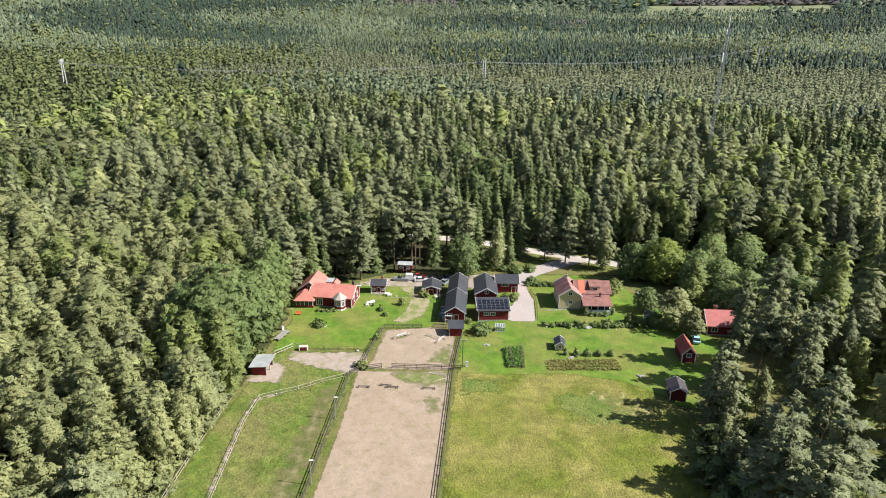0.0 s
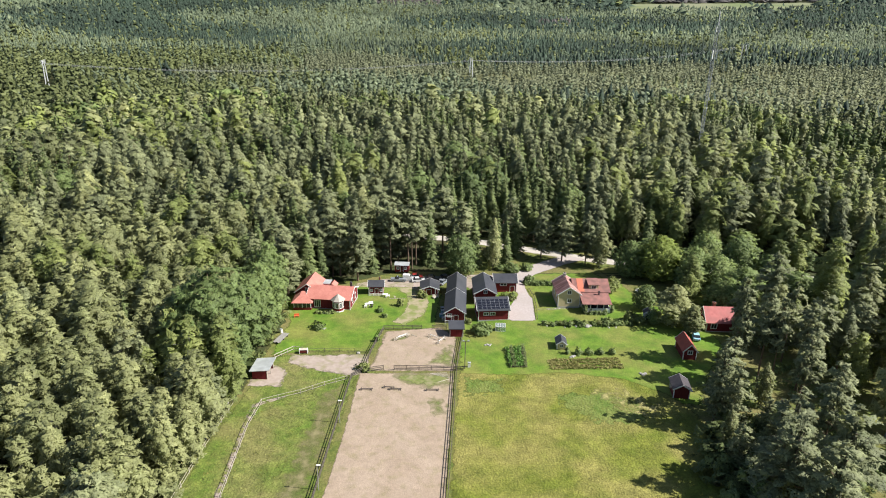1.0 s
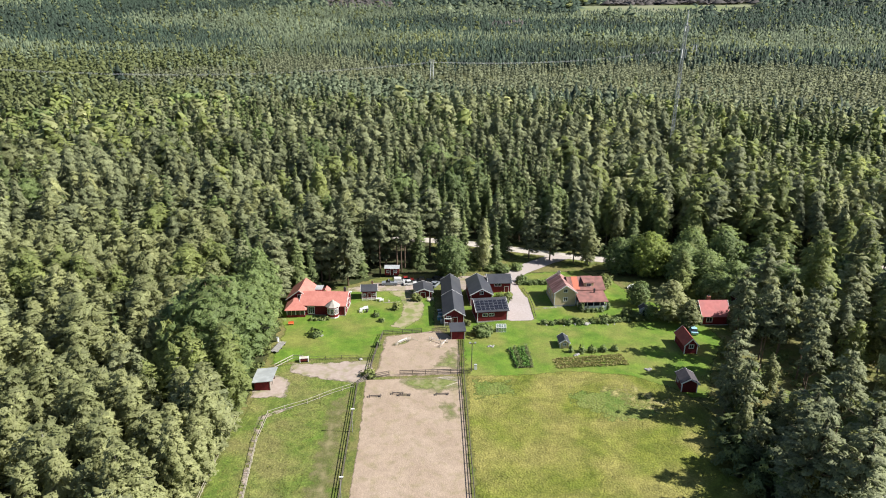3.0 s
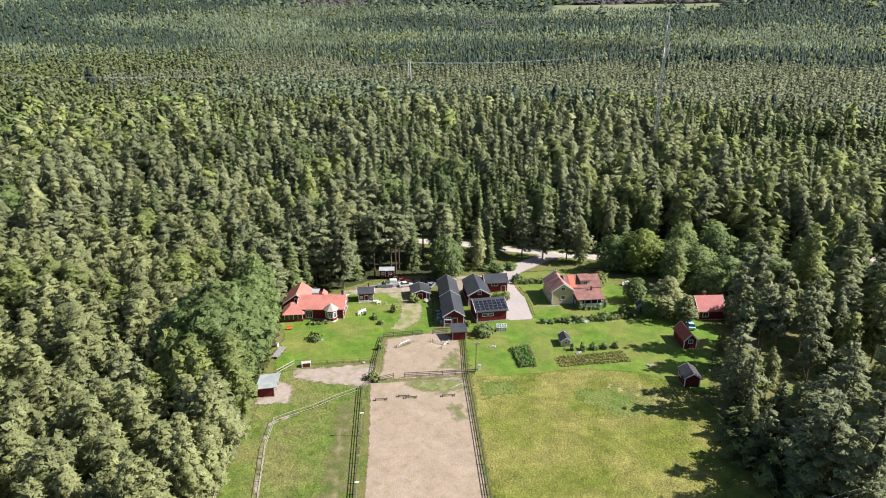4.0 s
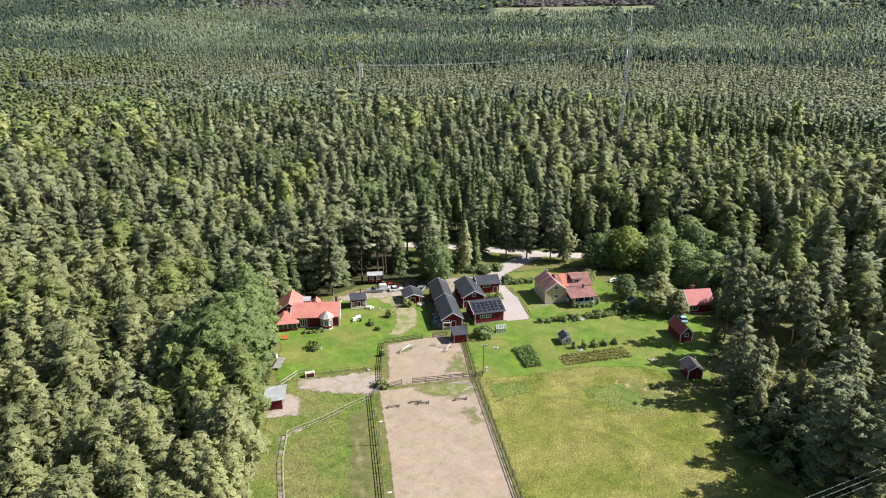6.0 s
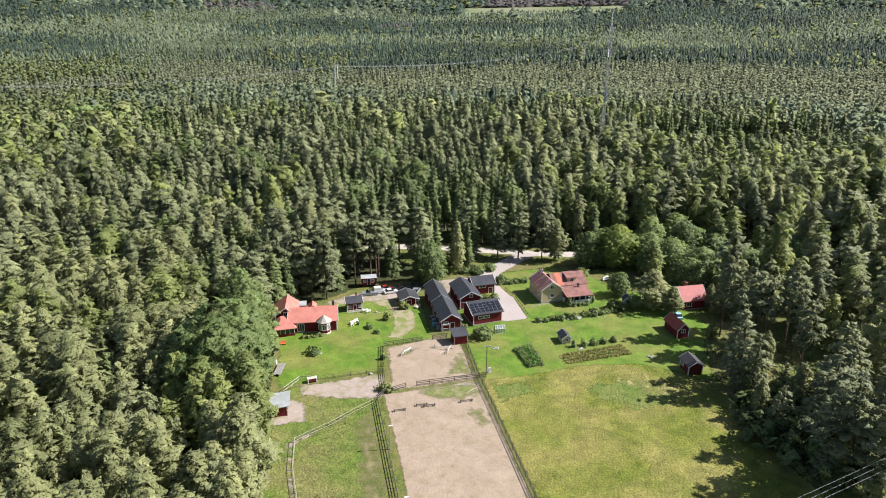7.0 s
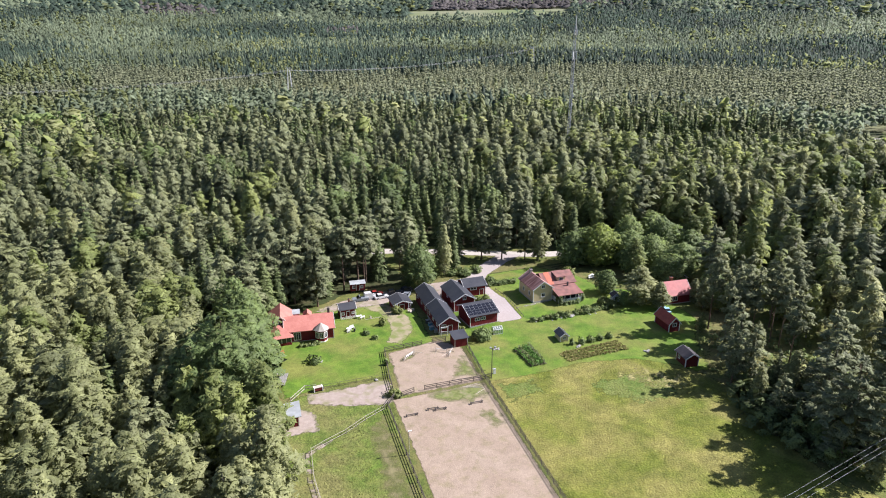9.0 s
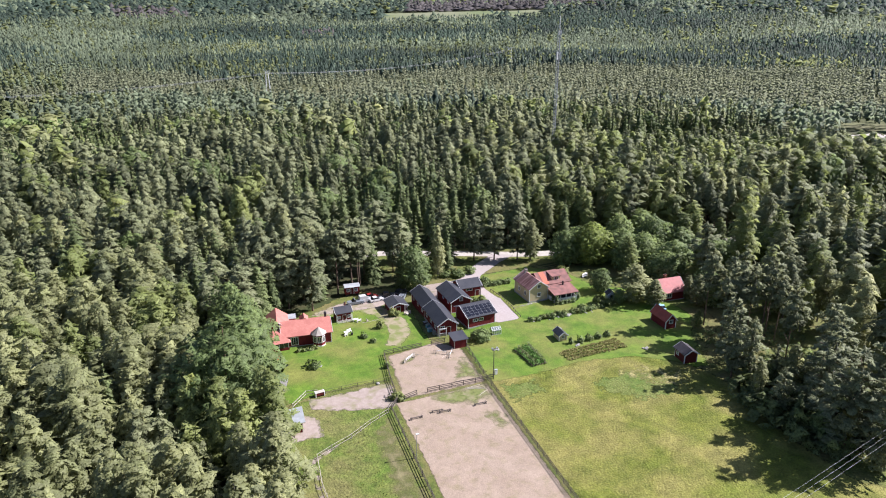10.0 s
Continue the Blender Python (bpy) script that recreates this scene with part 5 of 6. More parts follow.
# cross wing
bm = bmesh.new()
tw = pose(-6.8, 3.2, 0)
prism(bm, [(-3.2, -0.6), (3.2, -0.6), (3.2, 2.9), (0, 5.3), (-3.2, 2.9)], -3.9, 4.2, tw)
part("wall", bm, RW, b)
for s in (-1, 1):
    bm = bmesh.new()
    prism(bm, [(s * 3.6, 2.62), (0, 5.32), (0, 5.47), (s * 3.6, 2.77)], -4.2, 4.5, tw)
    r = part("roof_slope", bm, OT, b)
    bm = bmesh.new()
    beam(bm, tw @ Vector((s * 3.6, -4.22, 2.68)), tw @ Vector((0, -4.22, 5.38)), 0.06, 0.22)
    part("barge_board", bm, WH, r)
window(b, tw @ pose(0, -3.9, 3.7), 0.75, 0.8)
bm = bmesh.new()
for s in (-1, 1):
    prism(bm, [(s * 1.1, 4.2), (0, 5.15), (0, 5.25), (s * 1.1, 4.3)], -0.4, 2.4, pose(-0.2, 0.8, 0) @ Matrix.Rotation(0, 4, "Z"))
part("dormer_roof", bm, OT, b)
bm = bmesh.new()
box(bm, -5.2, -2.0, 4.6, 7.6, 3.2, 3.35)
part("rear_roof", bm, M["zinc_roof"], b, "pale metal rear roof")
bm = bmesh.new()
box(bm, -5.0, -2.2, 4.4, 7.4, -0.6, 3.19)
part("rear_wall", bm, RW, b)
# bay tower
bm = bmesh.new()
bmesh.ops.create_cone(bm, cap_ends=True, segments=8, radius1=1.5, radius2=1.5, depth=3.2, matrix=pose(2.75, -4.75, 1.6, 0, 0, 22.5))
bay = part("bay_wall", bm, RW, b)
bm = bmesh.new()
bmesh.ops.create_cone(bm, cap_ends=True, segments=8, radius1=1.95, radius2=0.05, depth=1.55, matrix=pose(2.75, -4.75, 3.95, 0, 0, 22.5))
part("bay_roof", bm, M["pale_slate"], bay, "pale grey octagonal roof")
bm = bmesh.new()
bmesh.ops.create_cone(bm, cap_ends=True, segments=8, radius1=1.56, radius2=1.56, depth=0.16, matrix=pose(2.75, -4.75, 3.15, 0, 0, 22.5))
part("bay_trim", bm, WH, bay)
bm = bmesh.new()
bmesh.ops.create_cone(bm, cap_ends=True, segments=8, radius1=1.56, radius2=1.56, depth=0.5, matrix=pose(2.75, -4.75, 0.1, 0, 0, 22.5))
part("bay_base", bm, WH, bay)
for a in (-90, -45, 0, -135, 180):
    window(bay, pose(2.75, -4.75, 1.9) @ pose(0, 0, 0, 0, 0, a + 90) @ pose(0, -1.39, 0), 0.72, 1.35)
# porch at the west corner; dark glass sheets stand in for its shaded inside
pw = pose(-6.9, -3.9, 0, 0, 0, 6)
bm = bmesh.new()
box(bm, -2.35, 2.35, -2.0, 2.4, -0.5, 0.75, pw)
part("porch_wall", bm, RW, b)
bm = bmesh.new()
V8 = [(-2.8, -2.5, 2.25), (2.8, -2.5, 2.25), (2.8, 2.6, 2.25), (-2.8, 2.6, 2.25), (-0.9, 0.1, 3.55), (0.9, 0.1, 3.55), (0.9, 2.6, 3.55), (-0.9, 2.6, 3.55)]
vs = [bm.verts.new(pw @ Vector(p)) for p in V8]
for f in ((0, 1, 5, 4), (1, 2, 6, 5), (4, 5, 6, 7), (3, 0, 4, 7), (2, 3, 7, 6), (3, 2, 1, 0)):
    bm.faces.new([vs[i] for i in f])
part("porch_roof", bm, OT, b)
for i in range(5):
    u = -2.2 + i * 1.1
    bm = bmesh.new()
    beam(bm, pw @ Vector((u, -1.95, 0.7)), pw @ Vector((u, -1.95, 2.25)), 0.12)
    part("porch_post", bm, M["pale_wood"] if i % 2 else WH, b)
for i in range(4):
    bm = bmesh.new()
    box(bm, -2.1 + i * 1.1, -1.2 + i * 1.1, -1.93, -1.89, 0.78, 2.2, pw)
    part("porch_pane", bm, M["glass"], b)
bm = bmesh.new()
box(bm, 2.2, 2.3, -1.9, 2.3, 0.76, 2.24, pw)
part("porch_side", bm, M["glass"], b)

# yellow villa
b = thing("house", 44.6, 36.6, 90, z=-0.05, label="pale yellow villa with brown-red tiled roofs and porch", category="house")
YW, BT = M["yellow_wood"], M["brown_tile"]
gable_body(b, 8.6, 5.8, 4.1, 6.05, YW, M["streaked_tile"], 0.38, trim=WH)
plinth(b, 8.6, 5.8, h=0.45)
window(b, face("W", 8.6, 5.8, 0, 4.55), 0.9, 0.85)
window(b, face("W", 8.6, 5.8, -0.1, 2.1), 0.95, 0.95)
window(b, face("N", 8.6, 5.8, -2.0, 2.2), 0.8, 1.0)
window(b, face("N", 8.6, 5.8, 1.5, 2.2), 0.8, 1.0)
chimney(b, 3.2, 0.1, 5.5, 6.9, M["pale_slate"], 0.65)
# side wing: ridge across, set in world axes through a half-turned frame
wing = pose(0, 0, 0, 0, 0, -90)
def wp(x, y, z):
    return wing @ Vector((x - 44.6, y - 36.6, z))
bm = bmesh.new()
prism(bm, [(34.2, -0.5), (42.0, -0.5), (42.0, 4.0), (38.1, 6.0), (34.2, 4.0)], 47.4, 55.6, wing @ Matrix.Translation((-44.6, -36.6, 0)) @ Matrix(((0, 1, 0, 0), (1, 0, 0, 0), (0, 0, 1, 0), (0, 0, 0, 1))))
part("wing_wall", bm, YW, b)
swap = wing @ Matrix.Translation((-44.6, -36.6, 0)) @ Matrix(((0, 1, 0, 0), (1, 0, 0, 0), (0, 0, 1, 0), (0, 0, 0, 1)))
for pts in ([(33.8, 3.82), (38.1, 6.03), (38.1, 6.17), (33.8, 3.96)], [(42.4, 3.82), (38.1, 6.03), (38.1, 6.17), (42.4, 3.96)]):
    bm = bmesh.new()
    prism(bm, pts, 46.0, 56.0, swap)
    part("roof_slope", bm, BT, b)
bm = bmesh.new()
prism(bm, [(34.0, 3.97), (38.05, 6.05), (38.05, 6.2), (34.0, 4.12)], 47.3, 49.0, swap)
part("roof_patch", bm, M["bright_tile"], b, "strip of newer orange tiles")
bm = bmesh.new()
prism(bm, [(28.8, 2.62), (34.3, 3.72), (34.3, 3.85), (28.8, 2.75)], 47.5, 55.3, swap)
part("porch_roof", bm, BT, b)
# dark strip between the porch roof and the eave above
bm = bmesh.new()
prism(bm, [(34.19, 3.75), (34.19, 4.0), (34.1, 4.0), (34.1, 3.75)], 47.6, 55.5, swap)
part("roof_flashing", bm, BR, b)
# porch: floor, white parapet boards, posts
bm = bmesh.new()
prism(bm, [(29.2, -0.2), (34.2, -0.2), (34.2, 0.4), (29.2, 0.4)], 48.0, 54.9, swap)
part("porch_floor", bm, M["pale_wood"], b)
for y0, y1, x0, x1 in ((29.1, 29.2, 47.95, 54.95), (29.2, 34.1, 47.95, 48.05), (29.2, 34.1, 54.85, 54.95)):
    bm = bmesh.new()
    prism(bm, [(y0, 0.3), (y1, 0.3), (y1, 1.45), (y0, 1.45)], x0, x1, swap)
    part("parapet", bm, WH, b, "white boarded porch parapet")
for i in range(5):
    bm = bmesh.new()
    x0 = 48.0 + i * 1.725
    beam(bm, wp(x0, 29.15, 0.3), wp(x0, 29.15, 2.75), 0.14)
    part("porch_post", bm, WH, b)
bm = bmesh.new()
prism(bm, [(30.4, 0.4), (30.45, 0.4), (30.45, 2.6), (30.4, 2.6)], 48.2, 54.7, swap)
part("porch_glazing", bm, M["glass"], b)
# dormer
bm = bmesh.new()
prism(bm, [(35.0, 4.1), (38.0, 5.5), (38.0, 5.75), (35.0, 5.6)], 50.3, 52.9, swap)
d = part("dormer", bm, YW, b)
bm = bmesh.new()
prism(bm, [(34.7, 5.58), (38.3, 6.12), (38.3, 6.24), (34.7, 5.7)], 50.0, 53.2, swap)
part("dormer_roof", bm, BT, d)
window(d, wing @ pose(51.6 - 44.6, 35.0 - 36.6, 4.95), 1.1, 0.75)
chimney(b, *tuple(wp(52.6, 33.0, 0))[:2], 3.4, 4.3, M["plum"], 0.35)

# eastern outbuildings
b = thing("shed", 60.0, -8.6, 82, z=0, label="small dark red shed with grey felt roof", category="shed")
gable_body(b, 3.9, 3.2, 2.3, 3.25, M["dark_red"], M["plum"], 0.36, trim=WH)
window(b, face("N", 3.9, 3.2, 0.8, 1.4), 0.6, 0.8)
b = thing("shed", 67.4, 8.3, 86, z=0, label="red shed with red sheet roof and white trim", category="shed")
gable_body(b, 6.2, 3.0, 2.3, 3.9, RW, M["red_tile"], 0.3, trim=WH)
window(b, face("W", 6.2, 3.0, 0, 1.9), 0.9, 0.8)
b = thing("house", 80.0, 22.2, -3, z=0, label="red cottage with red sheet roof behind pines", category="house")
gable_body(b, 6.8, 6.4, 2.7, 5.4, RW, M["red_sheet"], 0.35, trim=WH)
plinth(b, 6.8, 6.4)
window(b, face("S", 6.8, 6.4, -1.6, 1.6), 1.3, 1.2)
window(b, face("W", 6.8, 6.4, 0, 3.6), 0.8, 0.8)
door(b, face("W", 6.8, 6.4, -1.5, 0.2), 0.95, 2.1, WH)
chimney(b, -1.0, 0.4, 4.8, 6.3, M["brick"], 0.7)
b = thing("shed", 89.8, 33.4, 68, label="dark-roofed red shed at the forest edge", category="shed")
gable_body(b, 5.4, 4.4, 2.2, 3.4, M["dark_red"], M["plum"], 0.35, trim=WH)
b = thing("garden_hut", 64.0, 26.4, 75, label="small dark garden hut under the trees", category="hut")
gable_body(b, 2.0, 2.0, 1.7, 2.5, M["zinc_roof"], M["plum"], 0.25, trim=WH)
door(b, face("W", 2.0, 2.0, 0, 0), 0.8, 1.6, M["glass"])

# playhouse
b = thing("playhouse", 38.7, 11.0, 86, z=0.1, label="tiny yellow playhouse with a dark roof", category="playhouse")
gable_body(b, 3.0, 2.1, 1.45, 2.2, YW, BR, 0.28, trim=WH)
window(b, face("W", 3.0, 2.1, 0, 0.95), 0.6, 0.55)

# greenhouse
b = thing("greenhouse", 25.2, 19.4, -4, label="small glass greenhouse with a white frame", category="greenhouse")
for i in range(5):
    u = -1.2 + i * 0.6
    for s in (-1, 1):
        bm = bmesh.new()
        beam(bm, (u, s * 0.85, 0), (u, s * 0.85, 1.25), 0.07)
        beam(bm, (u, s * 0.85, 1.25), (u, 0, 1.85), 0.07)
        part("glazing_bar", bm, WH, b)
M["clear"] = surf("greenhouse glass", (0.55, 0.62, 0.60), (0.62, 0.68, 0.66), 1, 0.15, spec=0.6)
M["clear"].node_tree.nodes["Principled BSDF"].inputs["Transmission Weight"].default_value = 0.75
for s in (-1, 1):
    bm = bmesh.new()
    prism(bm, [(s * 0.83, 0.1), (s * 0.83, 1.25), (0, 1.84), (0, 1.81), (s * 0.8, 1.23), (s * 0.8, 0.1)], -1.2, 1.2, Matrix.Rotation(radians(90), 4, "Z"))
    part("pane", bm, M["clear"], b)
for z, y in ((0.08, -0.85), (0.08, 0.85), (1.25, -0.85), (1.25, 0.85), (1.85, 0)):
    bm = bmesh.new()
    beam(bm, (-1.22, y, z), (1.22, y, z), 0.07)
    part("sill", bm, WH, b)

# field shelter
b = thing("field_shelter", -28.1, -1.9, -3, z=0, label="red field shelter with a pale sheet roof, open side", category="shelter")
for x0, x1, y0, y1 in ((-1.7, 1.5, -2.35, -2.25), (-1.75, -1.65, -2.25, 2.2), (-1.65, 1.5, 2.1, 2.2)):
    bm = bmesh.new()
    box(bm, x0, x1, y0, y1, -0.2, 2.05)
    part("wall", bm, RW, b)
for y0 in (-2.3, 0, 2.15):
    bm = bmesh.new()
    beam(bm, (1.5, y0, 0), (1.5, y0, 2.3), 0.15)
    part("post", bm, M["pale_wood"], b)
bm = bmesh.new()
prism(bm, [(-2.2, 2.0), (2.1, 2.4), (2.1, 2.5), (-2.2, 2.1)], -2.75, 2.85)
part("roof", bm, M["zinc_roof"], b)


# ---- fences ----
def fence(pts, rails=3, h=1.25, span=2.5, material=None, label="weathered three-rail wooden paddock fence", name="fence", w=0.11, rail_h=0.13):
    """Posts and rails along a line."""
    material = material or M["old_wood"]
    ob = thing(name, *pts[0], label=label, category="fence", group="paddock fences")
    o = ob.matrix_world.translation
    line = []
    for a, c in zip(pts[:-1], pts[1:]):
        a, c = Vector(a), Vector(c)
        k = max(1, round((c - a).length / span))
        line += [a.lerp(c, i / k) for i in range(k)]
    line.append(Vector(pts[-1]))
    for i, p in enumerate(line):
        z = hz(p.x, p.y)
        bm = bmesh.new()
        lean = 0.04 * math.sin(i * 7.3 + p.x)
        beam(bm, Vector((p.x, p.y, z - 0.2)) - o, Vector((p.x + lean, p.y, z + h)) - o, w)
        part("post", bm, material, ob)
        if i + 1 < len(line):
            q = line[i + 1]
            for r in range(rails):
                f = h * (0.92 - r * 0.62 / max(1, rails - 1)) if rails > 1 else h * 0.9
                bm = bmesh.new()
                beam(bm, Vector((p.x, p.y, z + f)) - o, Vector((q.x, q.y, hz(q.x, q.y) + f)) - o, 0.05, rail_h)
                part("rail", bm, material, ob)
    return ob


fence([(-3.7, 19.3), (5.7, 19.8)])
fence([(8.2, 19.7), (11.8, 19.9)])
fence([(-3.7, 19.3), (-4.9, 12.5), (-5.8, 7.0), (-6.3, 2.5)])
fence([(-5.3, -0.9), (-2.3, 0.0)])
fence([(0.0, 0.0), (13.7, -0.2), (15.2, -0.3)])
fence([(15.6, 15.2), (14.7, 8), (13.8, 0.0), (13.0, -13), (12.2, -25), (11.2, -40), (9.2, -72)])
fence([(-6.3, 2.5), (-6.6, -0.5), (-8.9, -3.4), (-9.8, -22), (-10.6, -40), (-12.2, -72)])
fence([(-9.8, -4.2), (-14.2, -6.6), (-18.6, -9.6), (-22.8, -11.6), (-25.7, -13.2), (-26.4, -21), (-25.9, -33), (-25.2, -50), (-24.6, -72)], 2, 1.1, 3.2, M["pale_wood"], "pale post fence with white tape", w=0.12, rail_h=0.05)
fence([(-27.2, 4.6), (-23.8, 8.4), (-21.6, 8.0)], 2, 1.1, 2.0, M["pale_wood"], "pale two-rail wooden fence")
fence([(-20, 7.6), (-13, 7.7), (-6.0, 7.5)], 2, 1.0, 3.4, M["old_wood"], "thin wire fence on wooden posts", w=0.08, rail_h=0.03)
fence([(-31.2, -12), (-32.4, -27), (-33.0, -41), (-33.5, -70)], 2, 1.1, 3.4, M["pale_wood"], "pale post fence along the wood", w=0.1, rail_h=0.04)
# low timber edging beside the driveway
fence([(35.3, 25.2), (36.0, 32), (36.3, 38), (35.6, 44)], 1, 0.55, 1.6, M["old_wood"], "low dark timber rail beside the driveway", "driveway_rail")

# ---- lamps ----
def lamp_post(x, y, h):
    ob = thing("lamp_post", x, y, label="slim grey lamp post with a flat head", category="lamp post", group="arena lamps")
    bm = bmesh.new()
    rod(bm, (0, 0, -0.2), (0, 0, h), 0.07, 0.05)
    part("pole", bm, M["steel"], ob)
    bm = bmesh.new()
    box(bm, -0.12, 0.55, -0.12, 0.12, h - 0.05, h + 0.07)
    part("lamp_head", bm, WH, ob)


lamp_post(-9.2, -19.5, 5.0)
lamp_post(-10.1, -38.0, 5.0)
ob = thing("floodlight_post", 15.6, 0.6, label="tall dark wooden post with two floodlights", category="lamp post")
bm = bmesh.new()
rod(bm, (0, 0, -0.3), (0, 0, 7.0), 0.10, 0.08)
part("pole", bm, M["old_wood"], ob)
bm = bmesh.new()
beam(bm, (-0.5, 0, 6.9), (0.7, 0, 6.9), 0.08)
part("crossbar", bm, M["old_wood"], ob)
for u in (-0.45, 0.65):
    bm = bmesh.new()
    box(bm, u - 0.2, u + 0.2, -0.25, 0.1, 6.92, 7.2)
    part("floodlight", bm, M["steel"], ob)
ob = thing("electric_box", 16.6, 1.4, label="white plastic electricity cabinet on the grass", category="cabinet")
bm = bmesh.new()
box(bm, -0.3, 0.3, -0.2, 0.2, 0, 1.15)
part("cabinet", bm, WH, ob)
bm = bmesh.new()
box(bm, -0.33, 0.33, -0.24, 0.24, 1.15, 1.22)
part("lid", bm, M["zinc_roof"], ob)


# ---- jumps and poles ----
def jump(x, y, rz, w, label="white and weathered show-jumping fence"):
    ob = thing("jump", x, y, rz, label=label, category="jump", group="show jumps")
    for s in (-1, 1):
        for e in (0, 0.5):
            bm = bmesh.new()
            beam(bm, (s * (w / 2 + e), 0, 0), (s * (w / 2 + e), 0, 1.2 - e * 0.6), 0.08)
            part("post", bm, M["pale_wood"], ob)
        bm = bmesh.new()
        for z in (0.3, 0.6):
            beam(bm, (s * w / 2, 0, z), (s * (w / 2 + 0.5), 0, z), 0.06)
        part("wing_rail", bm, M["pale_wood"], ob)
        bm = bmesh.new()
        beam(bm, (s * w / 2, -0.4, 0.06), (s * w / 2, 0.4, 0.06), 0.12)
        part("foot", bm, M["old_wood"], ob)
    for z in (0.4, 0.75):
        bm = bmesh.new()
        rod(bm, (-w / 2, 0.05, z), (w / 2, 0.05, z + 0.08), 0.05, 0.05)
        part("pole", bm, WH if z > 0.5 else M["pale_wood"], ob)
    return ob


def pole(x, y, rz, L, material=None, z=0.08, label="bleached jump pole lying on the sand"):
    ob = thing("jump_pole", x, y, rz, label=label, category="pole", group="loose poles")
    bm = bmesh.new()
    rod(bm, (-L / 2, 0, z), (L / 2, 0, z), 0.05, 0.05)
    part("pole", bm, material or M["pale_wood"], ob)


patch("jump_grass", [(-1.6, 13.2), (1.4, 13.6), (3.6, 15.8), (3.2, 16.8), (0.6, 15.8), (-1.4, 14.6)], M["weedy"], 0.085, "tuft of grass under the jump", "grass", amp=0.3, seed=26.0, soft=1.0)
jump(1.2, 15.0, 36, 3.0)
jump(0.9, 14.4, 36, 3.0, "weathered rear half of a wide jump")
jump(8.8, 14.6, -38, 2.6)
jump(10.6, 13.0, 55, 2.4)
pole(9.6, 13.4, 30, 3.2)
pole(7.6, 15.0, 70, 2.0)
pole(4.0, 16.0, -40, 2.0, M["pale_wood"])
for i in range(4):
    pole(9.8 + 0.25 * i, -1.4 - 0.42 * i, 6 - 9 * i, 3.6, None, 0.1, "bleached jump pole stacked on the grass")
pole(11.0, -4.3, 28, 2.8)


def cavaletti(x, y, w, rz=0):
    ob = thing("cavaletti", x, y, rz, label="low weathered training jump of rough poles", category="jump", group="low jumps")
    for s in (-1, 1):
        bm = bmesh.new()
        beam(bm, (s * w / 2, -0.3, 0), (s * w / 2, 0.3, 0.5), 0.1)
        beam(bm, (s * w / 2, 0.3, 0), (s * w / 2, -0.3, 0.5), 0.1)
        part("cross", bm, M["old_wood"], ob)
    bm = bmesh.new()
    rod(bm, (-w / 2 - 0.2, 0, 0.4), (w / 2 + 0.2, 0, 0.4), 0.1, 0.1)
    part("pole", bm, M["old_wood"], ob)


cavaletti(-5.2, -8.1, 2.2)
cavaletti(-0.6, -7.4, 2.0, -6)
cavaletti(0.8, -8.0, 2.2, -3)
cavaletti(8.5, -8.2, 2.4)

# ---- things on the lawns ----
ob = thing("trough", -21.2, 7.2, 6, label="dark red water trough with white ends", category="trough")
bm = bmesh.new()
box(bm, -0.85, 0.85, -0.45, 0.45, 0.3, 0.95)
part("tub", bm, M["dark_red"], ob)
for u in (-0.9, 0.9):
    bm = bmesh.new()
    box(bm, u - 0.08, u + 0.08, -0.5, 0.5, 0, 1.05)
    part("end_board", bm, WH, ob)
bm = bmesh.new()
box(bm, -1.0, 1.0, -0.5, 0.5, 0.96, 1.02)
part("lid", bm, M["pale_wood"], ob)


def garden_table(x, y, rz, L, W, label, top):
    ob = thing("garden_table", x, y, rz, label=label, category="table")
    bm = bmesh.new()
    box(bm, -L / 2, L / 2, -W / 2, W / 2, 0.7, 0.76)
    part("tabletop", bm, top, ob)
    for sx in (-1, 1):
        for sy in (-1, 1):
            bm = bmesh.new()
            beam(bm, (sx * (L / 2 - 0.15), sy * (W / 2 - 0.12), 0), (sx * (L / 2 - 0.15), sy * (W / 2 - 0.12), 0.7), 0.09)
            part("leg", bm, top, ob)
    return ob


def bench(x, y, rz, L, label, material):
    ob = thing("bench", x, y, rz, label=label, category="bench", group="garden seats")
    bm = bmesh.new()
    box(bm, -L / 2, L / 2, -0.22, 0.22, 0.42, 0.48)
    part("seat", bm, material, ob)
    bm = bmesh.new()
    box(bm, -L / 2, L / 2, 0.2, 0.26, 0.48, 0.95)
    part("backrest", bm, material, ob)
    for s in (-1, 1):
        bm = bmesh.new()
        box(bm, s * (L / 2 - 0.12) - 0.05, s * (L / 2 - 0.12) + 0.05, -0.2, 0.22, 0, 0.42)
        part("leg", bm, material, ob)


ob = thing("plank_stack", -27.8, 13.6, 74, label="long stack of silver-grey boards on trestles", category="boards")
for i in range(5):
    bm = bmesh.new()
    box(bm, -2.6 + 0.15 * (i % 3), 2.5 - 0.2 * (i % 2), -0.85 + i * 0.34, -0.55 + i * 0.34, 0.5, 0.57)
    part("board", bm, M["grey_board"], ob)
for u in (-1.8, 0, 1.8):
    bm = bmesh.new()
    box(bm, u - 0.1, u + 0.1, -0.8, 0.85, 0, 0.5)
    part("trestle", bm, M["old_wood"], ob)
ob = thing("water_barrel", -28.6, 17.3, label="pale plastic barrel at the edge of the wood", category="barrel")
bm = bmesh.new()
rod(bm, (0, 0, 0), (0, 0, 1.0), 0.34, 0.34, 14)
part("barrel", bm, WH, ob)
bm = bmesh.new()
rod(bm, (0, 0, 1.0), (0, 0, 1.05), 0.36, 0.36, 14)
part("rim", bm, M["steel"], ob)
garden_table(-9.2, 33.6, 20, 1.3, 0.9, "white garden table on the lawn", WH)
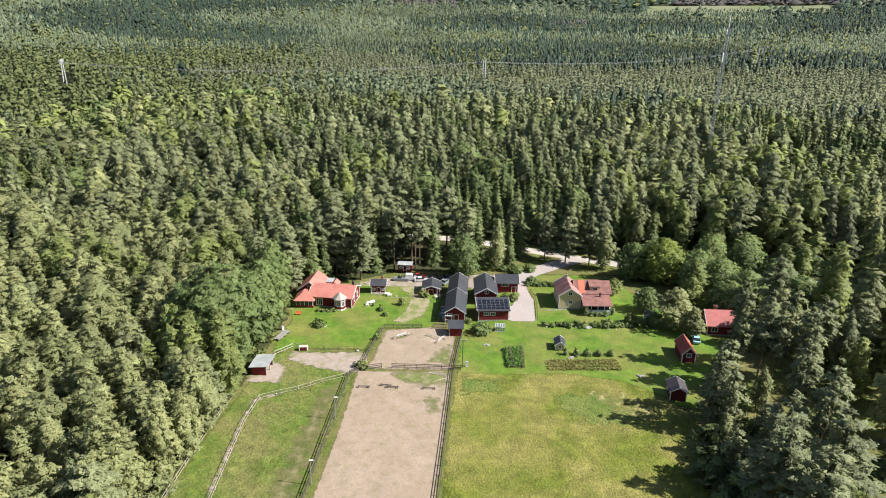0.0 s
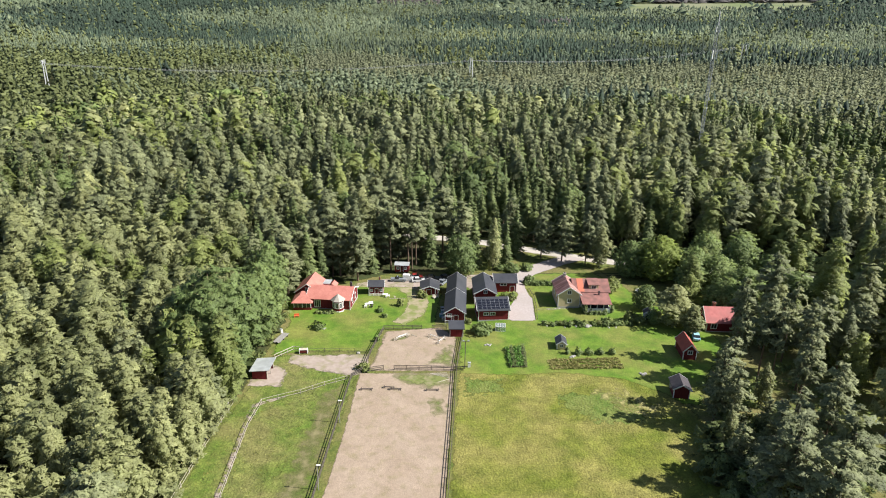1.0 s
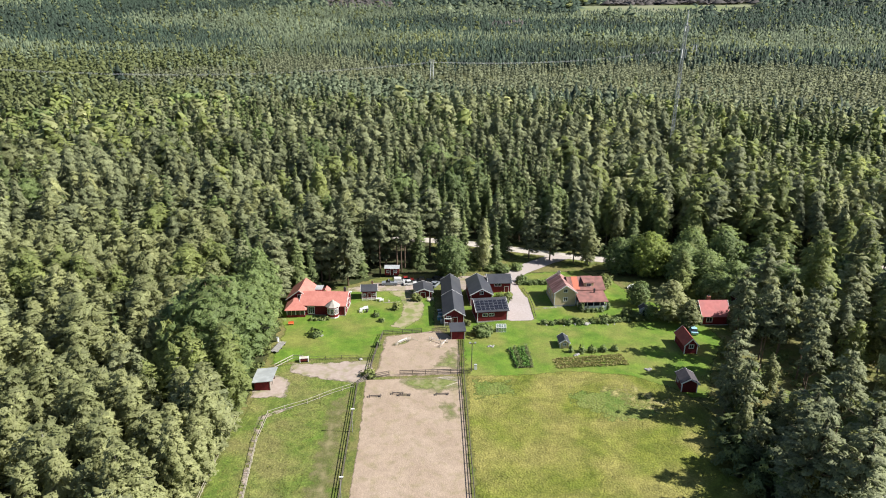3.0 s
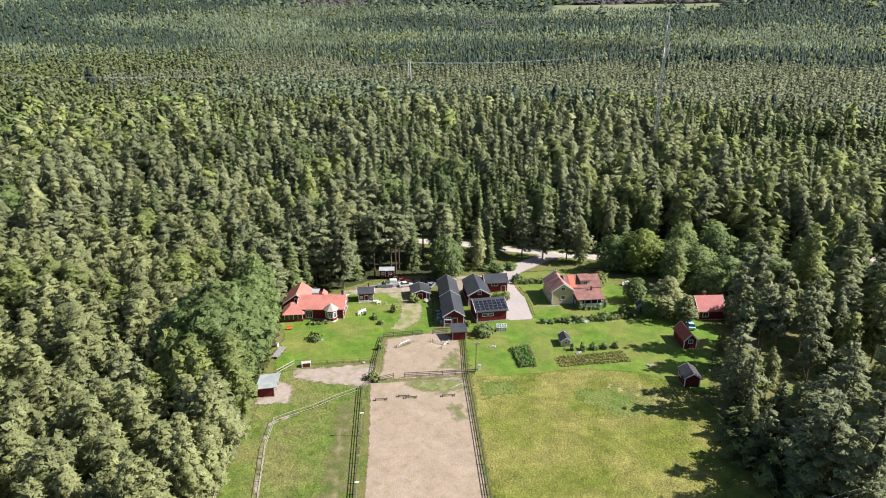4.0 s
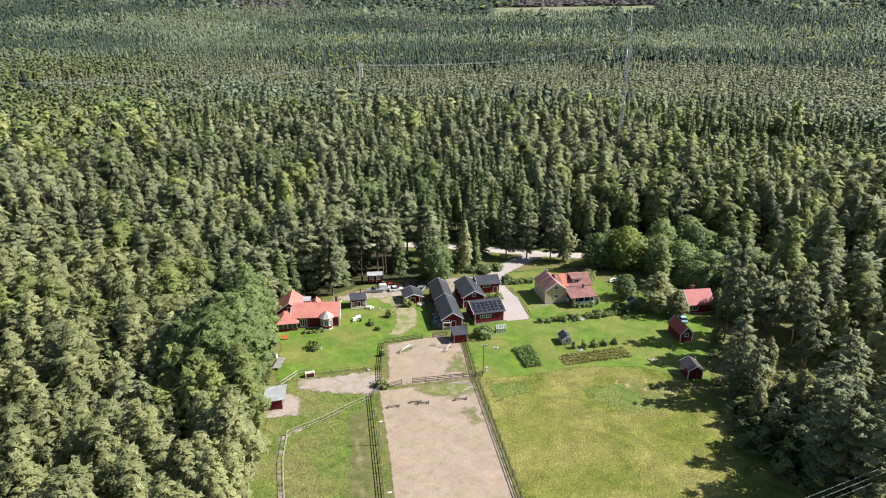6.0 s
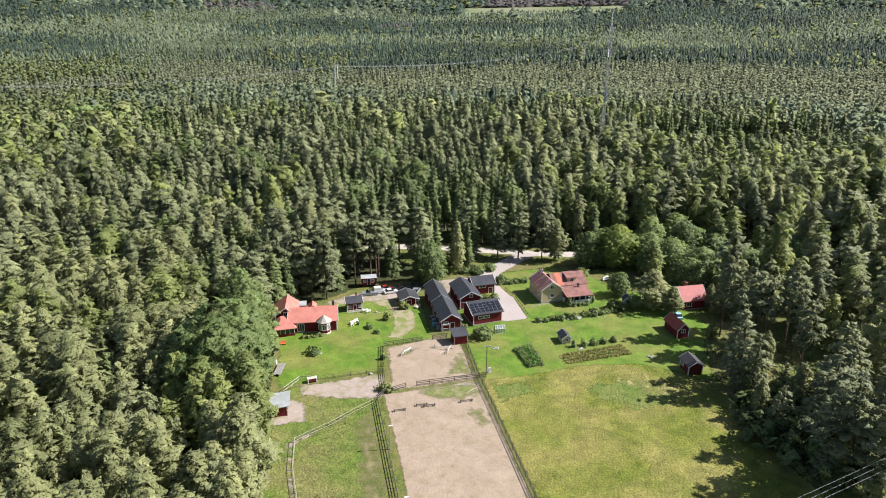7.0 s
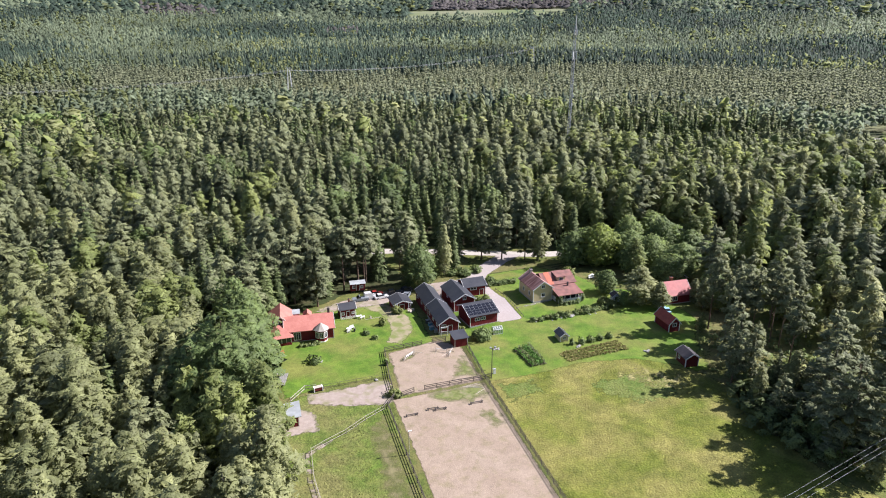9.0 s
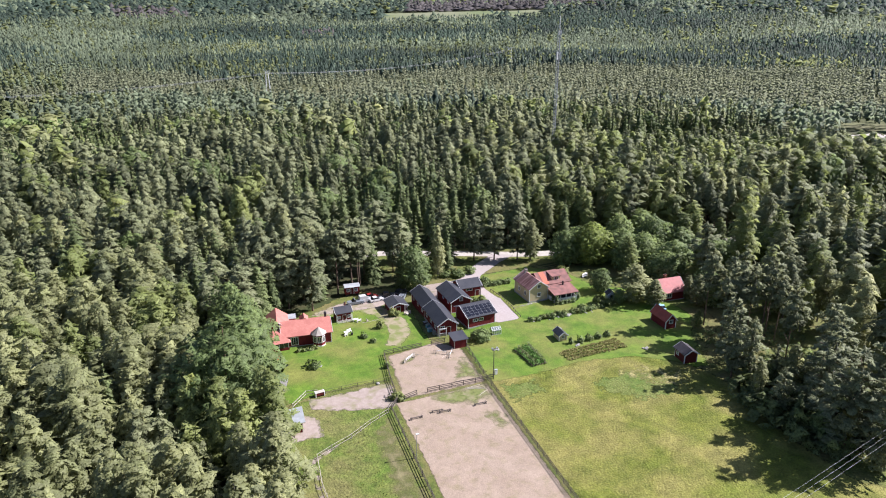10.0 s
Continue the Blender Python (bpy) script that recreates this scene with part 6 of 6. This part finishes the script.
bench(-8.3, 34.4, 20, 1.2, "white garden bench beside the table", WH)
bench(-8.0, 32.8, 250, 0.8, "dark garden chair on the lawn", M["plum"])
bench(-9.6, 32.6, 200, 0.8, "white garden chair on the lawn", WH)
garden_table(-5.0, 41.2, 0, 1.5, 0.8, "white table beside the hut", WH)
bench(-4.3, 40.4, 200, 1.2, "white bench beside the hut", WH)
bench(-2.2, 39.6, 95, 0.5, "pale plank seat on the grass", M["pale_wood"])
pole(-1.5, 39.4, 4, 4.5, None, 0.08, "long white pole lying on the lawn")
bench(-26.7, 26.4, 10, 1.3, "bright orange garden seat on the lawn", M["orange"])
garden_table(67.0, 43.6, 30, 2.2, 0.8, "white slatted table on the shaded lawn", WH)
bench(66.4, 42.6, 10, 1.8, "white bench on the shaded lawn", WH)
for x0, y0, r in ((8.6, 40.4, 10), (9.6, 40.2, -15), (8.9, 39.6, 30)):
    bench(x0, y0, r, 0.8, "pale garden chair before the shed", M["pale_wood"])
for x0, y0, c in ((11.0, 29.5, "teal"), (10.6, 27.2, "teal"), (11.2, 25.2, "steel"), (10.9, 31.2, "plum")):
    ob = thing("storage_bin", x0, y0, 12, label="storage bin beside the stable wall", category="bin", group="bins by the stable")
    bm = bmesh.new()
    box(bm, -0.45, 0.45, -0.4, 0.4, 0, 0.9)
    part("bin", bm, M[c], ob)
    bm = bmesh.new()
    box(bm, -0.5, 0.5, -0.45, 0.45, 0.9, 0.98)
    part("lid", bm, M["steel"], ob)


# ---- vehicles ----
def paint(name, c, rough=0.35):
    return surf(name, c, tuple(v * 1.12 for v in c), 2, rough, spec=0.5)


def vehicle(name, x, y, rz, L, W, H, body, label, category, profile="car"):
    ob = thing(name, x, y, rz, label=label, category=category, group="parked vehicles")
    turn = Matrix.Rotation(0, 4, "Z")
    h0, hb = 0.28, 0.28 + (H - 0.28) * 0.55
    if profile == "van":
        hb = 0.28 + (H - 0.28) * 0.5
        low = [(-L / 2, h0), (L / 2, h0), (L / 2, hb * 0.95), (L / 2 - 0.9, hb), (-L / 2, hb)]
        cab = [(-L / 2 + 0.04, hb), (L / 2 - 0.95, hb), (L / 2 - 1.6, H), (-L / 2 + 0.1, H)]
    elif profile == "pickup":
        low = [(-L / 2, h0), (L / 2, h0), (L / 2, hb * 0.9), (L / 2 - 1.2, hb), (-L / 2, hb)]
        cab = [(-L * 0.05, hb), (L / 2 - 1.25, hb), (L / 2 - 1.9, H), (L * 0.02, H)]
    else:
        low = [(-L / 2, h0), (L / 2, h0), (L / 2, hb * 0.85), (L / 2 - 1.1, hb), (-L / 2 + 0.35, hb), (-L / 2, hb * 0.92)]
        cab = [(-L / 2 + 0.4, hb), (L / 2 - 1.15, hb), (L / 2 - 1.85, H), (-L / 2 + 0.95, H)]
    bm = bmesh.new()
    prism(bm, low, -W / 2, W / 2)
    bmesh.ops.bevel(bm, geom=bm.edges[:], offset=0.06, segments=2, affect="EDGES")
    part("body", bm, body, ob)
    bm = bmesh.new()
    prism(bm, cab, -W / 2 + 0.1, W / 2 - 0.1)
    bmesh.ops.bevel(bm, geom=bm.edges[:], offset=0.05, segments=2, affect="EDGES")
    cabin = part("cabin", bm, body if profile == "van" else M["glass"], ob)
    bm = bmesh.new()
    box(bm, cab[3][0] + 0.05, cab[2][0] - 0.05, -W / 2 + 0.16, W / 2 - 0.16, H - 0.03, H + 0.03)
    part("roof_panel", bm, body, cabin)
    if profile == "van":
        bm = bmesh.new()
        prism(bm, [(cab[1][0] - 0.05, hb + 0.05), (cab[1][0] + 0.02, hb + 0.05), (cab[2][0] + 0.02, H - 0.06), (cab[2][0] - 0.1, H - 0.06)], -W / 2 + 0.2, W / 2 - 0.2)
        part("windscreen", bm, M["glass"], cabin)
    for sx in (-1, 1):
        for sy in (-1, 1):
            bm = bmesh.new()
            u = sx * (L / 2 - 0.8)
            rod(bm, (u, sy * (W / 2 - 0.2), 0.32), (u, sy * (W / 2 + 0.02), 0.32), 0.32, 0.32, 16)
            w = part("wheel", bm, M["rubber"], ob)
            bm = bmesh.new()
            rod(bm, (u, sy * (W / 2), 0.32), (u, sy * (W / 2 + 0.035), 0.32), 0.19, 0.19, 12)
            part("rim", bm, M["steel"], w)
        bm = bmesh.new()
        for sy in (-1, 1):
            box(bm, sx * L / 2 - 0.03, sx * L / 2 + 0.03, sy * (W / 2 - 0.3) - 0.14, sy * (W / 2 - 0.3) + 0.14, hb * 0.72, hb * 0.86)
        part("headlight" if sx > 0 else "tail_light", bm, WH if sx > 0 else M["red_sheet"], ob)
    return ob


GREY, WHITE_P, RED_P, DARK_P = paint("grey car paint", (0.20, 0.22, 0.24)), paint("white car paint", (0.55, 0.55, 0.54)), paint("red car paint", (0.42, 0.04, 0.03)), paint("dark car paint", (0.03, 0.035, 0.045))
vehicle("pickup", -2.0, 53.2, 178, 4.6, 1.75, 1.65, GREY, "grey pickup truck parked on gravel", "car", "pickup")
vehicle("van", 1.0, 53.9, 0, 3.6, 1.75, 2.0, WHITE_P, "white van parked on gravel", "van", "van")
vehicle("car", 4.0, 53.0, 8, 4.1, 1.7, 1.4, WHITE_P, "white car parked on gravel", "car")
vehicle("car", 3.2, 55.9, 5, 4.1, 1.7, 1.4, RED_P, "red car parked behind a white one", "car")
vehicle("car", 8.0, 55.0, -4, 4.2, 1.75, 1.45, DARK_P, "dark car parked in shade", "car")
vehicle("car", 11.2, 51.6, 60, 4.2, 1.75, 1.45, GREY, "grey car parked in shade behind the stable", "car")
vehicle("car", 12.2, 55.6, 20, 4.2, 1.75, 1.45, DARK_P, "dark estate car under the trees", "car")
vehicle("car", 72.6, 15.6, 75, 3.9, 1.65, 1.4, paint("pale blue car paint", (0.30, 0.52, 0.62)), "pale blue car beside the cottage", "car")

# ---- mast, pylons and wires ----
ob = thing("radio_mast", 130.1, 170.2, 12, z=hz(130.1, 170.2), label="tall grey lattice radio mast with white antennas", category="mast")
H, R = 74.0, 0.75
legs = [(math.cos(a) * R, math.sin(a) * R) for a in (0.5, 2.594, 4.689)]
for lx, ly in legs:
    bm = bmesh.new()
    rod(bm, (lx, ly, 0), (lx, ly, H - 5), 0.11, 0.11, 6)
    part("leg", bm, M["mast_steel"], ob)
bm = bmesh.new()
z = 1.0
while z < H - 6:
    for i in range(3):
        (ax, ay), (cx, cy) = legs[i], legs[(i + 1) % 3]
        beam(bm, (ax, ay, z), (cx, cy, z + 1.6), 0.09)
        beam(bm, (ax, ay, z), (cx, cy, z), 0.09)
    z += 1.6
part("bracing", bm, M["mast_steel"], ob)
bm = bmesh.new()
rod(bm, (0, 0, H - 6), (0, 0, H), 0.22, 0.16, 8)
part("top_antenna", bm, WH, ob, "slim white top antenna")
for zz, hh, n, r in ((56.0, 3.6, 3, 1.2), (66.5, 2.2, 2, 1.0), (45, 1.0, 1, 1.0), (42, 1.0, 1, -0.9), (37, 1.1, 1, 0.9), (33, 1.0, 1, -0.7)):
    for i in range(n):
        a = i * 2.1 + zz
        bm = bmesh.new()
        box(bm, -0.22, 0.22, -0.16, 0.16, zz - hh / 2, zz + hh / 2, pose(r * math.cos(a), r * math.sin(a), 0, 0, 0, math.degrees(a)))
        part("antenna", bm, WH, ob, "white panel antenna")
bm = bmesh.new()
for hgt in (24, 46, 66):
    for a in (0.5, 2.594, 4.689):
        rod(bm, (math.cos(a) * R, math.sin(a) * R, hgt), (math.cos(a) * 34, math.sin(a) * 34, 0), 0.02, 0.02, 4)
part("guy_wire", bm, M["mast_steel"], ob)


def pylon(x, y, rz, h, w):
    """Portal of two narrow lattice legs that lean together below a crossarm."""
    ob = thing("pylon", x, y, rz, label="grey steel portal pylon carrying power lines", category="pylon", group="power line pylons")
    for s in (-1, 1):
        foot, head = s * w * 0.85, s * w * 0.42
        for q in (-1, 1):
            bm = bmesh.new()
            beam(bm, (foot + q * 0.9, 0, -1), (head + q * 0.35, 0, h), 0.34)
            part("leg", bm, M["pale_steel"], ob)
        bm = bmesh.new()
        for i in range(11):
            f0, f1 = i / 11, (i + 1) / 11
            e = 1 if i % 2 else -1
            beam(bm, (foot + (head - foot) * f0 + e * (0.9 - 0.55 * f0), 0, h * f0), (foot + (head - foot) * f1 - e * (0.9 - 0.55 * f1), 0, h * f1), 0.2)
        part("bracing", bm, M["pale_steel"], ob)
    bm = bmesh.new()
    for z in (h, h + 1.1):
        beam(bm, (-w * 1.2, 0, z - (z > h) * 0.2), (w * 1.2, 0, z - (z > h) * 0.2), 0.24)
    part("crossarm", bm, M["pale_steel"], ob)
    for u in (-1.1, 0, 1.1):
        bm = bmesh.new()
        rod(bm, (u * w, 0, h - 2.2), (u * w, 0, h), 0.12, 0.12, 6)
        part("insulator", bm, M["pale_steel"], ob)
    return ob


def wire(name, a, c, sag, r, label, material=None):
    """A hanging cable."""
    a, c = Vector(a), Vector(c)
    k = 24
    pts = [a.lerp(c, i / k) - Vector((0, 0, sag * (1 - (2 * i / k - 1) ** 2))) for i in range(k + 1)]
    bm = bmesh.new()
    rings = []
    side = (c - a).cross(Vector((0, 0, 1))).normalized()
    for p in pts:
        rings.append([bm.verts.new(p + (side * math.cos(t) + Vector((0, 0, math.sin(t)))) * r) for t in (0, 1.571, 3.142, 4.712)])
    for p, q in zip(rings[:-1], rings[1:]):
        for i in range(4):
            bm.faces.new((p[i], p[(i + 1) % 4], q[(i + 1) % 4], q[i]))
    return tagged(part(name, bm, material or M["pale_steel"]), label, "cable")


PY = [(-355, 502, 104, 26), (48, 630, 112, 26), (455, 855, 119, 26)]
for i, (px, py, pa, ph) in enumerate(PY):
    pylon(px, py, pa, ph, 5.5)
for (ax, ay, aa, ah), (cx, cy, ca, ch) in zip(PY[:-1], PY[1:]):
    for u in (-6, 0, 6):
        da, dc = (u * math.cos(radians(aa)), u * math.sin(radians(aa))), (u * math.cos(radians(ca)), u * math.sin(radians(ca)))
        wire("power_line", (ax + da[0], ay + da[1], hz(ax, ay) + ah - 2.2), (cx + dc[0], cy + dc[1], hz(cx, cy) + ch - 2.2), 9.0, 0.055, "high-voltage cable hanging over the forest", M["mast_steel"])


def wood_pole(x, y, rz):
    ob = thing("utility_pole", x, y, rz, label="wooden utility pole with a crossarm", category="utility pole", group="utility poles")
    bm = bmesh.new()
    rod(bm, (0, 0, -0.5), (0, 0, 10.0), 0.15, 0.11)
    part("pole", bm, M["old_wood"], ob)
    bm = bmesh.new()
    beam(bm, (-0.95, 0, 9.3), (0.95, 0, 9.3), 0.12)
    part("crossarm", bm, M["old_wood"], ob)
    for u in (-0.85, 0.0, 0.85):
        bm = bmesh.new()
        rod(bm, (u, 0, 9.3), (u, 0, 9.6), 0.05, 0.05, 6)
        part("insulator", bm, WH, ob)


wa, wb = (-6.0, -67.2), (104.0, -45.0)
wood_pole(*wa, 101)
wood_pole(*wb, 101)
for u in (-0.85, 0.0, 0.85):
    dx, dy = u * math.cos(radians(101)), u * math.sin(radians(101))
    wire("overhead_wire", (wa[0] + dx, wa[1] + dy, hz(*wa) + 9.6), (wb[0] + dx, wb[1] + dy, hz(*wb) + 9.6), 0.9, 0.010, "pale overhead wire crossing the meadow corner")


# ---- shrubs and beds ----
def shrub(x, y, r, h, kind="leaf", label="rounded green garden shrub", name="shrub", seed=0, per=16, size=0.16, clumps=14):
    g = np.random.default_rng(int(abs(x * 31 + y * 17)) + seed)
    V, F, O = broad(h, r, -0.05, clumps * 5, per // 3 + 2, "round", size * 1.6 + 0.09 * r, g, 1.0, 0.22)
    V, F, O = with_core((V, F, O), core_np(h * 0.88, r * 0.72, 0.0, "round", 6, 3, g), h * 0.4)
    ob = new(name, mesh_np(name, V, F, [M[kind]], tint=np.full(len(F), g.uniform(0.25, 0.7)), out=O))
    ob.matrix_world = pose(x, y, hz(x, y))
    return tagged(ob, label, "shrub", "garden shrubs")


for x0, y0, r, h in ((20.3, 17.6, 2.2, 2.7), (21.5, 18.2, 1.5, 2.1)):
    shrub(x0, y0, r, h, "leaf", "large dense green bush on the lawn", clumps=30, per=24)
shrub(-5.6, 30.3, 0.9, 1.0)
shrub(-4.1, 27.0, 0.8, 0.9)
shrub(-20.0, 19.9, 1.5, 1.3, "leaf", "low spreading shrub with pale stones", clumps=20)
shrub(-0.3, 33.9, 0.9, 2.2, "aspen", "small young tree on the lawn", "young_tree")
shrub(16.8, 24.0, 0.9, 1.4, "aspen")
shrub(17.6, 23.4, 0.7, 1.0, "aspen")
shrub(29.9, 36.8, 1.1, 1.6, "aspen")
shrub(28.6, 38.6, 1.3, 1.0, "leaf")
shrub(30.4, 39.0, 0.9, 1.2, "leaf")
shrub(4.8, 40.6, 1.2, 2.4, "aspen", "climbing shrub at the open shed")
shrub(5.8, 40.2, 0.9, 1.6, "aspen", "climbing shrub at the open shed")
shrub(-6.9, 0.4, 1.3, 1.6, "aspen", "grey-green willow shrub at the fence")
shrub(-6.0, -0.6, 0.9, 1.2, "aspen", "grey-green willow shrub at the fence")
shrub(-4.9, 13.0, 0.5, 1.3, "leaf", "weed clump at the fence")
for x0, y0 in ((48.0, 30.0), (48.2, 28.6), (55.4, 29.4)):
    shrub(x0, y0, 0.55, 2.4, "spruce", "slim dark cypress at the porch", "cypress")
for x0 in (49.8, 51.0, 52.2, 53.4):
    shrub(x0, 28.5, 0.7, 0.8, "leaf", "low shrub before the porch")
shrub(59.2, 44.0, 2.2, 4.2, "aspen", "pale weeping shrub behind the villa", clumps=26)
shrub(57.8, 42.0, 1.5, 3.2, "aspen", "pale weeping shrub behind the villa", clumps=20)
g = np.random.default_rng(4)
for i in range(22):
    f = i / 21
    x0, y0 = 36.5 + 22.0 * f, 21.6 + 1.0 * f + g.uniform(-0.6, 0.6)
    r = g.uniform(0.5, 1.0) * (1.6 if 0.62 < f < 0.78 else 1.0)
    shrub(x0, y0, r, r * 1.3, ("leaf", "aspen", "leaf")[i % 3], "mixed flowering shrub in the garden border", seed=i)
shrub(59.0, 24.5, 1.7, 2.8, "aspen", "bright yellow-green shrub in the border", clumps=24)
shrub(61.5, 23.4, 1.5, 1.8, "aspen", "bright yellow-green shrub in the border", clumps=20)
for i in range(12):
    shrub(35.0 + 0.72 * i, 47.5 + 0.1 * math.sin(i), 0.75, 1.3, "leaf", "clipped green hedge plant", "hedge_plant", seed=i)
shrub(36.4, 50.6, 1.6, 2.0, "leaf", clumps=24)
shrub(33.0, 62.0, 2.2, 2.6, "leaf", "wild bush at the bend of the driveway", clumps=26)
shrub(37.5, 63.5, 1.8, 2.2, "leaf", "wild bush at the bend of the driveway", clumps=24)
shrub(29.0, 63.5, 1.6, 2.0, "leaf", "wild bush at the bend of the driveway", clumps=24)
for x0, y0 in ((42.2, 7.4), (44.7, 7.5), (47.3, 7.6), (50.1, 7.8)):
    shrub(x0, y0, 0.85, 1.3, "leaf", "berry bush beside the beds", "berry_bush")
shrub(39.6, 7.6, 0.5, 1.6, "leaf", "small fruit tree beside the beds", "fruit_tree")
for i in range(9):
    shrub(-22.0 + i * 0.55, 28.9 + 0.3 * math.sin(i * 2), 0.5, 0.55, ("aspen", "leaf")[i % 2], "leafy perennial at the house wall", "perennial", seed=i, clumps=8)


# beds: rows of plants
M["soil"] = surf("dark bed soil", (0.07, 0.05, 0.035), (0.11, 0.08, 0.055), 3, 0.95, bump=0.4, bscale=6)
M["green_veg"] = surf("fresh vegetable leaves", (0.10, 0.21, 0.04), (0.16, 0.28, 0.06), 2, 0.8, island=0.3, translucent=0.2)
M["straw"] = surf("dry pale plants", (0.34, 0.29, 0.12), (0.25, 0.26, 0.08), 2, 0.9, island=0.2, translucent=0.3)
M["stone"] = surf("pale field stone", (0.24, 0.23, 0.21), (0.36, 0.345, 0.32), 3, 0.9, bump=0.3, bscale=6)


def bed_rows(name, corners, rows, kinds, label, h, seed, soil=None):
    """A planted bed: rows run from corner 0 to corner 1."""
    p = [Vector(c) for c in corners]
    patch(name + "_soil", corners, soil or M["soil"], 0.09, "dark soil of the planting bed", "soil", amp=0.08, seed=seed)
    g = np.random.default_rng(int(seed))
    for r in range(rows):
        f = (r + 0.5) / rows
        a, c = p[0].lerp(p[3], f), p[1].lerp(p[2], f)
        n = int((c - a).length / 0.2)
        ts = (np.arange(n) + g.uniform(0, 1, n)) / n
        P = np.stack([a.x + (c.x - a.x) * ts + g.normal(0, 0.1, n), a.y + (c.y - a.y) * ts + g.normal(0, 0.1, n), np.zeros(n)], 1)
        P = np.repeat(P, 9, 0) + g.normal(0, 1, (9 * n, 3)) * np.array((0.2, 0.2, 0.0))
        hh = h * g.uniform(0.3, 1.0, len(P)) * np.repeat(0.6 + 0.5 * np.abs(np.sin(ts * 9 + r)), 9)
        P[:, 2] = gz(P[:, 0], P[:, 1]) + 0.1 + hh
        V, F = quads(P, g.normal(size=(len(P), 3)) + np.array((0, 0, 0.8)), 0.22, 0.19, g)
        tagged(new(name + "_row", mesh_np(name + "_row", V, F, [M[kinds[r % len(kinds)]]], tint=np.full(len(F), 0.4), out=np.tile((0.3, 0.0, 0.95), (len(V), 1)))), label, "plants", kind="stuff")


bed_rows("vegetable_bed", [(25.3, 9.8), (25.6, 1.3), (29.6, 1.4), (30.2, 10.9)], 5, ("green_veg", "leaf", "green_veg", "green_veg", "leaf"), "row of leafy green vegetables", 0.7, 21.0)
bed_rows("berry_bed", [(34.8, 4.9), (51.0, 5.8), (51.2, 0.9), (34.8, 0.4)], 4, ("straw",), "row of dry yellowish plants", 0.3, 22.0, M["lawn"])
g = np.random.default_rng(9)


def stone(x, y, r, label="pale field stone on the grass"):
    bm = bmesh.new()
    bmesh.ops.create_icosphere(bm, subdivisions=2, radius=r)
    for v in bm.verts:
        v.co *= 1 + 0.25 * noise.noise(v.co * 2.2 / r + Vector((x, y, 0)))
        v.co.z *= 0.6
    ob = part("stone", bm, M["stone"])
    ob.matrix_world = pose(x, y, hz(x, y) + 0.2 * r, 0, 0, x * 40)
    tagged(ob, label, "stone", "garden stones")


for x0, y0, r in ((40.6, 6.2, 0.45), (41.1, 6.5, 0.35), (40.1, 6.0, 0.3), (21.4, 11.6, 0.4), (21.9, 11.2, 0.35), (20.9, 11.4, 0.3), (22.2, 11.8, 0.25), (-8.7, 7.2, 0.45), (-18.6, 19.4, 0.3), (-18.3, 19.9, 0.25), (54.6, -1.4, 0.5), (55.2, -1.0, 0.4), (54.2, -0.9, 0.35), (47.2, 21.4, 0.8), (48.0, 21.8, 0.6), (52.6, 22.3, 0.5), (44.5, 21.6, 0.4)):
    stone(x0, y0, r)
for i in range(14):
    stone(37 + float(g.uniform(0, 20)), 20.9 + float(g.uniform(-0.5, 0.8)), float(g.uniform(0.12, 0.28)), "stone in the garden border edge")
